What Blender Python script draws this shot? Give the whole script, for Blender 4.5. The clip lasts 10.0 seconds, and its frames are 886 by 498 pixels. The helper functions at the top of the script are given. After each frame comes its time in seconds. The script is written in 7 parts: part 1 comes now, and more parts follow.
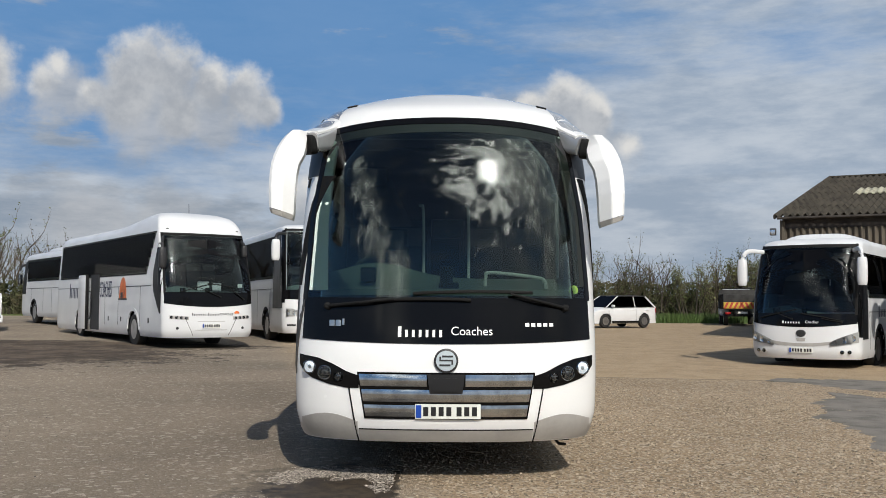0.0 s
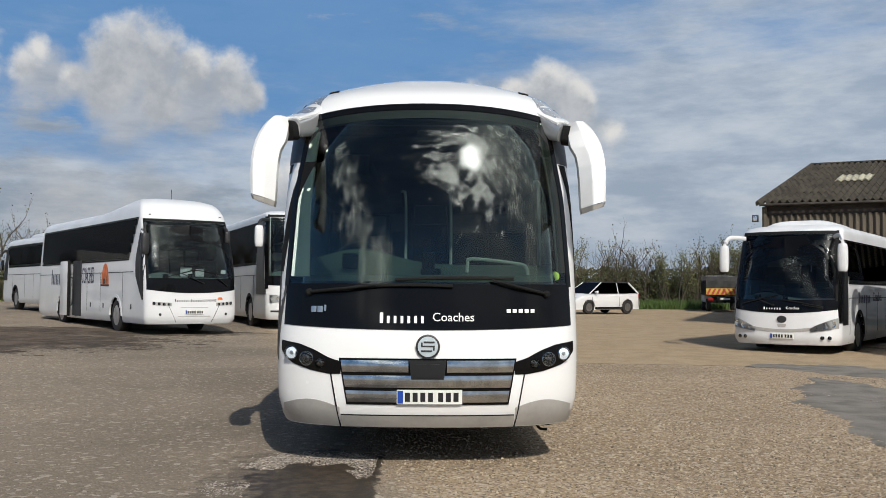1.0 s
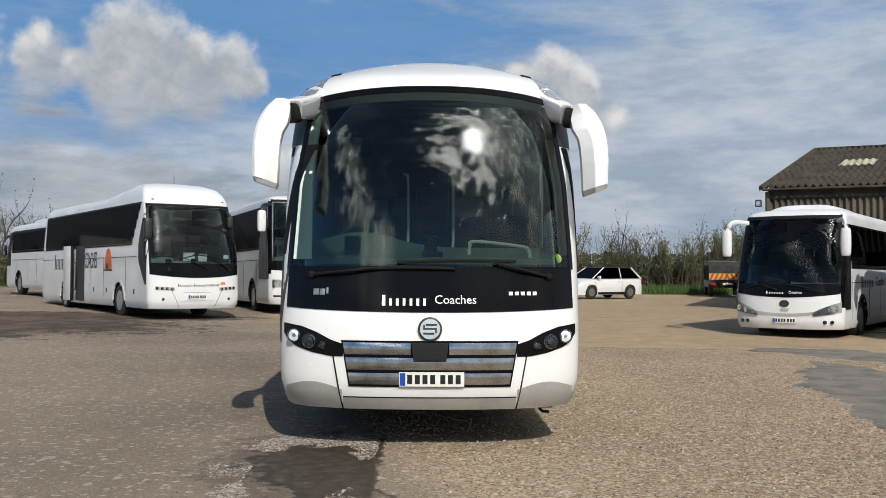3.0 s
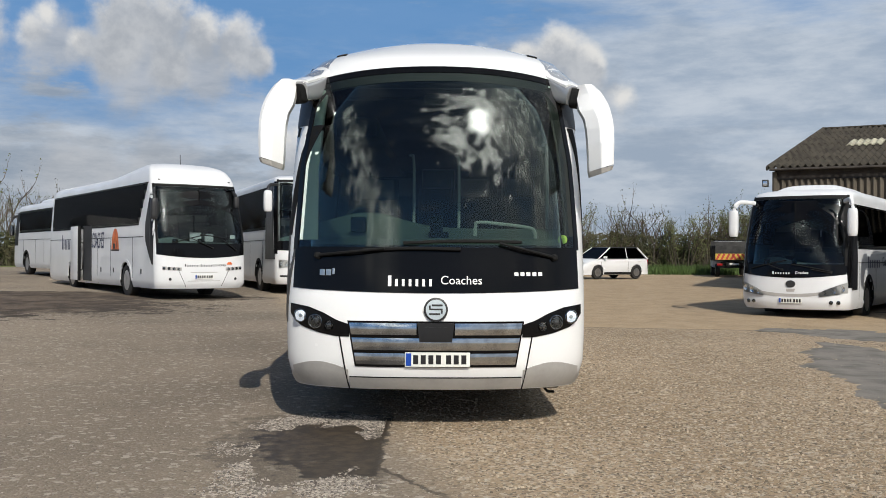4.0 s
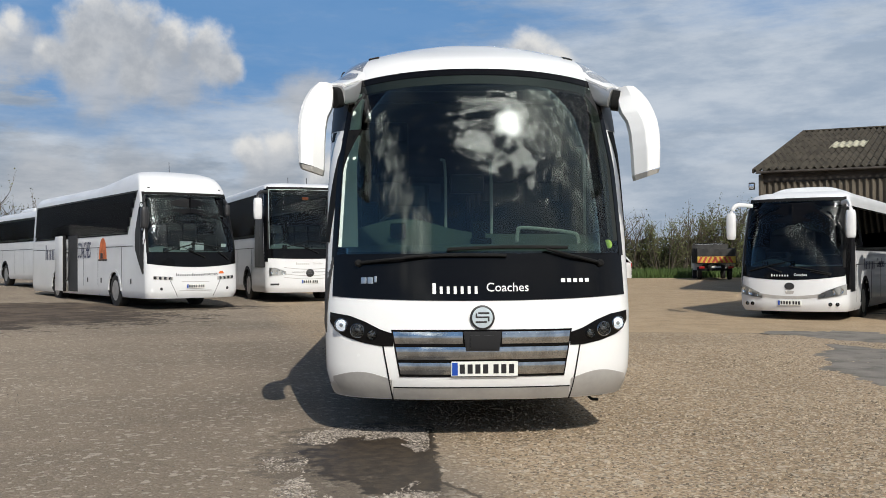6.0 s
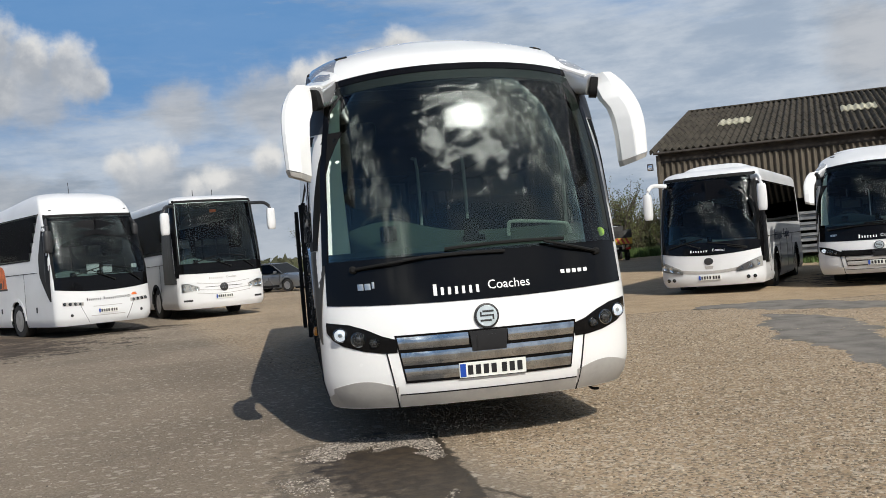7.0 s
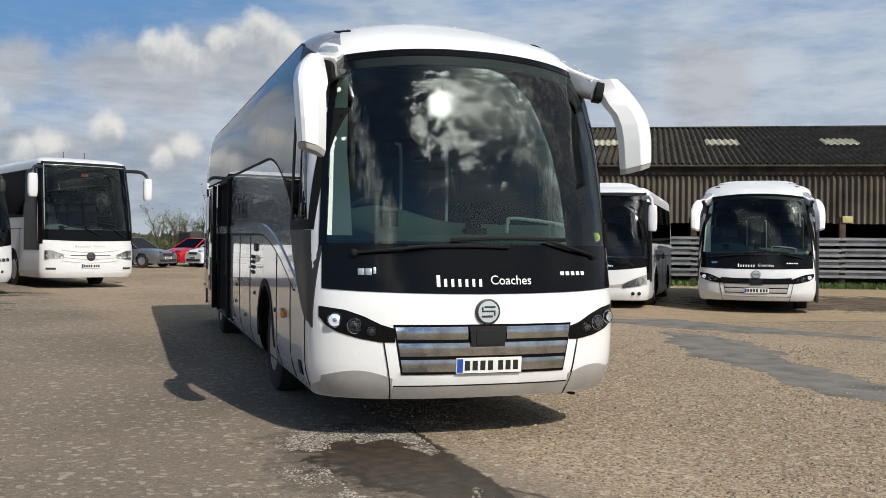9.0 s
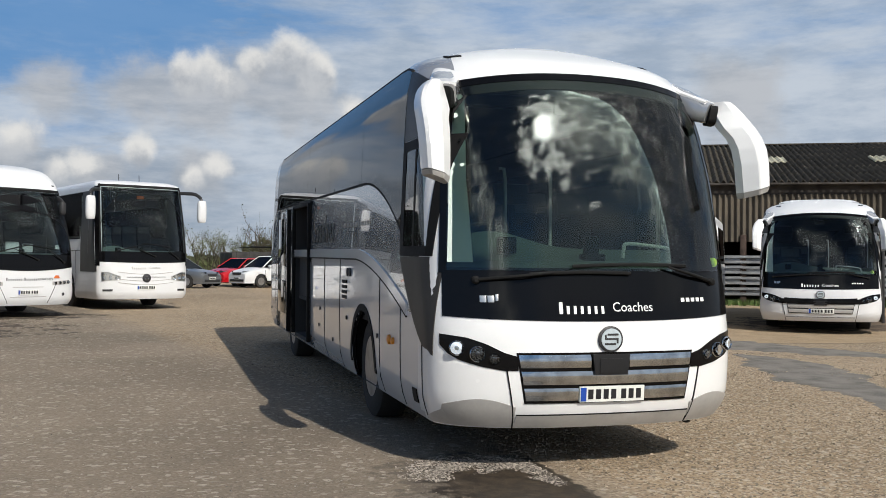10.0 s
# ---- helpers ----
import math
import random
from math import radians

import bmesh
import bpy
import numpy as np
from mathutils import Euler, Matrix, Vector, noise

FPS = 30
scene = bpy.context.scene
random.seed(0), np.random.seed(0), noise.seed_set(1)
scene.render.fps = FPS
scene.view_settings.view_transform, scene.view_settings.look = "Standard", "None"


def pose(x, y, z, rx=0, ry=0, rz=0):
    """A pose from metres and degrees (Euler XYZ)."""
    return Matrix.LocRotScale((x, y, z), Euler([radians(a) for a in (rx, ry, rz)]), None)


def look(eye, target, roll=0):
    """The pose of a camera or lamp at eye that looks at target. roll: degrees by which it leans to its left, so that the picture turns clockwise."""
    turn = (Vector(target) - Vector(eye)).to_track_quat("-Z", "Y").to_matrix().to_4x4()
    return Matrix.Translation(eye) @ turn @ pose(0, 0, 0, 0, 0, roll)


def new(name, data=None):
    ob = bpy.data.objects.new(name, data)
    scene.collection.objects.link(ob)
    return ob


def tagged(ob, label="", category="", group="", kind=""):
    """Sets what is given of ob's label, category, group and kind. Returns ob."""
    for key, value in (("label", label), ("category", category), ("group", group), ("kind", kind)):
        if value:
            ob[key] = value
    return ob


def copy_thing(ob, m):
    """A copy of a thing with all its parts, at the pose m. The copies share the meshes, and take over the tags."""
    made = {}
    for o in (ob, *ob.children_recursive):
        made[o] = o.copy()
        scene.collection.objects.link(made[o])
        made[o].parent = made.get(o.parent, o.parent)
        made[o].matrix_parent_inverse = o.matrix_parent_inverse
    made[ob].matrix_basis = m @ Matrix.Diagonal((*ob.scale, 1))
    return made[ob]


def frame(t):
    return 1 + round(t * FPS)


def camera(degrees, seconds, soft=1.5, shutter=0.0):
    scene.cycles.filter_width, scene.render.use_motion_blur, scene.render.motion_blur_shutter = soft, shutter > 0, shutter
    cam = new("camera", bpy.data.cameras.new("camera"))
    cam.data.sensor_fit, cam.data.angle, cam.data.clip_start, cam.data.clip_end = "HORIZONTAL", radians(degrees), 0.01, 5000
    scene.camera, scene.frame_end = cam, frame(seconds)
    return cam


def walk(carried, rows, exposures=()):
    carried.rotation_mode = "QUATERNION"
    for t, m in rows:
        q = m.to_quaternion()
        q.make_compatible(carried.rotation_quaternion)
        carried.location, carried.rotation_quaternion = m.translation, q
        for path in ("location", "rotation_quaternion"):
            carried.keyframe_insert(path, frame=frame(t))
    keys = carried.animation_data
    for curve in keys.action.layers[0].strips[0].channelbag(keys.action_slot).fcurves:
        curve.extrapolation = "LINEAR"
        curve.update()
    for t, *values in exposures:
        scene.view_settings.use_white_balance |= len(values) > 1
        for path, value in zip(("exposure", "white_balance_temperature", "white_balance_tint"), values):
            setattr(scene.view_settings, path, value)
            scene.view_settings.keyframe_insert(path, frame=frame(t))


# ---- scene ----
cam = camera(49.0, 10.0, soft=0.8)
PATH = [
    (0, (-0.034, 0.186, 1.452), (-0.033, 2.183, 1.565), 0.3),
    (0.5, (-0.016, 0.184, 1.443), (-0.004, 2.18, 1.559), 0.3),
    (1, (-0.012, 0.174, 1.451), (0.021, 2.172, 1.536), 0.3),
    (1.5, (-0.014, 0.17, 1.421), (0.02, 2.169, 1.483), 0.2),
    (2, (0.018, 0.178, 1.42), (0.046, 2.177, 1.459), 0.2),
    (3.3, (-0.01, 0.175, 1.427), (0.017, 2.174, 1.485), 0.3),
    (3.5, (-0.009, 0.172, 1.427), (0.016, 2.172, 1.463), 0.3),
    (4, (-0.004, 0.159, 1.433), (0.011, 2.159, 1.447), 0.3),
    (4.5, (-0.033, 0.184, 1.429), (-0.021, 2.184, 1.452), 0.4),
    (5, (-0.127, 0.18, 1.43), (-0.128, 2.18, 1.459), 0.5),
    (5.5, (-0.313, 0.212, 1.445), (-0.293, 2.212, 1.488), 0.6),
    (5.7, (-0.392, 0.268, 1.438), (-0.355, 2.268, 1.461), 0.4),
    (6.8, (-1.258, 0.58, 1.473), (-1.009, 2.564, 1.506), -4.2),
    (7, (-1.409, 0.632, 1.485), (-1.109, 2.609, 1.499), -4.8),
    (7.5, (-1.668, 0.806, 1.476), (-1.338, 2.779, 1.441), -3.1),
    (8, (-1.965, 0.994, 1.506), (-1.513, 2.942, 1.469), -1.0),
    (8.5, (-2.339, 1.058, 1.518), (-1.769, 2.974, 1.488), -0.6),
    (9, (-2.581, 1.134, 1.478), (-1.963, 3.037, 1.475), 0.6),
    (9.5, (-2.739, 1.409, 1.486), (-2.096, 3.303, 1.521), 1.1),
    (10, (-3.215, 1.413, 1.536), (-2.654, 3.332, 1.57), 0.4),
]
walk(cam, [(t, look(eye, target, roll)) for t, eye, target, roll in PATH], [(0, -0.08), (2, -0.07), (4, -0.01), (10, 0.0)])

# ---------------------------------------------------------------- light
SUN_DIR = Vector((0.305, -1.17, 1.0)).normalized()      # towards the sun
sun = new("sun", bpy.data.lights.new("sun", "SUN"))
sun.data.energy, sun.data.angle, sun.data.color = 4.0, radians(0.53), (1.0, 0.955, 0.88)
sun.matrix_world = look((29.5, -117, 100), (0, 0, 0))

world = bpy.data.worlds.new("sky")
scene.world = world
world.use_nodes = True


def sky_dir(az, el):
    a, e = radians(az), radians(el)
    return (math.sin(a) * math.cos(e), math.cos(a) * math.cos(e), math.sin(e))


def build_sky():
    nt = world.node_tree
    nt.nodes.clear()
    N, K = nt.nodes.new, nt.links.new
    out, bg, sky = N("ShaderNodeOutputWorld"), N("ShaderNodeBackground"), N("ShaderNodeTexSky")
    sky.sky_type, sky.sun_disc = "NISHITA", False
    sky.sun_elevation, sky.sun_rotation = math.asin(SUN_DIR.z), math.atan2(SUN_DIR.x, SUN_DIR.y)
    sky.air_density, sky.dust_density, sky.ozone_density = 1.0, 0.6, 1.6
    bg.inputs["Strength"].default_value = 0.068
    co = N("ShaderNodeTexCoord")
    def fbm(vec, scale, detail=7, rough=0.58):
        n = N("ShaderNodeTexNoise")
        n.inputs["Scale"].default_value, n.inputs["Detail"].default_value, n.inputs["Roughness"].default_value = scale, detail, rough
        K(vec, n.inputs["Vector"])
        return n.outputs["Fac"]

    def shifted(vec, by):
        m = N("ShaderNodeVectorMath")
        m.operation = "ADD"
        K(vec, m.inputs[0])
        m.inputs[1].default_value = by
        return m.outputs[0]

    def squeezed(vec, by):
        m = N("ShaderNodeVectorMath")
        m.operation = "MULTIPLY"
        K(vec, m.inputs[0])
        m.inputs[1].default_value = by
        return m.outputs[0]

    def total(op, a, b, k=None):
        m = N("ShaderNodeMath")
        m.operation = op
        for i, v in ((0, a), (1, b), (2, k)):
            if isinstance(v, float):
                m.inputs[i].default_value = v
            elif v is not None:
                K(v, m.inputs[i])
        return m.outputs[0]

    def lumps(vec, rows):
        """How deep a direction lies inside a heap of round lumps: 1 in the middle of one, 0 at its rim, less outside."""
        deep = None
        for az, el, r in rows:
            d = N("ShaderNodeVectorMath")
            d.operation = "DISTANCE"
            K(vec, d.inputs[0])
            d.inputs[1].default_value = sky_dir(az, el)
            v = total("MULTIPLY_ADD", d.outputs["Value"], -1.0 / radians(r), 1.0)
            deep = v if deep is None else total("SMOOTH_MAX", deep, v, 0.25)
        return deep

    def mix(fac, a, b):
        m = N("ShaderNodeMix")
        m.data_type = "RGBA"
        if isinstance(fac, float):
            m.inputs[0].default_value = fac
        else:
            K(fac, m.inputs[0])
        for i, c in ((6, a), (7, b)):
            if isinstance(c, tuple):
                m.inputs[i].default_value = (*c, 1)
            else:
                K(c, m.inputs[i])
        return m.outputs[2]

    def ramp(value, lo, hi, a=0.0, b=1.0):
        mr = N("ShaderNodeMapRange")
        mr.interpolation_type = "SMOOTHSTEP"
        K(value, mr.inputs["Value"])
        for k, v in (("From Min", lo), ("From Max", hi), ("To Min", a), ("To Max", b)):
            mr.inputs[k].default_value = v
        return mr.outputs[0]

    def math2(op, a, b):
        m = N("ShaderNodeMath")
        m.operation, m.use_clamp = op, True
        for i, v in ((0, a), (1, b)):
            if isinstance(v, float):
                m.inputs[i].default_value = v
            else:
                K(v, m.inputs[i])
        return m.outputs[0]

    sep = N("ShaderNodeSeparateXYZ")
    K(co.outputs["Generated"], sep.inputs[0])
    D = co.outputs["Generated"]
    # thin high veil, streaky, thicker low down and to the east
    mp = N("ShaderNodeMapping")
    mp.inputs["Scale"].default_value = (1.6, 1.6, 7.0)
    mp.inputs["Rotation"].default_value = (0.0, 0.30, 0.2)
    K(D, mp.inputs["Vector"])
    streak = fbm(mp.outputs[0], 2.6, 9, 0.62)
    right = ramp(sep.outputs["X"], -0.10, 0.26, -0.07, 0.30)
    low = ramp(sep.outputs["Z"], 0.05, 0.25, 0.40, -0.17)
    veil = ramp(total("ADD", total("ADD", streak, right), low), 0.30, 0.76, 0.10, 0.95)
    tint = total("ADD", total("MULTIPLY", fbm(squeezed(D, (1, 1, 3.2)), 6.0, 8, 0.62), 0.7), total("MULTIPLY", fbm(mp.outputs[0], 11.0, 7, 0.62), 0.3))
    veil_col = mix(ramp(tint, 0.36, 0.62), (5.2, 6.3, 7.8), (8.2, 9.0, 10.0))
    high = mix(ramp(sep.outputs["Z"], 0.30, 0.55), (1.35, 3.9, 8.2), (0.3, 0.95, 2.5))
    blue = mix(0.9, sky.outputs[0], high)
    col = mix(veil, blue, veil_col)
    # layered grey bank over the western horizon
    bank = math2("MULTIPLY", ramp(total("ADD", fbm(squeezed(D, (1, 1, 4.0)), 7.0, 8, 0.6), ramp(sep.outputs["Z"], 0.07, 0.16, 0.16, -0.12)), 0.47, 0.60), ramp(sep.outputs["X"], 0.14, -0.10, 0.25, 0.85))
    col = mix(bank, col, mix(ramp(tint, 0.38, 0.6), (4.0, 4.8, 5.9), (6.3, 6.9, 7.7)))
    # cumulus with crisp lit heads and grey feet
    heads = [(-17.6, 13.2, 2.2), (-15.7, 13.0, 2.2), (-13.6, 12.3, 1.9), (-11.8, 11.8, 1.9), (-10.4, 11.1, 1.0), (-20.0, 11.4, 1.2), (-18.2, 11.0, 2.0), (-15.4, 10.6, 1.7),
             (-21.8, 13.0, 0.9), (-22.6, 12.0, 1.1), (-25.2, 12.4, 1.7), (-27.5, 13.0, 2.0), (7.0, 12.0, 1.7), (8.6, 11.0, 1.6), (11.0, 9.2, 1.0), (5.2, 11.5, 1.1),
             (1.4, 10.6, 1.3), (2.6, 10.9, 1.3), (3.6, 10.2, 1.2),
             (-7.4, 6.8, 1.5), (-9.0, 6.4, 1.1), (-4.1, 5.4, 1.3), (-5.4, 5.0, 1.0), (-1.2, 6.4, 1.0), (3.1, 5.6, 1.1), (1.9, 4.9, 0.9)]
    # soft grey masses below and between the heads
    feet = lumps(D, [(-17.5, 10.6, 3.6), (-13.5, 10.6, 3.2), (-21.5, 11.6, 2.8), (-26, 11.8, 3.2), (8.0, 9.8, 3.2), (-1.5, 9.6, 3.4), (2.5, 9.4, 3.0), (-5.5, 9.6, 2.2), (5.6, 10.2, 2.6),
                     (-8.0, 5.4, 2.6), (-3.5, 4.6, 2.6), (2.5, 4.8, 2.4), (-20.5, 4.8, 3.0), (-15.5, 4.8, 3.0), (33, 9.0, 4.0)])
    col = mix(ramp(total("MULTIPLY_ADD", total("SUBTRACT", fbm(D, 13.0, 8, 0.6), 0.5), 2.2, feet), 0.05, 0.75, 0.0, 0.85), col, mix(ramp(tint, 0.38, 0.6), (5.2, 5.7, 6.4), (7.2, 7.5, 8.0)))
    rag = fbm(D, 24.0, 8, 0.6)
    inside = total("MULTIPLY_ADD", total("SUBTRACT", rag, 0.5), 1.7, lumps(D, heads))
    up = shifted(D, (0.004, 0, 0.016))
    above = total("MULTIPLY_ADD", total("SUBTRACT", fbm(up, 24.0, 6, 0.58), 0.5), 3.0, lumps(shifted(D, (0.004, 0, 0.028)), heads))
    body = mix(ramp(fbm(D, 30.0, 6), 0.35, 0.65), (5.8, 6.2, 6.8), (7.8, 8.1, 8.5))
    cumulus = mix(ramp(above, 0.30, -0.75), body, (11.2, 11.1, 10.8))
    col = mix(ramp(inside, -0.12, 0.62, 0.0, 0.95), col, cumulus)
    # clouds behind the camera, which the glass mirrors: a broken deck, a tower in the south-west, a bright field before the sun
    squash = squeezed(D, (1, 1, 2.0))
    back = fbm(squeezed(D, (1, 1, 4.5)), 3.0, 8, 0.66)
    behind = math2("MULTIPLY", ramp(sep.outputs["Y"], 0.1, -0.3), ramp(back, 0.50, 0.62))
    col = mix(math2("MULTIPLY", behind, 0.32), col, (5.5, 5.9, 6.4))
    grain = total("SUBTRACT", total("ADD", total("MULTIPLY", fbm(squash, 7.0, 5, 0.62), 0.55), total("MULTIPLY", fbm(squeezed(D, (1, 1, 1.5)), 20.0, 3, 0.55), 0.45)), 0.5)
    tower = lumps(D, [(-137, 35, 7), (-145, 31, 7), (-152, 27, 6), (-158, 24, 6), (-165, 20, 6), (-130, 39, 5), (-170, 15, 6)])
    ripple = ramp(fbm(squeezed(D, (1, 1, 1.8)), 16.0, 3, 0.6), 0.36, 0.66)
    col = mix(ramp(total("MULTIPLY_ADD", grain, 4.0, tower), 0.1, 0.8, 0.0, 0.9), col, mix(ripple, (13.0, 14.0, 14.0), (34.0, 35.0, 34.0)))
    field = lumps(D, [(151, 38, 8), (141, 31, 8), (137, 37, 11), (127, 42, 11), (121, 27, 12), (151, 43, 8), (162, 42, 5), (145, 47, 8), (129, 21, 8), (108, 38, 13), (104, 24, 12), (90, 34, 12)])
    dot = N("ShaderNodeVectorMath")
    dot.operation = "DISTANCE"
    K(D, dot.inputs[0])
    dot.inputs[1].default_value = SUN_DIR
    near = dot.outputs["Value"]
    lit_field = mix(ramp(near, 0.15, 0.75), mix(ripple, (20.0, 20.0, 19.0), (62.0, 62.0, 58.0)), mix(ripple, (4.5, 5.0, 5.2), (17.0, 18.0, 18.0)))
    col = mix(ramp(total("MULTIPLY_ADD", grain, 4.4, field), 0.0, 0.95, 0.0, 0.95), col, lit_field)
    # sunlit haze round the sun
    ragged = total("MULTIPLY_ADD", grain, 1.1, near)
    col = mix(ramp(ragged, 0.22, 0.05, 0.0, 0.85), col, (100.0, 98.0, 93.0))
    col = mix(ramp(total("MULTIPLY_ADD", grain, 0.16, near), 0.095, 0.020, 0.0, 1.0), col, (330.0, 324.0, 310.0))
    K(col, bg.inputs["Color"])
    K(bg.outputs[0], out.inputs["Surface"])


build_sky()


# ---------------------------------------------------------------- materials
def mat(name, color, rough=0.5, metal=0.0, var=0.12, scale=1.3, bump=0.0, bscale=60.0, coat=0.0, tint=None, emit=0.0):
    """A principled surface with broad and fine variation of colour and gloss, in metres of its own object."""
    m = bpy.data.materials.new(name)
    m.use_nodes = True
    nt = m.node_tree
    N, K = nt.nodes.new, nt.links.new
    p = nt.nodes["Principled BSDF"]
    co = N("ShaderNodeTexCoord")
    big, fine = N("ShaderNodeTexNoise"), N("ShaderNodeTexNoise")
    big.inputs["Scale"].default_value, big.inputs["Detail"].default_value = scale, 5
    fine.inputs["Scale"].default_value, fine.inputs["Detail"].default_value = bscale, 3
    K(co.outputs["Object"], big.inputs["Vector"])
    K(co.outputs["Object"], fine.inputs["Vector"])
    dark = tint or tuple(c * (1 - 2.2 * var) for c in color)
    mx = N("ShaderNodeMix")
    mx.data_type = "RGBA"
    mx.inputs[6].default_value, mx.inputs[7].default_value = (*dark, 1), (*color, 1)
    mr = N("ShaderNodeMapRange")
    mr.inputs["From Min"].default_value, mr.inputs["From Max"].default_value = 0.25, 0.6
    ad = N("ShaderNodeMath")
    ad.operation = "MULTIPLY_ADD"
    ad.inputs[1].default_value, ad.inputs[2].default_value = 0.25, -0.125
    K(fine.outputs["Fac"], ad.inputs[0])
    ad2 = N("ShaderNodeMath")
    K(ad.outputs[0], ad2.inputs[0])
    K(big.outputs["Fac"], ad2.inputs[1])
    K(ad2.outputs[0], mr.inputs["Value"])
    K(mr.outputs[0], mx.inputs[0])
    K(mx.outputs[2], p.inputs["Base Color"])
    rr = N("ShaderNodeMapRange")
    rr.inputs["To Min"].default_value, rr.inputs["To Max"].default_value = min(1, rough * 1.35 + 0.02), rough * 0.85
    K(big.outputs["Fac"], rr.inputs["Value"])
    K(rr.outputs[0], p.inputs["Roughness"])
    p.inputs["Metallic"].default_value = metal
    p.inputs["Coat Weight"].default_value = coat
    p.inputs["Coat Roughness"].default_value = 0.015
    if bump:
        b = N("ShaderNodeBump")
        b.inputs["Strength"].default_value, b.inputs["Distance"].default_value = min(1.0, bump), 0.01
        K(fine.outputs["Fac"], b.inputs["Height"])
        K(b.outputs[0], p.inputs["Normal"])
    if emit:
        p.inputs["Emission Color"].default_value, p.inputs["Emission Strength"].default_value = (*color, 1), emit
    return m


def glass(name, tint, gloss=1.0, rough=0.0, ior=1.5, dust=0.0):
    """A thin tinted pane: light passes straight through, dimmed, and the surface mirrors by its angle; dust: the share of that mirroring which a dusty film blurs."""
    m = bpy.data.materials.new(name)
    m.use_nodes = True
    nt = m.node_tree
    nt.nodes.clear()
    N, K = nt.nodes.new, nt.links.new
    out, mixs, tr, gl, fr = (N("ShaderNode" + k) for k in ("OutputMaterial", "MixShader", "BsdfTransparent", "BsdfGlossy", "Fresnel"))
    tr.inputs["Color"].default_value = (*tint, 1)
    gl.inputs["Color"].default_value, gl.inputs["Roughness"].default_value = (gloss,) * 3 + (1,), rough
    fr.inputs["IOR"].default_value = ior
    shine = gl
    if dust:
        soft, two = N("ShaderNodeBsdfGlossy"), N("ShaderNodeMixShader")
        soft.inputs["Color"].default_value, soft.inputs["Roughness"].default_value = (gloss,) * 3 + (1,), 0.17
        two.inputs[0].default_value = dust
        K(gl.outputs[0], two.inputs[1])
        K(soft.outputs[0], two.inputs[2])
        shine = two
    K(fr.outputs[0], mixs.inputs[0])
    K(tr.outputs[0], mixs.inputs[1])
    K(shine.outputs[0], mixs.inputs[2])
    K(mixs.outputs[0], out.inputs["Surface"])
    return m


WHITE = mat("white_paint", (0.80, 0.80, 0.79), 0.22, var=0.02, scale=0.8, coat=0.6)
WHITE2 = mat("white_paint_dusty", (0.70, 0.705, 0.71), 0.34, var=0.05, scale=0.9, coat=0.3)
GREYLIP = mat("silver_grey_paint", (0.40, 0.385, 0.36), 0.38, var=0.10, scale=3.0, bscale=30)
SILVER = mat("silver_side_paint", (0.46, 0.47, 0.48), 0.20, 0.45, var=0.03, coat=1.0)
BLACK = mat("gloss_black_panel", (0.004, 0.004, 0.0045), 0.10, var=0.1)
BLACK.node_tree.nodes["Principled BSDF"].inputs["Specular IOR Level"].default_value = 0.20
RUBBER = mat("black_rubber", (0.007, 0.007, 0.007), 0.62, var=0.2, bump=0.2)
RUBBER.node_tree.nodes["Principled BSDF"].inputs["Specular IOR Level"].default_value = 0.22
CAMBOX = mat("black_moulding", (0.008, 0.008, 0.009), 0.34, var=0.1, bump=0.1, bscale=200)
DARKLAMP = mat("dark_lamp_bowl", (0.10, 0.105, 0.11), 0.14, 0.9, var=0.1)
PLASTIC = mat("dark_plastic", (0.03, 0.03, 0.032), 0.42, var=0.15, bump=0.1, bscale=200)
CHROME = mat("polished_metal", (0.60, 0.62, 0.64), 0.09, 1.0, var=0.2, scale=7, bump=0.06, bscale=16)
STEEL = mat("brushed_rail", (0.7, 0.7, 0.68), 0.28, 1.0, var=0.08)
RIM = mat("wheel_metal", (0.50, 0.50, 0.50), 0.3, 0.9, var=0.15, scale=6)
TYRE = mat("tyre", (0.022, 0.021, 0.02), 0.8, var=0.25, bump=0.3, bscale=40)
LENS = glass("lamp_lens", (0.92, 0.94, 0.95))
LAMP = mat("lamp_reflector", (0.75, 0.77, 0.8), 0.12, 0.9, var=0.05)
LAMP_ON = mat("lit_lamp", (0.95, 0.97, 1.0), 0.2, emit=0.55)
AMBER = mat("amber_lens", (0.75, 0.28, 0.03), 0.25, var=0.1)
WINDSCREEN = glass("windscreen_glass", (0.60, 0.675, 0.64), 0.95, 0.0, 1.55, 0.0)
TINTED = glass("tinted_side_glass", (0.09, 0.095, 0.09), 0.85, 0.0, 1.5)
DARKSCREEN = glass("dark_windscreen_glass", (0.78, 0.84, 0.84), 0.5, 0.0, 1.5)
DARKSIDE = glass("near_black_side_glass", (0.42, 0.44, 0.38), 0.14, 0.0, 1.4)
SIDEGLASS = glass("cab_side_glass", (0.84, 0.92, 0.88), 0.95, 0.0, 1.5)
PLATE = mat("reflective_plate", (0.74, 0.75, 0.70), 0.35, var=0.03, scale=9)
PLATE_BLUE = mat("plate_blue_band", (0.01, 0.06, 0.35), 0.35, var=0.05)
INK = mat("black_lettering", (0.012, 0.012, 0.014), 0.4, var=0.05)
LETTER = mat("white_lettering", (0.82, 0.82, 0.80), 0.4, var=0.03)
NAVY = mat("navy_lettering", (0.012, 0.018, 0.06), 0.4, var=0.05)
ORANGE = mat("orange_sticker", (0.75, 0.17, 0.035), 0.45, var=0.2, scale=6)
DASH = mat("dashboard_plastic", (0.13, 0.165, 0.148), 0.6, var=0.08, bump=0.15, bscale=150)
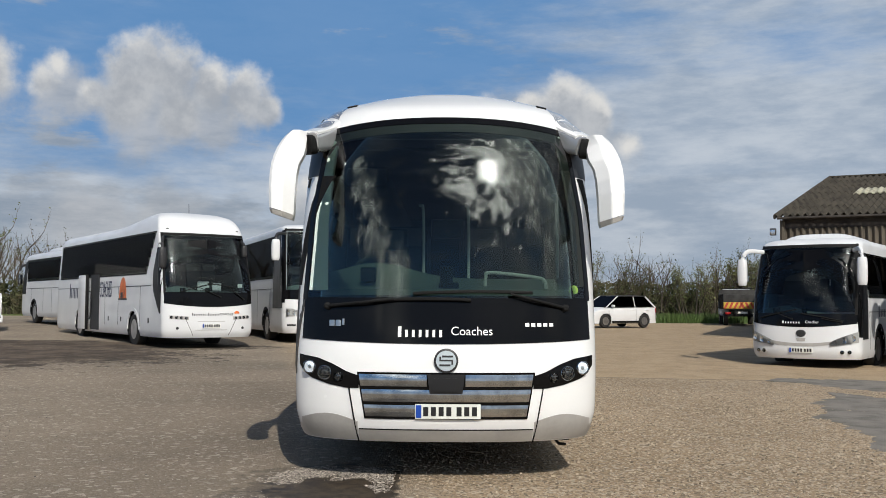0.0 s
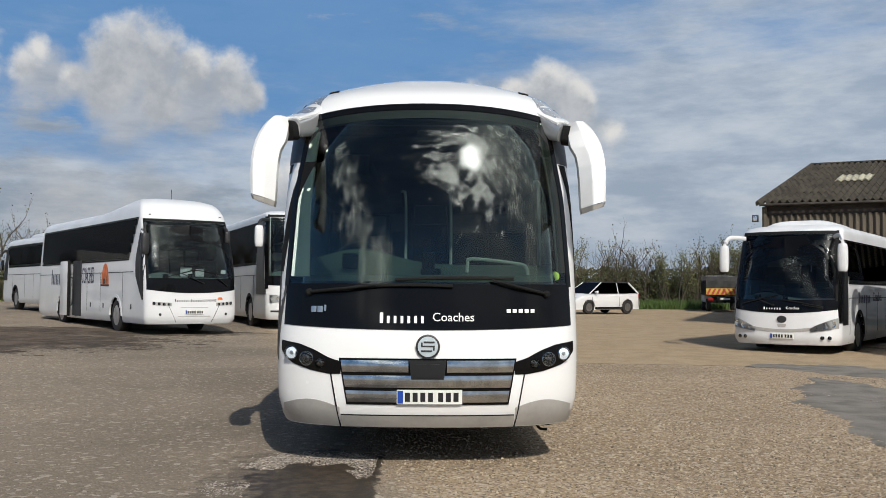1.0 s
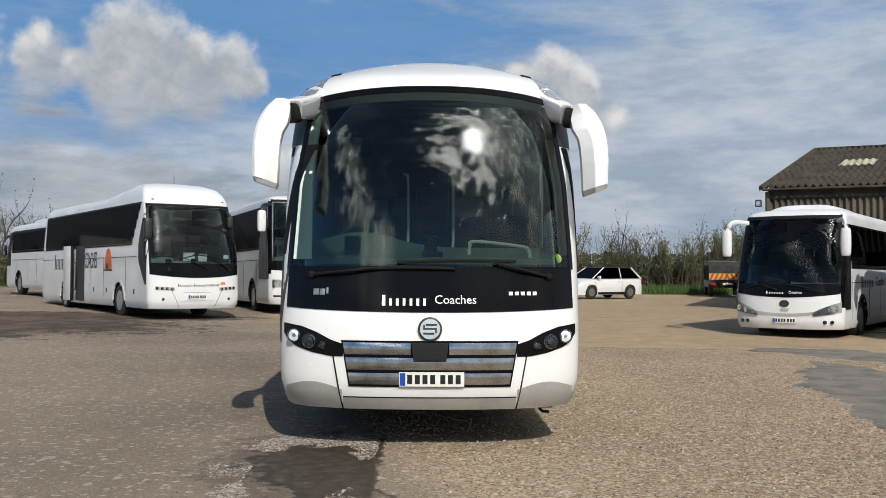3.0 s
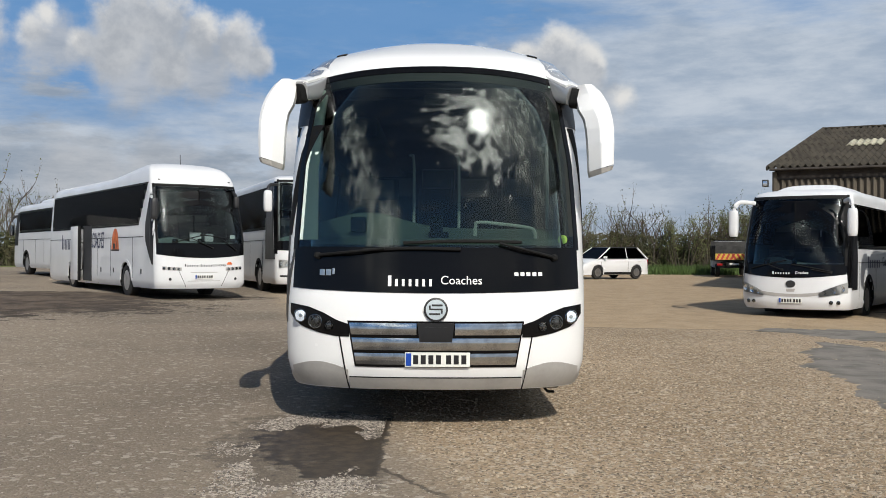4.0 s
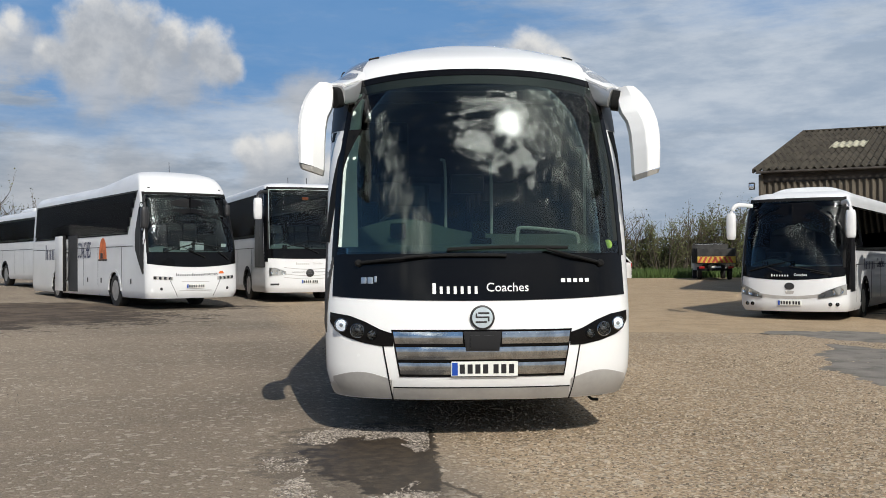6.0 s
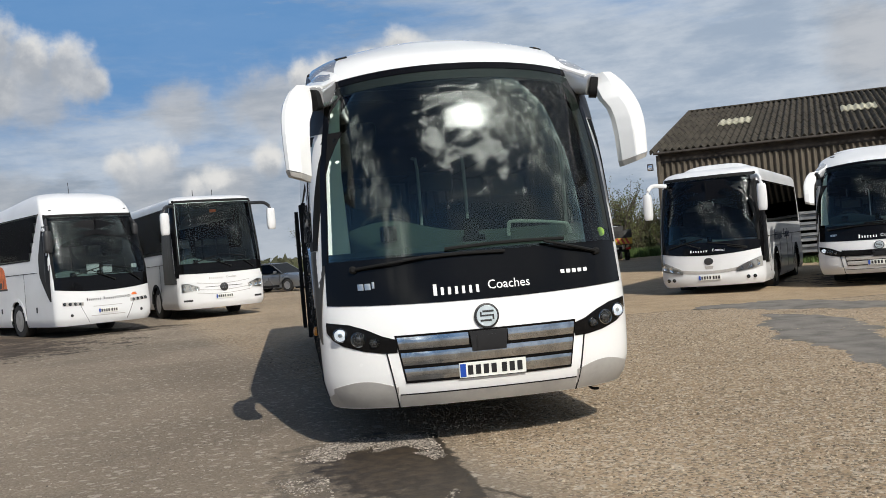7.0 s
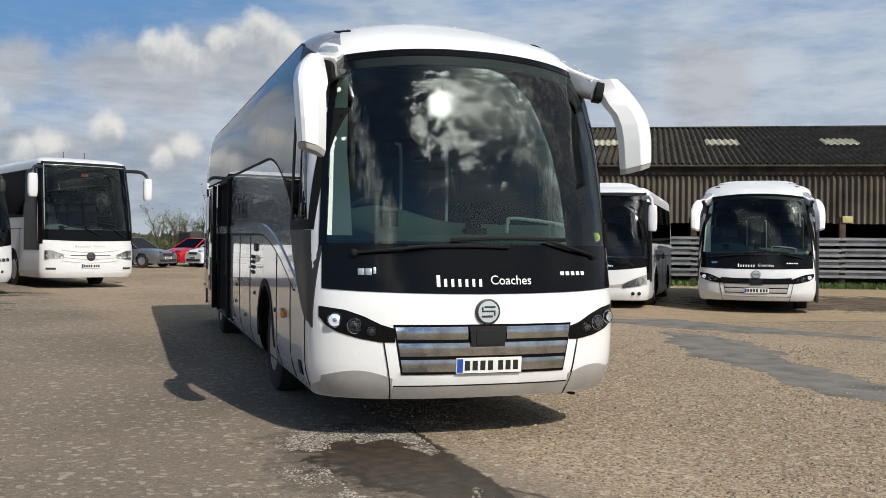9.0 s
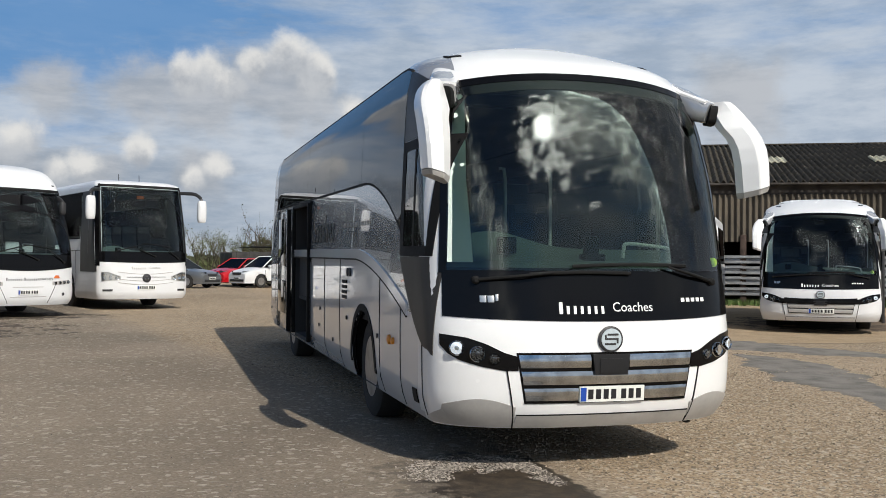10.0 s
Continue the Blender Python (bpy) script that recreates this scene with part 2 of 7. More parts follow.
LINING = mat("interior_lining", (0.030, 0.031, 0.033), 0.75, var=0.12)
SEAT = mat("seat_fabric", (0.028, 0.03, 0.037), 0.85, var=0.2, scale=6, bump=0.3)
CLOTH = mat("grey_head_cover", (0.09, 0.09, 0.09), 0.8, var=0.1)
HEADER = mat("grey_green_trim", (0.014, 0.018, 0.016), 0.6, var=0.08)
BADGE = mat("satin_badge", (0.62, 0.70, 0.74), 0.42, 0.6, var=0.1, scale=8)
SKIRT = mat("white_flank_paint", (0.72, 0.72, 0.72), 0.20, var=0.03, coat=1.0)
PALE = mat("pale_grey_plastic", (0.62, 0.64, 0.62), 0.35, var=0.06)
PANEL_GREY = mat("dark_grey_panel_paint", (0.055, 0.052, 0.048), 0.35, 0.0, var=0.06)
PANEL_GREY.node_tree.nodes["Principled BSDF"].inputs["Specular IOR Level"].default_value = 0.12
CABSIDE = mat("black_cab_side", (0.006, 0.006, 0.007), 0.3, 0.0, var=0.1)
CABSIDE.node_tree.nodes["Principled BSDF"].inputs["Specular IOR Level"].default_value = 0.10
GREEN_STRIP = mat("pale_green_strip", (0.80, 0.92, 0.82), 0.6, var=0.05)
STICKER = mat("green_sticker", (0.30, 0.48, 0.08), 0.5, var=0.1)


# ---------------------------------------------------------------- mesh tools
def mesh_of(name, verts, faces, material, smooth=True, sharp=35):
    me = bpy.data.meshes.new(name)
    me.from_pydata([tuple(v) for v in verts], [], faces)
    me.update()
    me.materials.append(material)
    if smooth:
        me.shade_smooth()
        me.set_sharp_from_angle(angle=radians(sharp))
    return me


def part(name, geo, material, parent, label="", smooth=True):
    ob = new(name, mesh_of(name, *geo, material, smooth))
    ob.parent = parent
    if label:
        ob["label"] = label
    if "lettering" in name or name in ("model_badge", "maker_badge"):
        tagged(ob, label, kind="stuff")
    return ob


def thing(name, m, label, category, group="", kind=""):
    ob = new(name)
    ob.empty_display_size = 0.3
    ob.matrix_basis = m
    return tagged(ob, label, category, group, kind)


def join(*geos):
    V, Fc = [], []
    for v, f in geos:
        o = len(V)
        V += list(v)
        Fc += [tuple(i + o for i in q) for q in f]
    return V, Fc


def moved(geo, m):
    return [m @ Vector(v) for v in geo[0]], geo[1]


def box(c, s, b=0.0):
    """A box about c of size s, its edges chamfered by b."""
    bm = bmesh.new()
    bmesh.ops.create_cube(bm, size=1.0, matrix=Matrix.Translation(c) @ Matrix.Diagonal((*s, 1)))
    if b:
        bmesh.ops.bevel(bm, geom=bm.edges[:], offset=b, segments=2, profile=0.6, affect="EDGES")
    g = ([v.co.copy() for v in bm.verts], [tuple(v.index for v in f.verts) for f in bm.faces])
    bm.verts.index_update()
    g = ([v.co.copy() for v in bm.verts], [tuple(v.index for v in f.verts) for f in bm.faces])
    bm.free()
    return g


def lathe(profile, n=24, closed=False):
    """Rows (radius, height) turned about z."""
    V = [(r * math.cos(2 * math.pi * i / n), r * math.sin(2 * math.pi * i / n), z) for r, z in profile for i in range(n)]
    Fc = [(j * n + i, j * n + (i + 1) % n, (j + 1) * n + (i + 1) % n, (j + 1) * n + i) for j in range(len(profile) - 1) for i in range(n)]
    if not closed:
        Fc += [tuple(reversed(range(n))), tuple((len(profile) - 1) * n + i for i in range(n))]
    return V, Fc


def smooth_path(pts, n):
    """Catmull-Rom through pts, n steps a span."""
    P = [Vector(p) for p in pts]
    P = [2 * P[0] - P[1]] + P + [2 * P[-1] - P[-2]]
    out = []
    for i in range(1, len(P) - 2):
        for k in range(n):
            t = k / n
            a, b, c, d = P[i - 1:i + 3]
            out.append(0.5 * ((2 * b) + (c - a) * t + (2 * a - 5 * b + 4 * c - d) * t * t + (3 * b - a - 3 * c + d) * t ** 3))
    return out + [P[-2]]


def tube(pts, r, n=10, steps=1, side=None, power=2.0):
    """A closed tube along pts. r: radius, or (across, along side), or a function of 0..1 that gives that pair. power > 2 squares its section."""
    P = smooth_path(pts, steps) if steps > 1 else [Vector(p) for p in pts]
    V, Fc = [], []
    for j, p in enumerate(P):
        d = (P[min(j + 1, len(P) - 1)] - P[max(j - 1, 0)]).normalized()
        s = Vector(side) if side else (Vector((0, 0, 1)) if abs(d.z) < 0.9 else Vector((0, 1, 0)))
        a = d.cross(s).normalized()
        b = a.cross(d).normalized()
        rr = r(j / (len(P) - 1)) if callable(r) else r
        ra, rb = rr if isinstance(rr, tuple) else (rr, rr)
        for i in range(n):
            t = 2 * math.pi * (i + 0.5) / n
            c, sn = math.cos(t), math.sin(t)
            V.append(p + a * ra * math.copysign(abs(c) ** (2 / power), c) + b * rb * math.copysign(abs(sn) ** (2 / power), sn))
    m = len(P)
    Fc = [(j * n + i, j * n + (i + 1) % n, (j + 1) * n + (i + 1) % n, (j + 1) * n + i) for j in range(m - 1) for i in range(n)]
    return V, Fc + [tuple(reversed(range(n))), tuple((m - 1) * n + i for i in range(n))]


def slab(fn, nu, nv, out=0.004, inn=0.012):
    """A shell over fn(u, v), u and v from 0 to 1, out metres proud of it and inn metres behind."""
    G, H = [], []
    e = 1e-3
    for j in range(nv + 1):
        for i in range(nu + 1):
            u, v = i / nu, j / nv
            p = Vector(fn(u, v))
            du = Vector(fn(min(u + e, 1), v)) - Vector(fn(max(u - e, 0), v))
            dv = Vector(fn(u, min(v + e, 1))) - Vector(fn(u, max(v - e, 0)))
            nrm = du.cross(dv)
            nrm = nrm.normalized() if nrm.length > 1e-12 else Vector((0, -1, 0))
            G.append(p + nrm * out)
            H.append(p - nrm * inn)
    w, k = nu + 1, len(G)
    Fc = []
    for j in range(nv):
        for i in range(nu):
            a, b, c, d = j * w + i, j * w + i + 1, (j + 1) * w + i + 1, (j + 1) * w + i
            Fc += [(a, b, c, d), (d + k, c + k, b + k, a + k)]
    rim = [i for i in range(nu)] + [j * w + nu for j in range(nv)] + [nv * w + nu - i for i in range(nu)] + [(nv - j) * w for j in range(nv)]
    for a, b in zip(rim, rim[1:] + rim[:1]):
        Fc.append((b, a, a + k, b + k))
    return G + H, Fc


def lerp_rows(rows, z):
    """Values between rows (z, a, b, ...), smoothly."""
    if z <= rows[0][0]:
        return rows[0][1:]
    for r, s in zip(rows, rows[1:]):
        if z <= s[0]:
            t = (z - r[0]) / (s[0] - r[0])
            return tuple(a + (b - a) * t for a, b in zip(r[1:], s[1:]))
    return rows[-1][1:]


def text_geo(words, size, extrude=0.002, bold=0.0):
    """Lettering in the built-in font, upright in x and z, facing -y, centred."""
    cu = bpy.data.curves.new("t", "FONT")
    cu.body, cu.size, cu.extrude, cu.offset = words, size, extrude, bold
    cu.align_x, cu.align_y = "CENTER", "CENTER"
    cu.resolution_u = 3
    ob = bpy.data.objects.new("t", cu)
    scene.collection.objects.link(ob)
    me = ob.to_mesh()
    g = ([Vector((v.co.x, -v.co.z, v.co.y)) for v in me.vertices], [tuple(p.vertices) for p in me.polygons])
    ob.to_mesh_clear()
    bpy.data.objects.remove(ob)
    bpy.data.curves.remove(cu)
    return g


def bars(pattern, width, height, depth=0.003):
    """Plain upright bars in the rhythm of writing: in the pattern each mark is a bar, C tall, x low, space a gap."""
    step = width / len(pattern)
    out = []
    for i, ch in enumerate(pattern):
        if ch == " ":
            continue
        hh = height * (1.0 if ch == "C" else 0.68)
        out.append(box((-width / 2 + (i + 0.5) * step, 0, -height / 2 + hh / 2), (step * (0.50 if ch == "C" else 0.40), depth, hh), 0.0))
    return join(*out)


def wrap_front(geo, cx, cz, fn, out=0.006):
    """Lays flat lettering (x, y, z) on a curved front: fn(x, z) gives y."""
    V = []
    for x, y, z in geo[0]:
        V.append((cx + x, fn(cx + x, cz + z) - out + y, cz + z))
    return V, geo[1]


# ---------------------------------------------------------------- the ground's shape
def softplus(v, k=3.0):
    return k * math.log1p(math.exp(min(v / k, 40)))


def ground_z(x, y):
    rise = 0.0125 * (softplus(y - 8, 1.5) - softplus(y - 26)) + 0.006 * (softplus(y - 26) - softplus(y - 60))
    west = 0.014 * (softplus(-x - 4.5, 1.5) - softplus(-x - 16, 1.5)) * min(1, max(0, (y - 8) / 14))
    return rise + west - 0.012 * (softplus(x - 2, 1.0) - softplus(x - 10, 1.0))


def on_ground(x, y, turn=0.0, dz=0.0):
    return pose(x, y, ground_z(x, y) + dz, 0, 0, turn)


# ---------------------------------------------------------------- coaches
class Hull:
    """A coach's skin. rows: (height, half width, nose setback); the front is rounded over depth D, the rear over Dr."""

    def __init__(self, rows, D, length, Dr=0.35, p=2.6, deep=(), step=None):
        self.rows, self.D, self.L, self.Dr, self.p, self.deep = rows, D, length, Dr, p, deep
        self.step = step                                 # (from, to, drop, above): the roof falls by drop between two places along it
        self.cache = {}

    def d(self, z):
        """How deep the front is rounded at a height."""
        return lerp_rows(self.deep, z)[0] if self.deep else self.D

    def at(self, z):
        """Half width and setback at a height, by a cubic through the rows that never overshoots."""
        R = self.rows
        z = min(max(z, R[0][0]), R[-1][0])
        k = round(z, 5)
        if k not in self.cache:
            i = max(j for j in range(len(R) - 1) if R[j][0] <= z)
            h = R[i + 1][0] - R[i][0]
            t = (z - R[i][0]) / h
            res = []
            for c in (1, 2):
                d = lambda j: (R[j + 1][c] - R[j][c]) / (R[j + 1][0] - R[j][0])

                def slope(j):
                    if j == 0 or j == len(R) - 1:
                        return d(0) if j == 0 else d(j - 1)
                    a, b = d(j - 1), d(j)
                    return 0.0 if a * b <= 0 else 2 * a * b / (a + b)
                m0, m1 = slope(i) * h, slope(i + 1) * h
                p, q = R[i][c], R[i + 1][c]
                res.append((2 * t ** 3 - 3 * t * t + 1) * p + (t ** 3 - 2 * t * t + t) * m0 + (3 * t * t - 2 * t ** 3) * q + (t ** 3 - t * t) * m1)
            self.cache[k] = tuple(res)
        return self.cache[k]

    def w(self, z):
        return self.at(z)[0]

    def y0(self, z):
        return self.at(z)[1]

    def fy(self, x, z):
        w, y0 = self.at(z)
        return y0 + self.d(z) * (1 - math.sqrt(max(0.0, 1 - min(1, abs(x) / w) ** self.p)))

    def front(self, x, z):
        return (x, self.fy(x, z), z)

    def side(self, s, y, z):
        w, y0 = self.at(z)
        k = y - y0
        if k < self.d(z):                                # round the front corner
            t = max(0.0, 1 - (1 - max(k, 0) / self.d(z)) ** 2) ** (1 / self.p)
            return (s * w * t, y, z)
        return (s * w, y, z)

    def front_patch(self, x0, x1, z0, z1, nu=12, nv=4, out=0.005, inn=0.012):
        """x0, x1 may depend on z (0..1 up the patch is z0..z1); z0, z1 may depend on x."""
        c = lambda f, a: f(a) if callable(f) else f
        if callable(z0) or callable(z1):
            fn = lambda u, v: (lambda x: self.front(x, c(z0, x) + (c(z1, x) - c(z0, x)) * v))(x0 + (x1 - x0) * u)
        else:
            fn = lambda u, v: (lambda z: self.front(c(x0, z) + (c(x1, z) - c(x0, z)) * u, z))(z0 + (z1 - z0) * v)
        return slab(fn, nu, nv, out, inn)

    def side_patch(self, s, ya, yb, z0, z1, nu=10, nv=4, out=0.005, inn=0.012):
        c = lambda f, a: f(a) if callable(f) else f

        def fn(u, v):
            if callable(ya) or callable(yb):
                z = z0 + (z1 - z0) * v
                a, b = c(ya, z), c(yb, z)
                y = a + (b - a) * (u if s > 0 else 1 - u)
            else:
                y = ya + (yb - ya) * (u if s > 0 else 1 - u)
                z = c(z0, y) + (c(z1, y) - c(z0, y)) * v
            return self.side(s, y, z)
        return slab(fn, nu, nv, out, inn)

    def shell(self, sort, dz=0.08, dy=0.2, nf=40):
        """The skin as meshes by kind; sort(x, y, z) names the kind of a place, or None where there is an opening."""
        zs = []
        for a, b in zip(self.rows, self.rows[1:]):
            n = max(1, round((b[0] - a[0]) / dz))
            zs += [a[0] + (b[0] - a[0]) * i / n for i in range(n)]
        zs.append(self.rows[-1][0])
        ny = max(4, round((self.L - 1.0) / dy))
        ring = []
        for z in zs:
            w, y0 = self.at(z)
            row = []
            for i in range(nf + 1):
                f = math.pi * (i / nf - 0.5)
                row.append((w * math.copysign(abs(math.sin(f)) ** (2 / self.p), f), y0 + self.d(z) * (1 - math.cos(f)), z))
            ys, ye = y0 + self.d(z), self.L - self.Dr - 0.3 * max(0, y0)
            row += [(w, ys + (ye - ys) * i / ny, z) for i in range(1, ny)]
            for i in range(nf // 2 + 1):
                f = math.pi * (i / (nf // 2) - 0.5)
                row.append((-w * math.copysign(abs(math.sin(f)) ** (2 / self.p), f), ye + self.Dr * math.cos(f), z))
            row += [(-w, ye + (ys - ye) * i / ny, z) for i in range(1, ny)]
            ring.append(row)
        m = len(ring[0])
        V = [p for row in ring for p in row]
        if self.step:
            ya, yb, drop, zl = self.step
            ease = lambda v: (lambda t: t * t * (3 - 2 * t))(min(1, max(0, v)))
            V = [(x, y, z - drop * ease((y - ya) / (yb - ya)) * min(1, max(0, (z - zl) / (self.rows[-1][0] - zl)))) for x, y, z in V]
        kinds = {}
        for j in range(len(zs) - 1):
            for i in range(m):
                q = (j * m + i, j * m + (i + 1) % m, (j + 1) * m + (i + 1) % m, (j + 1) * m + i)
                c = [sum(V[k][a] for k in q) / 4 for a in range(3)]
                k = sort(*c)
                if k:
                    kinds.setdefault(k, []).append(q)
        first = next(iter(kinds))
        kinds[first].append(tuple((len(zs) - 1) * m + i for i in range(m)))
        res = {}
        for k, fs in kinds.items():
            used = sorted({i for f in fs for i in f})
            at = {o: n for n, o in enumerate(used)}
            res[k] = ([V[i] for i in used], [tuple(at[i] for i in f) for f in fs])
        floor = ([V[i] for i in range(m)], [tuple(reversed(range(m)))])
        return res, floor


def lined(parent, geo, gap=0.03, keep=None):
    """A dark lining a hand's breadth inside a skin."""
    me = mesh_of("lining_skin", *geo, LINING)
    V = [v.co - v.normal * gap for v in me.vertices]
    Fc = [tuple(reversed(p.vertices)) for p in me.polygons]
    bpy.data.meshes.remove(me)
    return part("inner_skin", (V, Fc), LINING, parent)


def turn_x(geo, at, s=1):
    """A lathed part with its axis along x, its outer face towards s."""
    return moved(geo, Matrix.Translation(at) @ Matrix.Rotation(radians(90) * s, 4, "Y"))


def wheel(parent, x, y, z, r, width, spokes=10, rim_mat=None, name="wheel"):
    s = 1 if x > 0 else -1
    k = r - 0.012
    tyre = lathe([(r * 0.56, -width / 2), (r * 0.9, -width / 2), (k, -width * 0.42), (r, -width * 0.25), (r, width * 0.25), (k, width * 0.42), (r * 0.9, width / 2), (r * 0.6, width / 2), (r * 0.56, width * 0.4)], 40, True)
    w = part(name, turn_x(tyre, (x, y, z), s), TYRE, parent)
    rim = lathe([(r * 0.6, width * 0.49), (r * 0.56, width * 0.44), (r * 0.52, width * 0.12), (r * 0.34, width * 0.0), (r * 0.27, width * 0.02), (r * 0.25, width * 0.3), (r * 0.17, width * 0.36), (r * 0.02, width * 0.36)], 32)
    part("rim", turn_x(rim, (x, y, z), s), rim_mat or RIM, w)
    for i in range(spokes if r > 0.4 else 0):
        a = 2 * math.pi * (i + 0.5) / spokes
        g = moved(lathe([(r * 0.052, -0.004), (r * 0.052, width * 0.035), (r * 0.04, width * 0.04)], 10), Matrix.Translation((r * 0.455 * math.cos(a), r * 0.455 * math.sin(a), width * 0.075)))
        part("hand_hole", turn_x(g, (x, y, z), s), RUBBER, w)
    for i in range(spokes):
        a = 2 * math.pi * i / spokes
        g = lathe([(r * 0.028, 0), (r * 0.028, width * 0.1), (r * 0.016, width * 0.12)], 8)
        g = moved(g, Matrix.Translation((r * 0.33 * math.cos(a), r * 0.33 * math.sin(a), width * 0.01)))
        part("wheel_nut", turn_x(g, (x, y, z), s), STEEL, w)
    return w


def number_plate(parent, hull, z, w=0.52, h=0.112, x=0.0, name="number_plate"):
    pl = part(name, hull.front_patch(x - w / 2, x + w / 2, z - h / 2, z + h / 2, 6, 1, 0.022, 0.01), PLATE, parent)
    part("blue_band", hull.front_patch(x - w / 2 + 0.006, x - w / 2 + 0.05, z - h / 2 + 0.006, z + h / 2 - 0.006, 1, 1, 0.0245, 0), PLATE_BLUE, pl)
    for i in range(7):
        cx = x - w / 2 + 0.085 + i * 0.061 + (0.02 if i > 3 else 0)
        part("plate_bar", hull.front_patch(cx - 0.02, cx + 0.02, z - 0.036, z + 0.036, 1, 1, 0.0245, 0), INK, pl)
    return pl


def round_lamp(parent, hull, x, z, r, lit=False, name="headlight"):
    y = hull.fy(x, z)
    e = 0.02
    n = Vector((-(hull.fy(x + e, z) - hull.fy(x - e, z)) / (2 * e), 1, -(hull.fy(x, z + e) - hull.fy(x, z - e)) / (2 * e))).normalized() * -1
    n = (n * 0.45 + Vector((0, -0.55, 0))).normalized()
    m = Matrix.Translation((x, hull.fy(max(0, abs(x) - 0.45 * r), z) + 0.004, z)) @ n.to_track_quat("Z", "Y").to_matrix().to_4x4()
    ring = lathe([(r, -0.08), (r, 0.014), (r * 0.93, 0.019), (r * 0.84, 0.012), (r * 0.82, -0.01)], 28, True)
    la = part(name, moved(ring, m), CHROME, parent)
    bowl = lathe([(r * 0.82, 0.006), (r * 0.6, -0.004), (r * 0.35, -0.008), (r * 0.01, -0.009)], 24)
    part("reflector", moved(bowl, m), LAMP_ON if lit else DARKLAMP, la)
    if not lit:
        part("projector", moved(lathe([(r * 0.42, -0.008), (r * 0.42, 0.004), (r * 0.3, 0.01), (r * 0.01, 0.012)], 16), m), PLASTIC, la)
    else:
        part("bulb_cap", moved(lathe([(r * 0.3, -0.008), (r * 0.3, 0.006), (r * 0.02, 0.009)], 16), m), STEEL, la)
    part("lens", moved(lathe([(r * 0.82, 0.011), (r * 0.5, 0.016), (r * 0.01, 0.018)], 24), m), LENS, la)
    return la


def wiper(parent, hull, pivot, elbow, blade0, blade1, lift=0.035):
    at = lambda p, k: (p[0], hull.fy(*p) - k, p[1])
    mid = ((pivot[0] + elbow[0]) / 2, (pivot[1] + elbow[1]) / 2)
    arm = part("wiper", tube([at(pivot, 0.02), at(mid, lift + 0.02), at(elbow, lift + 0.02)], lambda t: (0.022 - 0.012 * t, 0.016 - 0.006 * t), 8, 4), RUBBER, parent)
    pts = [(blade0[0] + (blade1[0] - blade0[0]) * i / 8, blade0[1] + (blade1[1] - blade0[1]) * i / 8) for i in range(9)]
    part("wiper_blade", tube([at((x, z + 0.012 * math.sin(math.pi * i / 8)), lift) for i, (x, z) in enumerate(pts)], (0.008, 0.014), 6), RUBBER, arm)
    part("pivot_cap", moved(lathe([(0.03, -0.02), (0.03, 0.02), (0.015, 0.032)], 14), Matrix.Translation(at(pivot, 0.015)) @ Matrix.Rotation(radians(90), 4, "X")), RUBBER, arm)
    return arm


def coach_seat(parent, x, y, z, wide=0.46):
    st = part("passenger_seat", join(box((x, y + 0.02, z + 0.42), (wide, 0.46, 0.14), 0.04)), SEAT, parent)
    back = join(moved(box((0, 0, 0.36), (wide, 0.12, 0.78), 0.045), Matrix.Translation((x, y + 0.24, z + 0.42)) @ Matrix.Rotation(radians(-12), 4, "X")))
    part("seat_back", back, SEAT, st)
    part("head_cover", moved(box((0, -0.066, 0.62), (wide * 0.8, 0.012, 0.2), 0.004), Matrix.Translation((x, y + 0.24, z + 0.42)) @ Matrix.Rotation(radians(-12), 4, "X")), CLOTH, st)
    return st


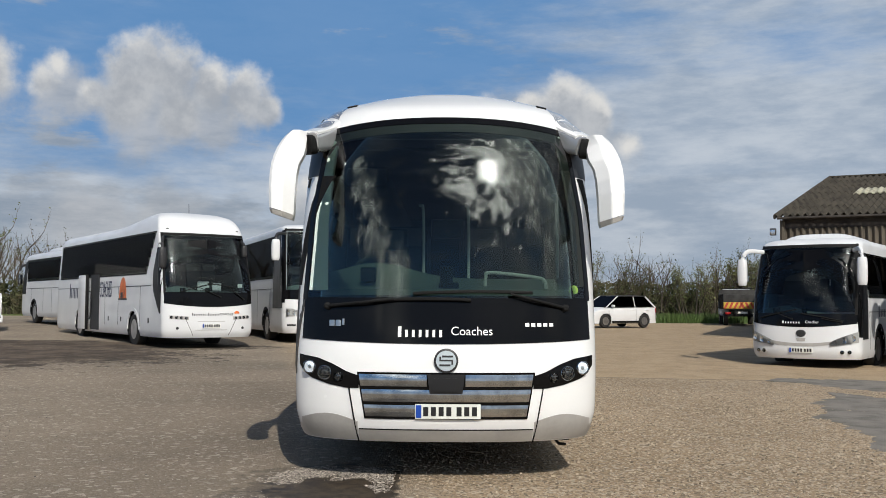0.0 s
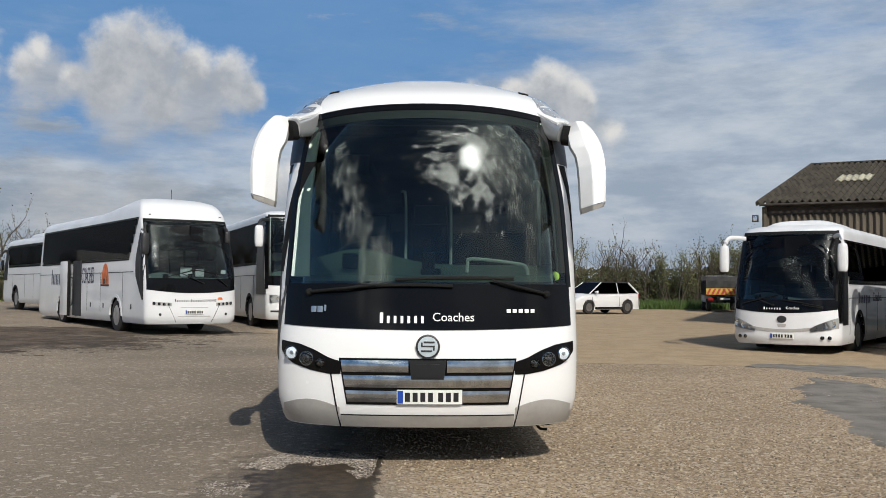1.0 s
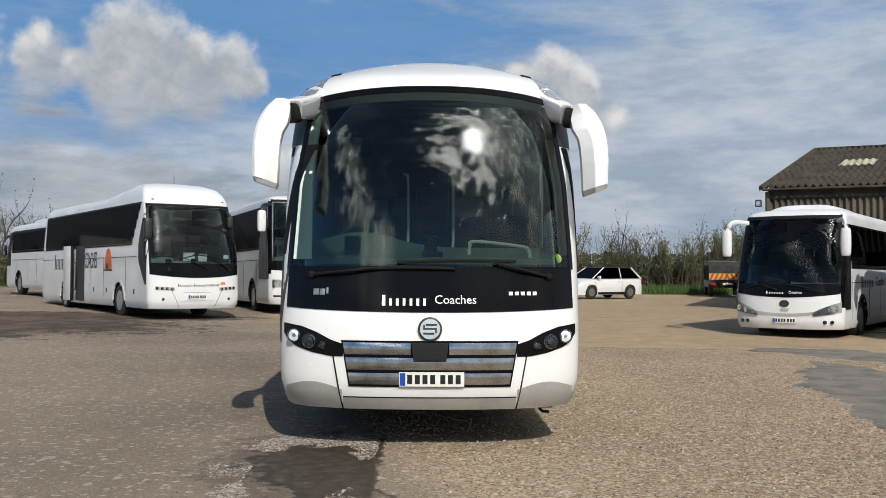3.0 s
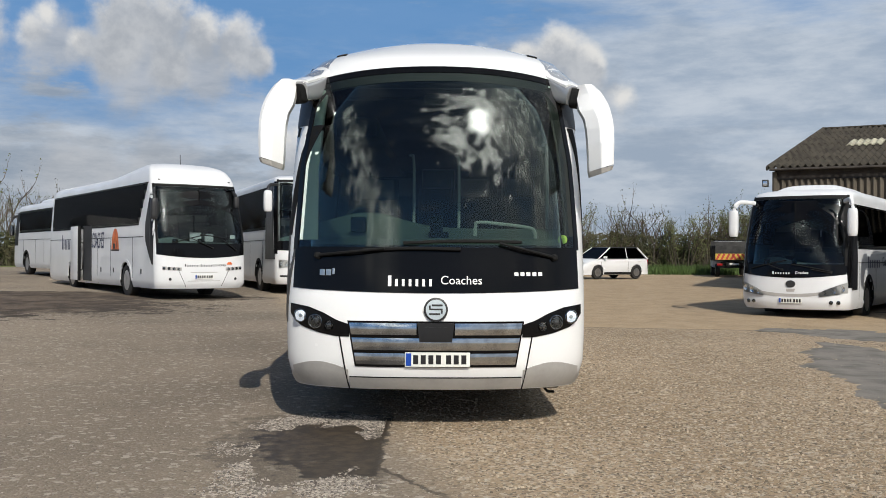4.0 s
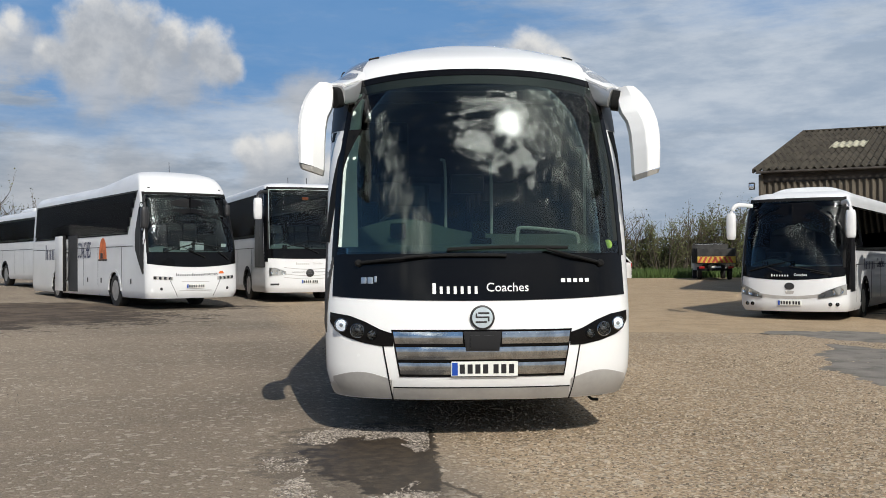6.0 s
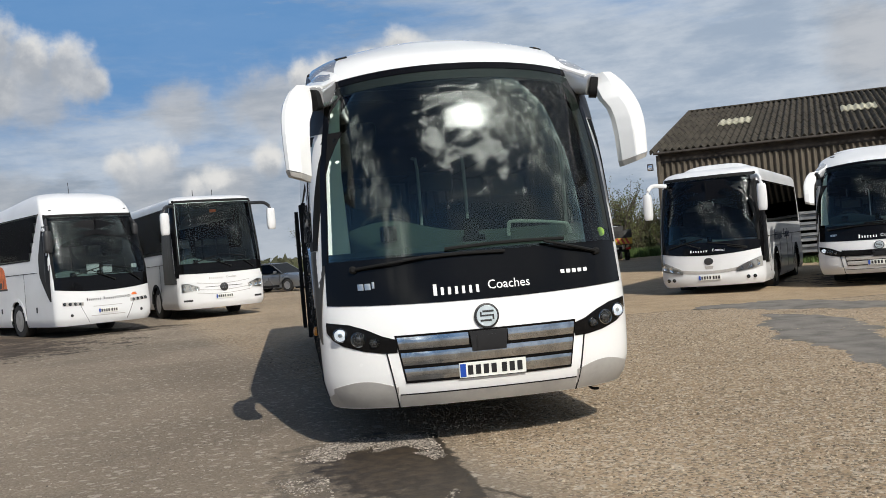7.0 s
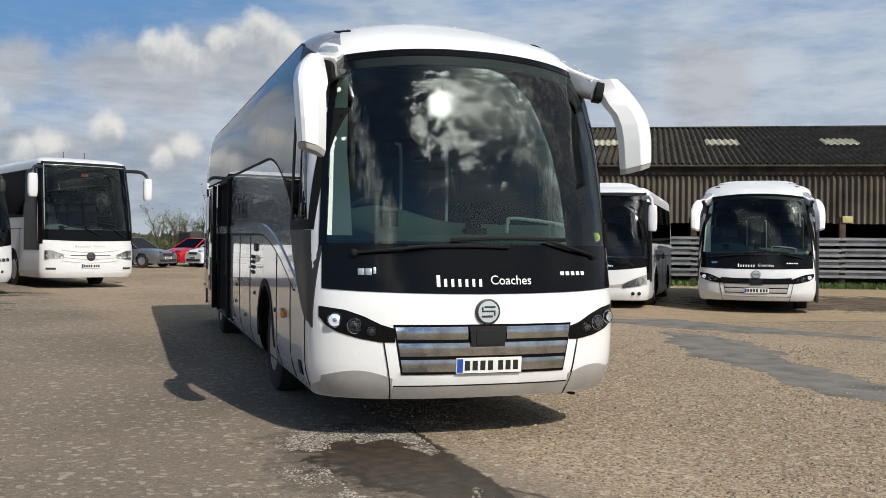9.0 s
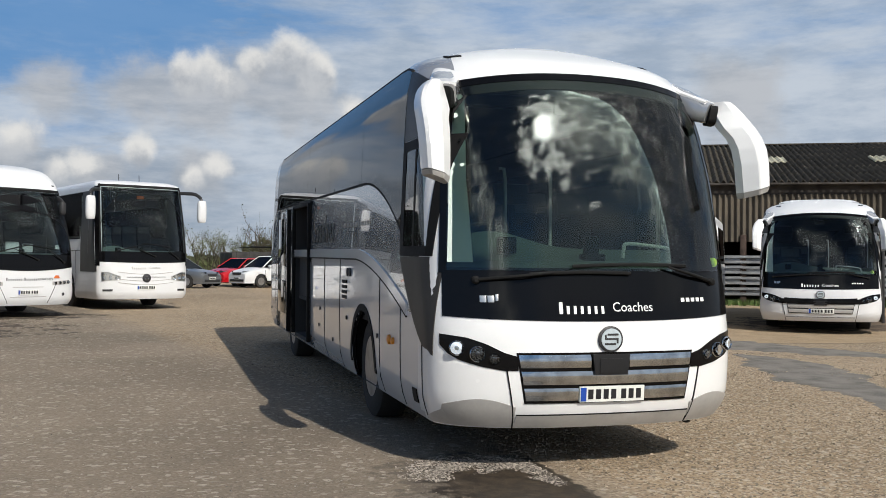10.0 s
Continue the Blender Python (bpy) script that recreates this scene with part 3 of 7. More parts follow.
def interior(parent, hull, floor=1.0, sill=1.55, top=2.95, dash_z=1.5, rows=5, driver=-0.62, first=1.9, dash_mat=None):
    L = hull.L
    w = hull.w(1.6) - 0.07
    liner = []
    liner.append(box((0, L / 2 + 0.35, floor - 0.03), (2 * w, L - 1.3, 0.05)))
    for s in (-1, 1):
        liner.append(box((s * (w - 0.02), L / 2 + 0.55, (floor + sill) / 2), (0.03, L - 1.7, sill - floor)))
        liner.append(box((s * 0.78, L / 2 + 0.6, top - 0.28), (0.42, L - 2.2, 0.2), 0.05))
    liner.append(box((0, L / 2 + 0.6, top), (2 * w - 0.16, L - 2.2, 0.03)))
    liner.append(box((0, L - 0.5, (floor + top) / 2), (2 * w - 0.1, 0.04, top - floor)))
    part("interior_lining", join(*liner), LINING, parent)
    # dashboard: a deep shelf under the glass with a raised binnacle before the driver
    y1 = 0.95

    def shelf(u, v):
        x = (2 * u - 1) * min(w - 0.04, hull.w(dash_z) * 0.94)
        y = hull.fy(x, dash_z) + 0.05 + (y1 - hull.fy(x, dash_z) - 0.05) * v
        up = 0.14 * math.exp(-((x - driver) / 0.42) ** 2) * v ** 2 + 0.10 * v ** 1.5
        return (x, y, dash_z - 0.06 + up)
    dash = part("dashboard", slab(shelf, 28, 8, 0.0, 0.05), dash_mat or DASH, parent)
    part("dash_front", box((0, y1 - 0.02, (dash_z + floor) / 2), (2 * w - 0.1, 0.05, dash_z - floor - 0.02), 0.01), LINING, dash)
    part("dash_box", box((driver - 0.04, 0.44, dash_z + 0.06), (0.13, 0.12, 0.13), 0.02), RUBBER, dash)
    part("ticket_machine", join(box((0.0, 0.34, dash_z + 0.06), (0.11, 0.08, 0.15), 0.015), box((0.02, 0.36, dash_z - 0.03), (0.17, 0.13, 0.06), 0.015)), RUBBER, dash)
    m = Matrix.Translation((driver, 1.02, dash_z + 0.06)) @ Matrix.Rotation(radians(52), 4, "X")
    ring = tube([(0.235 * math.cos(a), 0.235 * math.sin(a), 0) for a in [2 * math.pi * i / 32 for i in range(33)]], 0.016, 8)
    sw = part("steering_wheel", moved(ring, m), PLASTIC, parent)
    part("wheel_hub", moved(join(lathe([(0.06, -0.03), (0.06, 0.01), (0.03, 0.02)], 16), box((0, -0.11, 0), (0.04, 0.2, 0.02)), box((0.11, 0, 0), (0.2, 0.04, 0.02)), box((-0.11, 0, 0), (0.2, 0.04, 0.02))), m), PLASTIC, sw)
    coach_seat(parent, driver, 1.5, floor + 0.02, 0.5)
    for k in range(rows):
        for x in (-0.86, -0.4, 0.4, 0.86):
            coach_seat(parent, x, first + 0.45 + k * 0.86, floor + 0.1, 0.42)
    return dash


def roof_unit(parent, y, z, sx, sy, sz, material):
    def fn(u, v):
        a, b = 2 * u - 1, 2 * v - 1
        k = (1 - abs(a) ** 4) * (1 - abs(b) ** 6)
        return (a * sx / 2, y + b * sy / 2, z + sz * k ** 0.6)
    return part("roof_unit", slab(fn, 18, 22, 0, 0.03), material, parent)


SC_ROWS = [(0.34, 1.20, 0.10), (0.45, 1.24, 0.03), (0.55, 1.262, 0.0), (0.8, 1.27, -0.01), (1.0, 1.272, 0.0), (1.15, 1.272, 0.025), (1.5, 1.27, 0.10), (2.0, 1.258, 0.195), (2.5, 1.24, 0.315),
           (2.9, 1.22, 0.45), (3.03, 1.205, 0.525), (3.13, 1.185, 0.63), (3.22, 1.145, 0.80), (3.30, 1.06, 1.02), (3.37, 0.89, 1.2), (3.42, 0.64, 1.35), (3.455, 0.36, 1.62), (3.47, 0.1, 2.0)]
SC_EDGE = [(1.12, 1.20), (1.5, 1.197), (2.2, 1.155), (2.7, 1.08), (3.06, 1.005)]


def xe(z):
    return lerp_rows(SC_EDGE, z)[0]


def screen_top(x):
    return 3.045 - 0.075 * abs(x) ** 2


def band_low(x):
    return 1.13 + 0.03 * (x / 1.2) ** 2


def lamp_top(x):
    x = abs(x)
    return lerp_rows([(0.70, 0.875), (0.80, 0.905), (0.92, 0.965), (1.05, 1.01), (1.21, 1.03)], x)[0]


def lamp_low(x):
    x = abs(x)
    return lerp_rows([(0.70, 0.775), (0.80, 0.775), (0.95, 0.80), (1.10, 0.845), (1.17, 0.89), (1.21, 0.95)], x)[0]


EAR = [(2.09, 1.264, 1.456, 0.10), (2.35, 1.256, 1.466, 0.125), (2.48, 1.25, 1.469, 0.16), (2.58, 1.24, 1.467, 0.22), (2.67, 1.205, 1.460, 0.30), (2.74, 1.20, 1.445, 0.365), (2.81, 1.20, 1.418, 0.425), (2.86, 1.20, 1.388, 0.465), (2.905, 1.20, 1.345, 0.50)]


def ear(f, s, z0, z1, n, shrink=0.0):
    """A mirror's drooping shell between two heights: square outer edge, a crease down its face, the inner side cut back."""
    V = []
    for j in range(n + 1):
        z = z0 + (z1 - z0) * j / n
        xi, xo, y = lerp_rows(EAR, z)
        k = shrink * (1 - j / n)
        xi, xo, y = xi + k, xo - k, y + k
        w = xo - xi
        low = max(0.0, 1 - (z - z0) / 0.3) * 0.06                    # the lower rim rises outwards
        for u, dy in ((0, 0.21), (0, 0.105), (0.40, 0.006), (0.46, 0.0), (0.86, 0.006), (0.97, 0.03), (1.0, 0.07), (1.0, 0.21)):
            V.append(f(xi + w * u, y + dy, z + low * u))
    m = 8
    Fc = [(j * m + i, j * m + (i + 1) % m, (j + 1) * m + (i + 1) % m, (j + 1) * m + i) for j in range(n) for i in range(m)]
    Fc += [tuple(reversed(range(m))), tuple(n * m + i for i in range(m))]
    return V, (Fc if s > 0 else [tuple(reversed(q)) for q in Fc])


def mirror_arm(parent, s, dx=0.0, dy=0.0, lift=0.0):
    """A swan-neck mirror: foot on the roof's corner, white on top, its face coloured silver for the shade there, black
    joint, white creased shell with the glass behind.
    """
    f = lambda x, y, z: (s * (x + dx * min(1, max(0, (x - 1.1) / 0.2))), y + dy * min(1, max(0, (x - 1.05) / 0.15)), z + lift * max(0, 2.8 - z) / 0.7)
    foot = part("mirror_foot", tube([f(0.93, 1.10, 3.02), f(1.03, 0.90, 2.955), f(1.11, 0.72, 2.87), f(1.195, 0.59, 2.81)], lambda t: (0.15 - 0.055 * t, 0.15 - 0.065 * t), 16, 5, power=3.4), SILVER, parent)
    part("foot_cap", tube([f(0.86, 1.19, 3.19), f(0.98, 0.96, 3.10), f(1.08, 0.77, 2.985), f(1.185, 0.59, 2.89)], lambda t: (0.15 - 0.06 * t, 0.030 - 0.006 * t), 14, 5, power=3.0), WHITE, foot)
    part("mirror_joint", tube([f(1.165, 0.605, 2.80), f(1.225, 0.59, 2.79)], (0.088, 0.084), 16, 2, power=4.0), RUBBER, foot)
    arm = part("mirror_shell", ear(f, s, 2.12, 2.905, 40), WHITE, foot)
    arm.data.set_sharp_from_angle(angle=radians(22))
    tip = part("mirror_tip", ear(f, s, 2.075, 2.12, 2, 0.012), GREYLIP, arm)
    tip.data.set_sharp_from_angle(angle=radians(22))
    part("mirror_glass", box(f(1.36, 0.345, 2.34), (0.17, 0.012, 0.34), 0.005), CHROME, arm)
    return foot


def sc_coach(name, m, label, main):
    """The white touring coach with swan-neck mirrors. main: the one in the middle of the yard, with its side door open."""
    L = 11.4 if main else 9.4
    h = Hull(SC_ROWS, 0.52, L, deep=[(1.5, 0.52), (2.3, 0.54), (2.7, 0.61), (3.0, 0.74), (3.3, 0.80)])
    co = thing(name, m if main else m @ Matrix.Diagonal((1, 1, 0.885, 1)), label, "coach", "parked coaches")
    axles = (2.9, 8.7) if main else (2.7, 7.3)
    R = 0.5

    def zlow(y):
        return 2.32 - 0.39 * max(0, (3.0 - y) / 1.45) ** 2 if y < 3.0 else 2.32 + 0.007 * (y - 3.0)

    def ztop(y):
        return 3.215 - 0.42 * max(0, (1.8 - y) / 1.1) ** 2

    belt = lambda y: 1.65 - 0.31 * max(0, (3.28 - y) / 1.75) ** 1.7

    def sort(x, y, z):
        onside = abs(x) > h.w(z) - 0.02 and y > h.y0(z) + 0.92 * h.d(z) and y < L - 0.25
        if not onside and y < 2 and abs(x) < xe(z) - 0.035 and 1.5 < z < screen_top(x) - 0.05:
            return None
        if onside:
            for a in axles:
                if (y - a) ** 2 + (z - 0.5) ** 2 < (R + 0.07) ** 2:
                    return None
            if main and x > 0 and 0.6 < y < 2.15:
                return None if 0.75 < y < 1.98 and 1.15 < z < 2.5 else "side_wall"
            if 1.40 < y < L - 1.05 and zlow(y) + 0.05 < z < ztop(y) - 0.04:
                return None
            if 0.58 < y < 1.28 and 1.64 < z < 2.48:
                return None
            if main and x < 0 and 6.42 < y < 8.0 and 0.42 < z < 2.26:
                return None
            if z < 3.1 and y > 0.75 and main:
                return "skirt" if z < belt(y) - 0.03 else "side_wall"
        if main and 2.95 < z < 3.3 and y > h.y0(z) + 0.27:
            return "side_wall"
        return "body"
    shell, floor = h.shell(sort, 0.07, 0.12 if main else 0.2)
    part("body", shell["body"], WHITE if main else WHITE2, co)
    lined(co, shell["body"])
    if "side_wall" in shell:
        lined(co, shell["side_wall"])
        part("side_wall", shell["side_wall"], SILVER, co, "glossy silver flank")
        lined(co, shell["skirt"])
        part("skirt", shell["skirt"], SKIRT, co, "glossy white lower flank")
    part("underbody", floor, PLASTIC, co)
    # windscreen, its black frame and the black panel below it
    part("windscreen", slab(lambda u, v: (lambda x: (lambda z: h.front((2 * u - 1) * (xe(z) - 0.02), z))(1.46 + (screen_top(x) - 0.03 - 1.46) * v))((2 * u - 1) * 1.0), 32, 26, 0.006, 0.0), WINDSCREEN if main else DARKSCREEN, co, "tinted windscreen mirroring sun and clouds")
    part("front_panel", slab(lambda u, v: (lambda x: h.front(x, band_low(x) + (1.50 - band_low(x)) * v))((2 * u - 1) * (1.193 - 0.01 * v)), 30, 6, 0.007, 0.01), BLACK, co, "gloss black panel under the windscreen")
    for s in (-1, 1):
        part("screen_seal", slab(lambda u, v: (lambda z: h.front(s * (xe(z) - 0.036 + 0.04 * (u if s > 0 else 1 - u)), z))(1.48 + 1.5 * v), 3, 24, 0.009, 0.012), BLACK, co)
    part("screen_seal", slab(lambda u, v: (lambda x: h.front(x, screen_top(x) - 0.055 + 0.06 * v))((2 * u - 1) * 1.0), 28, 2, 0.009, 0.012), BLACK, co)
    # lettering and badges on the black panel
    fy = lambda x, z: h.fy(x, z)
    part("lettering", wrap_front(bars("Cxxxxxx", 0.385, 0.085), -0.21, 1.228, fy, 0.009), LETTER, co, "white company name drawn as plain bars")
    part("lettering", wrap_front(text_geo("Coaches", 0.098, 0.0015), 0.205, 1.232, fy, 0.009), LETTER, co, "white word painted on the black panel")
    part("model_badge", wrap_front(join(box((-0.035, 0, 0), (0.045, 0.006, 0.05), 0.002), box((0.018, 0, 0), (0.045, 0.006, 0.05), 0.002), box((0.06, 0, 0.01), (0.02, 0.006, 0.05), 0.002)), -0.9, 1.292, fy, 0.011), STEEL, co)
    part("maker_badge", wrap_front(join(*[box((-0.10 + 0.05 * i, 0, 0), (0.034, 0.005, 0.03), 0.002) for i in range(5)]), 0.755, 1.285, fy, 0.011), LETTER, co)
    badge = part("round_badge", moved(lathe([(0.097, 0), (0.097, 0.018), (0.085, 0.024), (0.01, 0.022)], 36), Matrix.Translation((0, h.fy(0, 1.0) - 0.004, 1.0)) @ Matrix.Rotation(radians(90), 4, "X")), PLASTIC, co)
    part("badge_disc", moved(lathe([(0.082, 0.0225), (0.08, 0.027), (0.01, 0.028)], 32), Matrix.Translation((0, h.fy(0, 1.0) - 0.004, 1.0)) @ Matrix.Rotation(radians(90), 4, "X")), BADGE, badge)
    by = h.fy(0, 1.0) - 0.033
    for x, z, w, hh in ((0.010, 0.036, 0.088, 0.015), (0.0, 0.004, 0.110, 0.013), (-0.010, -0.034, 0.088, 0.015), (-0.048, 0.020, 0.013, 0.030), (0.048, -0.015, 0.013, 0.030)):
        part("badge_bar", box((x, by, 1.0 + z), (w, 0.006, hh), 0.003), PLASTIC, badge)
    # lamp clusters
    for s in (-1, 1):
        cl = part("headlight_surround", h.front_patch(0.70 if s > 0 else -1.213, 1.213 if s > 0 else -0.70, lamp_low, lamp_top, 24, 6, 0.006, 0.01), BLACK, co, "black headlight surround")
        round_lamp(cl, h, s * 1.118, 0.932, 0.056, True)
        round_lamp(cl, h, s * 0.985, 0.893, 0.058)
        round_lamp(cl, h, s * 0.868, 0.862, 0.04)
    # grille: dark tray, polished slats, centre box, number plate
    gx = lambda z: 0.655 + 0.06 * (z - 0.55) / 0.35
    tray = part("grille", h.front_patch(lambda z: -gx(z), gx, 0.535, 0.905, 20, 6, 0.004, 0.02), BLACK, co, "black grille with polished slats")
    for z0, z1, cut in ((0.555, 0.645, 0), (0.672, 0.768, 0), (0.795, 0.888, 0.155)):
        for s in ((-1, 1) if cut else (0,)):
            a = (lambda z: -gx(z) + 0.012) if s <= 0 else (lambda z: cut)
            b = (lambda z: gx(z) - 0.012) if s >= 0 else (lambda z: -cut)
            part("slat", slab(lambda u, v: (lambda z: (lambda x: (x, h.fy(x, z) - 0.009 * math.sin(math.pi * (0.15 + 0.75 * v)), z))(a(z) + (b(z) - a(z)) * u))(z0 + (z1 - z0) * v), 18, 6, 0.003, 0.004), CHROME if main else GREYLIP, tray)
    part("camera_box", h.front_patch(lambda z: -0.13 - 0.12 * (z - 0.74), lambda z: 0.13 + 0.12 * (z - 0.74), 0.74, 0.89, 8, 3, 0.03, 0.01), CAMBOX, tray)
    part("camera_lid", h.front_patch(-0.095, 0.095, 0.755, 0.86, 6, 2, 0.036, 0.0), CAMBOX, tray)
    number_plate(co, h, 0.60, x=0.015)
    # bumper: grey lip and corner caps, panel gaps
    lip = GREYLIP if main else WHITE2
    part("bumper_lip", h.front_patch(-0.70, 0.70, 0.348, 0.445, 16, 3, 0.006, 0.01), lip, co)
    for s in (-1, 1):
        a, b = (0.71, 1.19) if s > 0 else (-1.19, -0.71)
        part("bumper_cap", h.front_patch(a, b, 0.352, lambda x: 0.505 + 0.06 * math.sin(math.pi * min(1, max(0, (abs(x) - 0.71) / 0.5))), 12, 4, 0.006, 0.01), lip, co)
        part("bumper_corner", h.side_patch(s, 0.36, 0.62, 0.352, lambda y: 0.47 - 0.09 * ((y - 0.36) / 0.26), 5, 3, 0.006, 0.01), lip, co)
        part("panel_gap", slab(lambda u, v: (lambda z: h.front(s * (0.705 + 0.075 * ((z - 0.34) / 0.43)) + 0.009 * (u - 0.5), z))(0.34 + 0.435 * v), 1, 8, 0.0075, 0.004), RUBBER, co)
    part("panel_gap", h.front_patch(-0.7, 0.7, 0.444, 0.450, 14, 1, 0.007, 0.0), RUBBER, co)
    if main:
        part("tow_hook", join(box((0.98, 0.62, 0.315), (0.16, 0.10, 0.05), 0.01), tube([(0.93, 0.62, 0.31), (0.97, 0.60, 0.26), (1.03, 0.62, 0.25)], 0.012, 6, 3)), RUBBER, co)
    if not main:
        part("grille_band", h.front_patch(-0.74, 0.74, lambda x: 0.79 - 0.02 * math.cos(x * 2), lambda x: 0.925 - 0.03 * math.cos(x * 2), 20, 3, 0.03, 0.0), BLACK, co)
    # roof marker lamps
    for s in (-1, 1):
        a, b = (0.83, 0.925) if s > 0 else (-0.925, -0.83)
        mk = part("marker_lamp", h.front_patch(a, b, 3.255, 3.285, 4, 2, 0.008, 0.01), RUBBER, co)
        part("marker_lens", h.front_patch(a + 0.012, b - 0.012, 3.262, 3.278, 4, 2, 0.011, 0.0), LAMP, mk)
    # wipers
    wiper(co, h, (-0.98, 1.43), (-0.42, 1.49), (-0.60, 1.475), (0.20, 1.485))
    wiper(co, h, (0.98, 1.42), (0.52, 1.535), (-0.27, 1.535), (0.70, 1.545))
    for s in (-1, 1):
        mirror_arm(co, s, (0.0 if s > 0 else -0.03) if main else -0.03, (0.0 if s > 0 else -0.18) if main else 0.06, (0.012 if s > 0 else 0.045) if main else 0.0)
    # side glass
    for s in (-1, 1):
        ends = [1.36, 3.12, 5.04, 6.9, 8.7, L - 1.0] if main else [1.36, 3.0, 5.0, 7.0, L - 1.0]
        ends[0] = 2.2 if main and s > 0 else 1.36
        for a, b in zip(ends, ends[1:]):
            part("side_window", h.side_patch(s, a + 0.004, b - 0.004, zlow, ztop, 16, 8, 0.008, 0.0), TINTED, co, "dark tinted side glass")
        part("window_trim", h.side_patch(s, ends[0], L - 1.0, lambda y: zlow(y) - 0.022, zlow, 40, 1, 0.010, 0.004), RUBBER, co)
        part("window_trim", h.side_patch(s, ends[0], L - 1.0, ztop, lambda y: ztop(y) + 0.02, 40, 1, 0.010, 0.004), RUBBER, co)
        door = main and s > 0                                        # the passenger door is glazed lower down and longer
        y0, y1, z0 = (0.72, 1.98, 1.12) if door else (0.58, 1.26, 1.6)
        part("cab_window_frame", join(h.side_patch(s, y0 - 0.08, y0, z0, 2.54, 2, 8, 0.008, 0.01), h.side_patch(s, y1, y1 + 0.10, z0, 2.54, 2, 8, 0.008, 0.01), h.side_patch(s, y0, y1, 2.46, 2.54, 4, 2, 0.008, 0.01),
                                      h.side_patch(s, y0, y1, z0, z0 + 0.08, 4, 2, 0.008, 0.01), h.side_patch(s, (y0 + y1) / 2, (y0 + y1) / 2 + 0.04, z0 + 0.08, 2.46, 1, 6, 0.008, 0.01)), RUBBER, co)
        part("cab_window", h.side_patch(s, y0 - 0.02, y1 + 0.02, z0 + 0.06, 2.48, 5, 6, 0.004, 0.0), SIDEGLASS, co)
        if not door:
            part("cab_panel", h.side_patch(s, lambda z: 0.40, lambda z: 0.41 + 0.96 * max(0, (z - 0.86) / 0.74) ** 0.62, 0.86, 1.595, 6, 12, 0.007, 0.008), PANEL_GREY, co, "dark grey swoosh panel below the cab window")
        part("cab_panel_top", h.side_patch(s, 0.62, 1.352, 2.55, lambda y: ztop(1.36) - 0.30 * ((1.352 - y) / 0.73) ** 1.3, 8, 5, 0.007, 0.008), PLASTIC, co)
    # wheels and arches
    for a in axles:
        for s in (-1, 1):
            wheel(co, s * 1.03, a, 0.5, R, 0.3)
            arch = slab(lambda u, v: h.side(s, a + (R + 0.05 + 0.07 * v) * math.cos(math.pi * (u if s < 0 else 1 - u)) , max(0.345, 0.5 + (R + 0.05 + 0.07 * v) * math.sin(math.pi * u))), 28, 2, 0.008, 0.03)
            part("wheel_arch", arch, RUBBER, co)
            part("arch_liner", slab(lambda u, v: (s * (0.72 + 0.5 * v), a + (R + 0.11) * math.cos(math.pi * u), 0.4 + (R + 0.2) * math.sin(math.pi * u)), 14, 1, 0.01, 0.01), RUBBER, co)
    # flank details
    if main:
        s = -1
        part("belt_crease", h.side_patch(s, 1.1, L - 0.4, lambda y: belt(y) - 0.085, lambda y: belt(y) + 0.015, 60, 3, 0.012, 0.0), SKIRT, co)
        # the shade below the crease, laid on as a black strip
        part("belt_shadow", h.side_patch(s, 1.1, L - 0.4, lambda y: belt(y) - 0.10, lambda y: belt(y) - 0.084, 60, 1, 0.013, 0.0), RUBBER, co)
        for y in (0.62, 1.32, 2.12, 4.15, 5.2, 6.3, 9.55, 10.3):
            part("panel_gap", h.side_patch(s, y, y + 0.008, 0.36, lambda y: belt(y) - 0.04, 1, 8, 0.0055, 0.0), RUBBER, co)
        for y, z in ((3.73, 0.93), (5.5, 0.93), (5.6, 0.72), (2.2, 0.86), (4.6, 0.62), (10.0, 0.62), (10.9, 0.66)):
            part("panel_lock", turn_x(lathe([(0.022, 0), (0.022, 0.01), (0.012, 0.013)], 12), (-h.w(z) - 0.002, y, z), -1), PLASTIC, co)
        for y, r in ((1.70, 0.045), (1.56, 0.03)):
            part("side_marker", turn_x(lathe([(r, 0), (r * 0.9, 0.02), (r * 0.3, 0.03)], 16), (-h.w(0.87) - 0.002, y, 0.87), -1), AMBER, co)
        part("skirt_vent", h.side_patch(s, 0.80, 0.93, 0.45, 0.56, 2, 2, 0.008, 0.0), RUBBER, co)
        for i in range(4):
            part("louvre", h.side_patch(s, 3.75, 4.0, 1.13 + 0.055 * i, 1.165 + 0.055 * i, 2, 1, 0.010, 0.0), RUBBER, co)
        for i in range(2):
            part("filler_cap", turn_x(lathe([(0.045, 0), (0.045, 0.012), (0.03, 0.016)], 16), (-h.w(1.4) - 0.002, 3.55 + 0.14 * i, 1.42), -1), PLASTIC, co)

        def on_flank(geo, y, z):
            return [(-h.w(z + c) - 0.007 + b, y - a, z + c) for a, b, c in geo[0]], geo[1]
        part("flank_lettering", on_flank(text_geo("Coaches", 0.50, 0.002), 5.45, 1.90), INK, co, "large black word on the silver flank")
        part("flank_lettering", on_flank(bars("Cxxxxxx", 1.9, 0.36), 8.9, 1.90), INK, co, "black company name drawn as plain bars")
        part("flank_lettering", on_flank(bars("xxxxxxxxxxxxxxxxx", 1.5, 0.07), 3.25, 1.93), GREYLIP, co)
        # centre door: open leaf standing off the flank, dark stairwell inside
        dr = part("centre_door", join(box((-1.345, 8.62, 1.36), (0.05, 1.1, 1.78), 0.015)), SILVER, co, "open plug door standing off the flank")
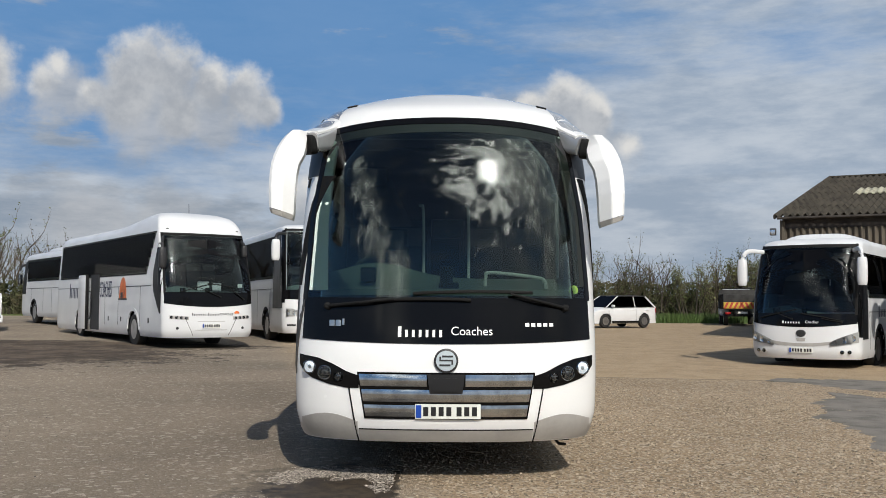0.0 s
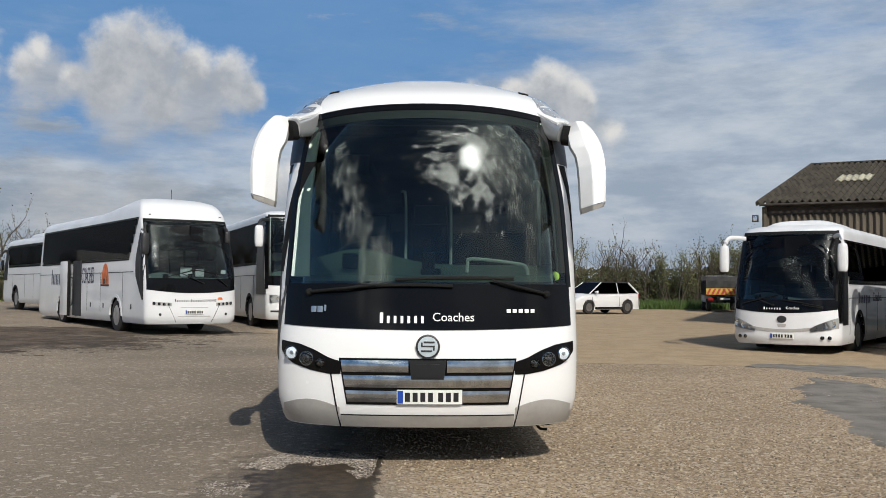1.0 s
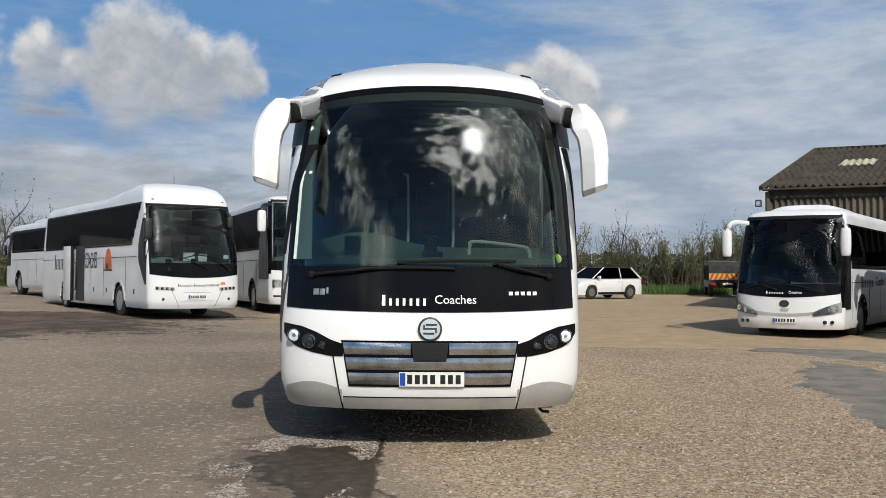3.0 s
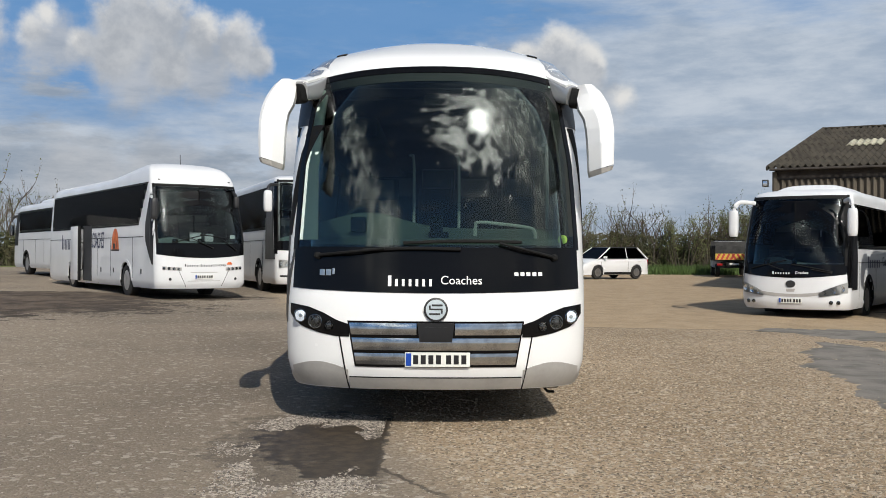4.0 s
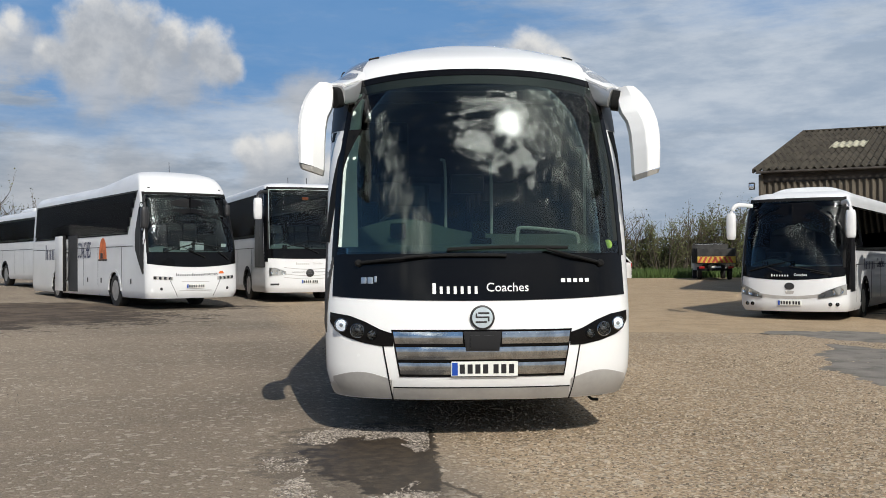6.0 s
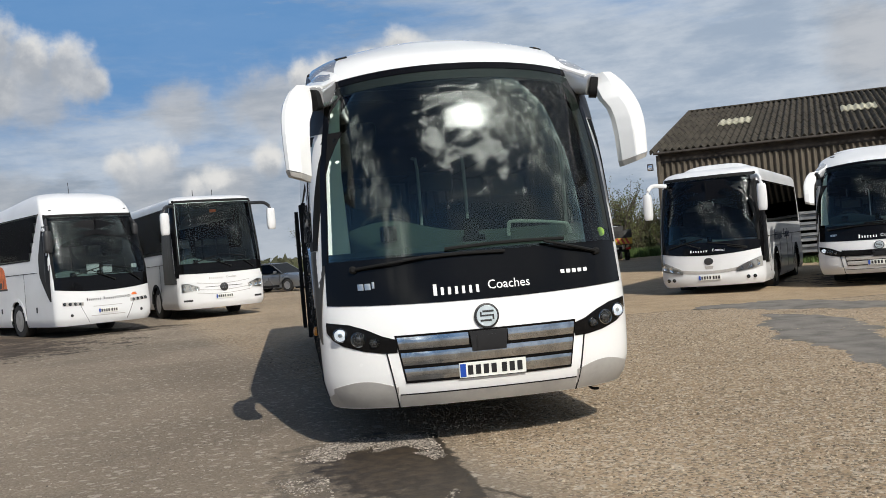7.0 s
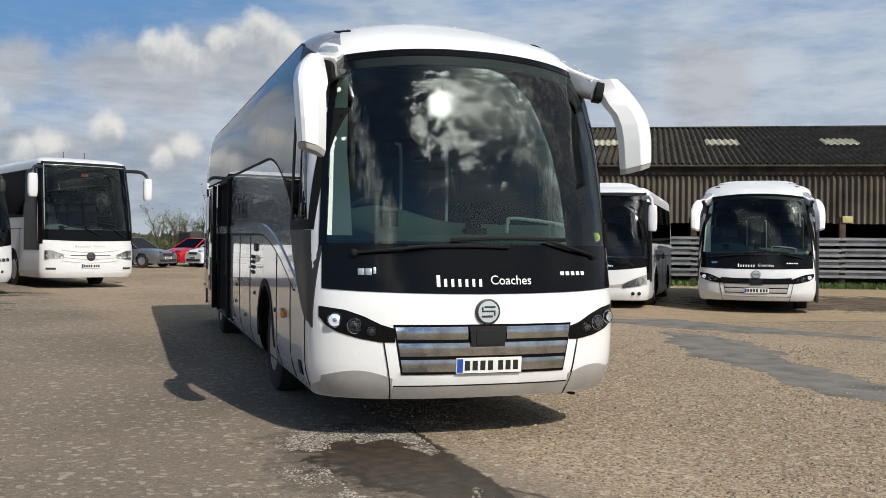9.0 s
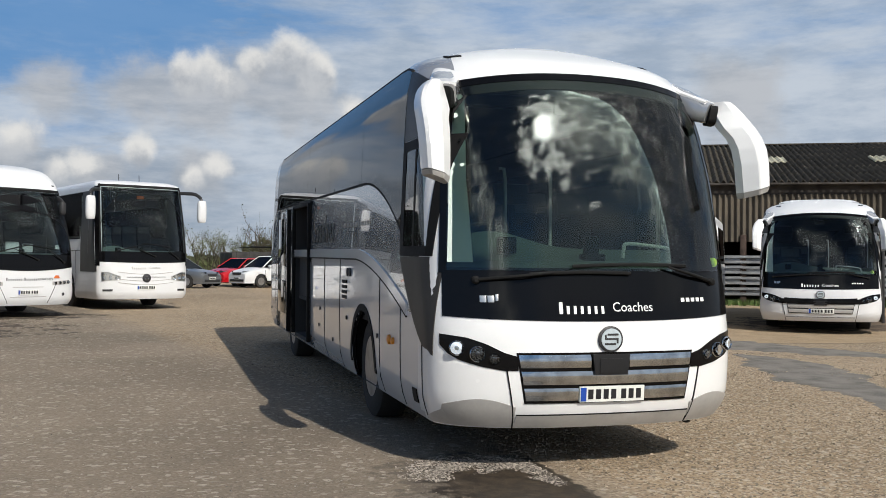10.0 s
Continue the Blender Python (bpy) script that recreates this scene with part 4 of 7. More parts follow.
        part("door_glass", join(box((-1.375, 8.62, 1.78), (0.012, 0.86, 0.72), 0.004), box((-1.375, 8.62, 0.95), (0.012, 0.86, 0.5), 0.004)), TINTED, dr)
        for y in (8.06, 9.18):
            part("door_seal", box((-1.345, y, 1.36), (0.06, 0.024, 1.82), 0.008), RUBBER, dr)
        part("door_post", join(box((-1.285, 6.41, 1.36), (0.06, 0.05, 1.86), 0.015), box((-1.27, 8.02, 1.36), (0.06, 0.06, 1.86), 0.015), box((-1.25, 7.2, 2.29), (0.06, 1.6, 0.05), 0.01)), RUBBER, co)
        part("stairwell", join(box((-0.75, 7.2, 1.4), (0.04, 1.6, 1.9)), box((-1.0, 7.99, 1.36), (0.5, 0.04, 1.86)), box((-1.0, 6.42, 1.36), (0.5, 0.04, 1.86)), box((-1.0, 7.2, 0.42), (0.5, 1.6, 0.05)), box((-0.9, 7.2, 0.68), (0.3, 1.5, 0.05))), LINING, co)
        part("stair_notice", box((-0.78, 7.1, 0.8), (0.01, 0.22, 0.3), 0.003), CLOTH, co)
    else:
        roof_unit(co, 3.4, 3.40, 1.75, 3.4, 0.12, WHITE2)
        part("cab_door", join(box((1.30, 1.05, 1.35), (0.06, 0.95, 2.1), 0.02)), PLASTIC, co, "dark passenger door, ajar")
    interior(co, h, rows=4 if main else 2, dash_z=1.63)
    # inside the windscreen: pale green and dark side strips, chrome poles, front rail, notices
    part("side_strip", h.front_patch(lambda z: -xe(z) + 0.045, lambda z: -xe(z) + 0.21 - 0.085 * (z - 1.56), 1.56, 2.86, 8, 44, 0.0045, 0.004), GREEN_STRIP, co)
    part("header_trim", h.front_patch(-0.97, 0.97, lambda x: screen_top(x) - 0.13, lambda x: screen_top(x) - 0.04, 48, 6, 0.0045, 0.004), HEADER, co)
    part("side_strip", h.front_patch(lambda z: xe(z) - 0.10, lambda z: xe(z) - 0.03, 1.60, 2.9, 8, 44, 0.0045, 0.004), HEADER, co)
    for x, y, z in ((-0.22, 1.7, 2.3), (0.22, 1.7, 2.3), (1.02, 1.15, 2.35)):
        part("grab_pole", tube([(x, y, 1.3), (x, y, z), (x - 0.04, y + 0.04, z + 0.1)], 0.0145, 8, 3), PALE, co)
    part("grab_rail", tube([(0.33, 0.46, 1.60), (0.335, 0.45, 1.675), (0.38, 0.44, 1.715), (0.76, 0.42, 1.675), (0.83, 0.42, 1.64), (0.845, 0.44, 1.57)], 0.015, 8, 5), PALE, co)
    part("window_sticker", moved(lathe([(0.04, 0), (0.04, 0.004)], 18), Matrix.Translation((1.06, h.fy(1.06, 1.57) + 0.012, 1.57)) @ Matrix.Rotation(radians(90), 4, "X")), STICKER, co)
    part("rear_view_mirror", box((0.0, 0.85, 2.82), (0.22, 0.05, 0.1), 0.02), PLASTIC, co)
    part("sun_blind_roll", box((0, 0.78, 2.93), (1.8, 0.06, 0.06), 0.02), PLASTIC, co)
    part("cab_monitor", box((0.02, 2.2, 2.20), (0.34, 0.06, 0.20), 0.03), PLASTIC, co)
    return co


def plain_coach(spec, m):
    """A touring coach of another make, by its measures."""
    L, top = spec["length"], spec["height"]
    W = spec.get("half", 1.26)
    r = spec["rake"]
    zt = spec["screen_top"]
    zb = spec["screen_low"]
    rows = [(0.30, W - 0.06, 0.08), (0.42, W - 0.01, 0.01), (0.7, W, 0.0), (1.0, W, 0.015), (zb, W, 0.06)]
    rows += [(zb + (zt - zb) * k, W - 0.07 * k ** 1.6, 0.06 + (r - 0.06) * k ** 1.3) for k in (0.25, 0.5, 0.75, 1.0)]
    e = top - zt
    rows += [(zt + e * a, (W - 0.07) * b, r + c * spec.get("dome", 1.0)) for a, b, c in ((0.25, 0.975, 0.09), (0.5, 0.93, 0.24), (0.72, 0.85, 0.48), (0.87, 0.7, 0.85), (0.96, 0.45, 1.3), (1.0, 0.1, 1.8))]
    h = Hull(rows, spec.get("D", 0.42), L, p=spec.get("p", 3.0), step=spec.get("step"))
    co = thing(spec["name"], m, spec["label"], "coach", "parked coaches")
    paint = spec.get("paint", WHITE2)
    axles = spec["axles"]
    R = 0.48
    ed = lambda z: h.w(z) * spec.get("edge", 0.93)
    wl, wt = spec["win_low"], spec["win_top"]
    ws = spec["win_start"]                     # slanted front edge of the side glass
    wy = lambda z: ws[0] + (ws[1] - ws[0]) * (z - wl) / (wt - wl)

    def sort(x, y, z):
        onside = abs(x) > h.w(z) - 0.02 and y > h.y0(z) + h.D * 0.9 and y < L - 0.25
        if not onside and y < 2 and abs(x) < ed(z) - 0.05 and zb + 0.03 < z < zt - 0.05:
            return None
        if onside:
            for a in axles:
                if (y - a) ** 2 + (z - 0.48) ** 2 < (R + 0.06) ** 2:
                    return None
            if wy(z) + 0.06 < y < L - 0.75 and wl + 0.05 < z < wt - 0.05:
                return None
        return "body"
    shell, floor = h.shell(sort, 0.09, 0.22, 32)
    part("body", shell["body"], paint, co)
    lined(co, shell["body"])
    part("underbody", floor, PLASTIC, co)
    part("windscreen", slab(lambda u, v: (lambda z: h.front((2 * u - 1) * ed(z), z))(zb - 0.02 + (zt - zb) * v), 28, 18, 0.006, 0.0), spec.get("glass", DARKSCREEN), co, "tinted windscreen")
    mz = spec["mask_low"]
    mask = lambda x: mz + spec.get("mask_curve", 0.05) * (x / W) ** 2
    part("front_panel", slab(lambda u, v: (lambda x: h.front(x, mask(x) + (zb + 0.03 - mask(x)) * v))((2 * u - 1) * ed(zb)), 26, 5, 0.007, 0.01), BLACK, co, "gloss black panel under the windscreen")
    for s in (-1, 1):
        part("screen_seal", slab(lambda u, v: (lambda z: h.front(s * (ed(z) - 0.04 + 0.045 * (u if s > 0 else 1 - u)), z))(zb + (zt - zb) * v), 2, 16, 0.009, 0.012), RUBBER, co)
    part("screen_seal", slab(lambda u, v: (lambda x: h.front(x, zt - 0.08 + 0.07 * v))((2 * u - 1) * ed(zt)), 24, 1, 0.009, 0.012), RUBBER, co)
    # side glass in panes, dark posts between
    for s in (-1, 1):
        n = spec.get("panes", 5)
        for i in range(n):
            a, b = (lambda z, i=i: wy(z) + (L - 0.7 - wy(z)) * i / n + 0.006), (lambda z, i=i: wy(z) + (L - 0.7 - wy(z)) * (i + 1) / n - 0.006)
            part("side_window", h.side_patch(s, a, b, wl, wt, 8, 5, 0.008, 0.0), DARKSIDE, co, "dark tinted side glass")
        part("window_trim", h.side_patch(s, lambda z: wy(z), lambda z: L - 0.7, wl - 0.03, wl, 20, 1, 0.010, 0.004), RUBBER, co)
        cw = spec["cab_window"]
        part("cab_window_frame", h.side_patch(s, lambda z: cw[0] + cw[4] * (z - cw[2]), lambda z: lerp_rows(spec["cab_rear"], z)[0] if "cab_rear" in spec else cw[1] + cw[5] * (z - cw[2]), cw[2], cw[3], 6, 16, 0.009, 0.01), CABSIDE, co, "black cab door glass and frame")
        part("cab_window_bar", h.side_patch(s, lambda z: (cw[0] + cw[1]) / 2, lambda z: (cw[0] + cw[1]) / 2 + 0.04, cw[2] + 0.5, cw[3] - 0.2, 1, 4, 0.013, 0.0), PLASTIC, co)
        for y in spec.get("gaps", (2.1, 4.2, 5.6, 7.0)):
            part("panel_gap", h.side_patch(s, y, y + 0.012, 0.32, wl - 0.35, 1, 5, 0.005, 0.0), RUBBER, co)
        part("belt_line", h.side_patch(s, 1.2, L - 0.4, wl - 0.36, wl - 0.345, 20, 1, 0.006, 0.0), RUBBER, co)
        for a in axles:
            wheel(co, s * (W - 0.19), a, 0.48, R, 0.3, 10, spec.get("rim"))
            part("wheel_arch", slab(lambda u, v: h.side(s, a + (R + 0.04 + 0.09 * v) * math.cos(math.pi * (u if s < 0 else 1 - u)), max(0.305, 0.48 + (R + 0.04 + 0.09 * v) * math.sin(math.pi * u))), 24, 2, 0.010, 0.03), spec.get("arch", RUBBER), co)
            part("arch_liner", slab(lambda u, v: (s * (W - 0.55 + 0.5 * v), a + (R + 0.1) * math.cos(math.pi * u), 0.4 + (R + 0.17) * math.sin(math.pi * u)), 12, 1, 0.01, 0.01), RUBBER, co)
    if spec.get("unit"):
        u = spec["unit"]
        roof_unit(co, u[0], top - u[4], u[1], u[2], u[3], paint)
    number_plate(co, h, spec["plate"])
    fy = lambda x, z: h.fy(x, z)
    wz = zb + 0.06
    if spec.get("pantograph", True):
        wiper(co, h, (0.25, zb - 0.10), (-0.35, wz + 0.10), (-0.85, wz - 0.03), (0.05, wz + 0.20))
        wiper(co, h, (0.95, zb - 0.16), (0.5, wz + 0.10), (-0.1, wz + 0.2), (0.72, wz + 0.1))
    interior(co, h, floor=1.15, sill=wl - 0.1, top=wt + 0.05, dash_z=zb + 0.02, rows=2, first=1.8)
    return co, h


def stretched(geo, kx, kz):
    return [(x * kx, y, z * kz) for x, y, z in geo[0]], geo[1]


def lamp_block(parent, h, s, x0, x1, low, high, n, material=None):
    """A moulded headlight: dark tray, clear lens, round reflectors within."""
    a, b = (x0, x1) if s > 0 else (-x1, -x0)
    lo, hi = low, high
    low, high = (lambda x: lo(abs(x))), (lambda x: hi(abs(x)))
    cl = part("headlight", h.front_patch(a, b, low, high, 14, 5, 0.004, 0.01), material or GREYLIP, parent)
    for i in range(n):
        x = s * (x0 + (x1 - x0) * (i + 0.6) / (n + 0.2))
        z = (low(abs(x)) + high(abs(x))) / 2
        y = h.fy(x, z) - 0.004
        r = max(0.03, min(0.075, (high(abs(x)) - low(abs(x))) * 0.42))
        part("reflector", moved(lathe([(r, 0), (r * 0.95, 0.014), (r * 0.6, 0.004), (r * 0.02, -0.002)], 18), Matrix.Translation((x, y, z)) @ Matrix.Rotation(radians(90), 4, "X")), LAMP, cl)
    part("lens", h.front_patch(a, b, low, high, 14, 5, 0.026, 0.0), LENS, cl)
    return cl


def ear_mirror(parent, pts, shell, arm_mat, shell_mat):
    """A hanging mirror: arm from the roof's corner, rounded shell with a glass behind."""
    a = part("mirror_arm", tube(pts, lambda t: (0.035, 0.05), 10, 5, power=2.6), arm_mat, parent)
    (x, y, z), (sx, sy, sz) = shell
    part("mirror_shell", tube([(x, y, z + sz / 2), (x, y, z + sz / 4), (x, y, z - sz / 4), (x, y, z - sz / 2)], lambda t: (sx / 2 * (0.75 + 0.25 * math.sin(math.pi * t) ** 0.5), sy / 2 * (0.7 + 0.3 * math.sin(math.pi * t) ** 0.5)), 14, 4, side=(0, -1, 0), power=2.8), shell_mat, a)
    part("mirror_glass", box((x, y + sy / 2 + 0.004, z), (sx * 0.7, 0.012, sz * 0.8), 0.004), CHROME, a)
    return a


def left_coach(m):
    co, h = plain_coach(dict(name="touring_coach", label="white touring coach with navy lettering and open side door", length=12.0, height=3.86, rake=0.62, screen_top=3.16, screen_low=1.5, mask_low=1.13,
                             mask_curve=0.10, half=1.29, axles=(2.75, 8.65), win_low=2.06, win_top=3.2, win_start=(1.60, 0.98), cab_window=(0.36, 0.86, 0.95, 2.98, -0.0, 0.17), panes=6, plate=0.62,
                             step=(1.9, 5.4, 0.26, 3.3), cab_rear=[(0.95, 0.44), (1.25, 0.72), (1.6, 1.0), (2.05, 1.04), (2.6, 0.86), (2.98, 0.72)], edge=0.96, p=3.4, D=0.32, dome=1.1, arch=WHITE2), m)
    fy = lambda x, z: h.fy(x, z)
    part("lettering", wrap_front(bars("Cxxxxxxx Cxxxxxx", 0.78, 0.075), -0.16, 0.93, fy, 0.009), INK, co, "dark company name drawn as plain bars")
    part("lettering", wrap_front(text_geo("COACHES", 0.085, 0.0015), 0.43, 0.93, fy, 0.009), INK, co)
    part("sun_sign", wrap_front(join(box((0, 0, 0), (0.15, 0.003, 0.04)), box((0, 0, 0.035), (0.1, 0.003, 0.03))), 0.74, 0.97, fy, 0.009), ORANGE, co)
    for s in (-1, 1):
        cl = part("headlight_surround", h.front_patch(0.62 if s > 0 else -1.12, 1.12 if s > 0 else -0.62, lambda x: 0.78 + 0.05 * (abs(x) - 0.6), lambda x: 0.87 + 0.07 * (abs(x) - 0.6), 12, 2, 0.004, 0.01), GREYLIP, co)
        for i in range(4):
            round_lamp(cl, h, s * (0.70 + 0.125 * i), 0.83 + 0.008 * i, 0.042)
        part("fog_lamp", moved(lathe([(0.04, 0), (0.03, 0.012), (0.005, 0.014)], 14), Matrix.Translation((s * 0.92, h.fy(0.92, 0.56) - 0.002, 0.56)) @ Matrix.Rotation(radians(90), 4, "X")), PLASTIC, co)
        part("roof_marker", box((s * 1.0, h.fy(1.0, 3.28) - 0.005, 3.27), (0.06, 0.05, 0.03), 0.008), PLASTIC, co)
        if s < 0:
            ear_mirror(co, [(-1.1, 0.78, 3.02), (-1.2, 0.60, 2.96), (-1.235, 0.48, 2.86), (-1.235, 0.46, 2.72)], ((-1.235, 0.45, 2.45), (0.22, 0.2, 0.55)), PLASTIC, PLASTIC)
        else:
            ear_mirror(co, [(1.1, 0.72, 2.98), (1.1, 0.52, 2.9), (1.1, 0.46, 2.84)], ((1.1, 0.44, 2.7), (0.15, 0.14, 0.3)), PLASTIC, PLASTIC)
        part("panel_gap", slab(lambda u, v: (lambda z: h.front(s * (0.5 + 0.2 * v) + 0.01 * (u - 0.5), z))(0.36 + 0.42 * v), 1, 6, 0.006, 0.002), RUBBER, co)
    part("plate_recess", h.front_patch(-0.45, 0.45, 0.50, 0.515, 12, 1, 0.006, 0.0), GREYLIP, co)
    part("plate_recess", h.front_patch(-0.38, 0.38, 0.735, 0.75, 12, 1, 0.006, 0.0), GREYLIP, co)

    def on_side(geo, y, z):
        return [(-h.w(z + c) - 0.007 + b, y - a, z + c) for a, b, c in geo[0]], geo[1]
    part("side_lettering", on_side(stretched(text_geo("COACHES", 0.46, 0.002), 0.62, 1.55), 5.55, 1.62), NAVY, co, "navy word on the white flank")
    part("side_lettering", on_side(bars("Cxxxxxxxx", 1.75, 0.5), 9.1, 1.62), NAVY, co, "navy company name drawn as plain bars")
    arc = [(0.36 * math.cos(math.pi * i / 16), 0.62 * math.sin(math.pi * i / 16)) for i in range(17)]
    sun_v = [(-h.w(1.7) - 0.008, 3.75 - a, 1.36 + b) for a, b in arc]
    part("sun_sign", (sun_v + [(p[0] + 0.01, p[1], p[2]) for p in sun_v], [tuple(range(17)), tuple(reversed(range(17, 34)))]), ORANGE, co, "orange half-sun sign", False)
    part("sun_sign_base", on_side(join(box((0, 0, 0), (0.8, 0.004, 0.05)), box((-0.1, 0, 0.12), (0.22, 0.004, 0.16)), box((0.12, 0, 0.3), (0.03, 0.004, 0.5))), 3.75, 1.34), INK, co)
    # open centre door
    # flat dark sheet on the closed flank, for the doorway's shade
    part("doorway_shade", join(box((-1.295, 6.72, 1.25), (0.02, 0.95, 1.75), 0.0)), LINING, co, "dark sheet standing for the shade of the open doorway")
    dr = part("centre_door", box((-1.42, 7.72, 1.25), (0.06, 0.95, 1.75), 0.02), WHITE2, co, "white plug door standing open")
    part("door_edge", box((-1.42, 7.22, 1.25), (0.09, 0.05, 1.78), 0.01), RUBBER, dr)
    part("hand_rail", tube([(-1.38, 7.15, 0.7), (-1.38, 6.95, 0.8), (-1.38, 6.9, 1.5), (-1.38, 7.15, 1.6)], 0.02, 8, 3), PLASTIC, dr)
    for x, z, w, hh in ((0.22, 1.72, 0.34, 0.26), (0.62, 1.70, 0.26, 0.22)):
        part("head_rest_cover", box((x, 1.25, z), (w, 0.06, hh), 0.03), PALE, co, "pale cover behind the windscreen")
    part("screen_notice", box((0.98, 0.42, 1.72), (0.14, 0.006, 0.10), 0.002), PLATE, co)
    for y in (1.35, 3.9, 5.2):
        part("panel_lock", box((-1.294, y, 0.75), (0.012, 0.09, 0.14), 0.005), PLASTIC, co)
    part("aerial", tube([(0.0, 1.9, 3.8), (0.0, 1.92, 4.1)], 0.008, 6), PLASTIC, co)
    return co


def star_coach(m):
    co, h = plain_coach(dict(name="white_coach", label="white touring coach with black glass cab and arched mirrors", length=12.0, height=3.66, half=1.29, rake=0.42, screen_top=3.48, screen_low=1.58, mask_low=1.30,
                             mask_curve=0.03, axles=(2.75, 8.8), win_low=2.0, win_top=3.3, win_start=(1.72, 1.62), cab_window=(0.32, 1.66, 1.05, 3.3, 0.02, 0.0), panes=6, plate=0.62,
                             edge=0.95, p=3.6, D=0.36, dome=0.8, unit=(3.6, 1.8, 3.0, 0.10, 0.06)), m)
    fy = lambda x, z: h.fy(x, z)
    part("lettering", wrap_front(bars("Cxxxxxx", 0.42, 0.07), -0.22, 1.16, fy, 0.009), GREYLIP, co, "grey company name drawn as plain bars")
    part("lettering", wrap_front(text_geo("Coaches", 0.09, 0.0015), 0.24, 1.165, fy, 0.009), GREYLIP, co)
    part("round_badge", moved(lathe([(0.12, 0), (0.12, 0.02), (0.1, 0.03), (0.01, 0.03)], 26), Matrix.Translation((0, h.fy(0, 0.88) - 0.004, 0.88)) @ Matrix.Rotation(radians(90), 4, "X")), PLASTIC, co)
    for k in range(3):
        a = 2 * math.pi * k / 3 + math.pi / 2
        part("badge_spoke", box((0.045 * math.cos(a), h.fy(0, 0.88) - 0.037, 0.88 + 0.045 * math.sin(a)), (0.03, 0.006, 0.03), 0.003), CHROME, co)
    for z in (0.99, 0.80, 0.70):
        part("grille_crease", h.front_patch(-0.78, 0.78, lambda x: z - 0.06 * math.cos(x * 2) + 0.05, lambda x: z - 0.06 * math.cos(x * 2) + 0.066, 18, 1, 0.006, 0.0), GREYLIP, co)
    part("grille_bar", h.front_patch(-0.55, 0.55, 0.90, 0.915, 14, 1, 0.008, 0.0), PLASTIC, co)
    for s in (-1, 1):
        lamp_block(co, h, s, 0.72, 1.18, lambda x: 0.80 - 0.10 * max(0, 0.95 - x) * 0 + 0.05 * (1.18 - x), lambda x: 1.04 - 0.38 * max(0, 1.02 - x), 3)
        part("fog_slot", h.front_patch(0.92 if s > 0 else -1.16, 1.16 if s > 0 else -0.92, 0.52, 0.575, 6, 1, 0.006, 0.0), PLASTIC, co)
        ear_mirror(co, [(s * 1.1, 0.62, 3.32), (s * 1.28, 0.40, 3.31), (s * 1.46, 0.16, 3.28), (s * 1.57, 0.02, 3.16), (s * 1.58, -0.04, 2.98)], ((s * 1.58, -0.05, 2.78), (0.26, 0.2, 0.62)), PLASTIC, WHITE2)
        part("corner_glass", slab(lambda u, v: (lambda z: h.front(s * h.w(z) * (0.945 + 0.054 * (u if s > 0 else 1 - u)), z))(1.22 + 2.2 * v), 8, 18, 0.010, 0.006), BLACK, co, "black glass round the cab's corner")
    for x in (-0.25, 0.35):
        part("aerial", tube([(x, 1.6, 3.6), (x, 1.62, 3.86)], 0.01, 6), PLASTIC, co)
    part("rear_view_mirror", box((0.05, 0.7, 3.15), (0.2, 0.05, 0.09), 0.02), ORANGE, co)
    return co


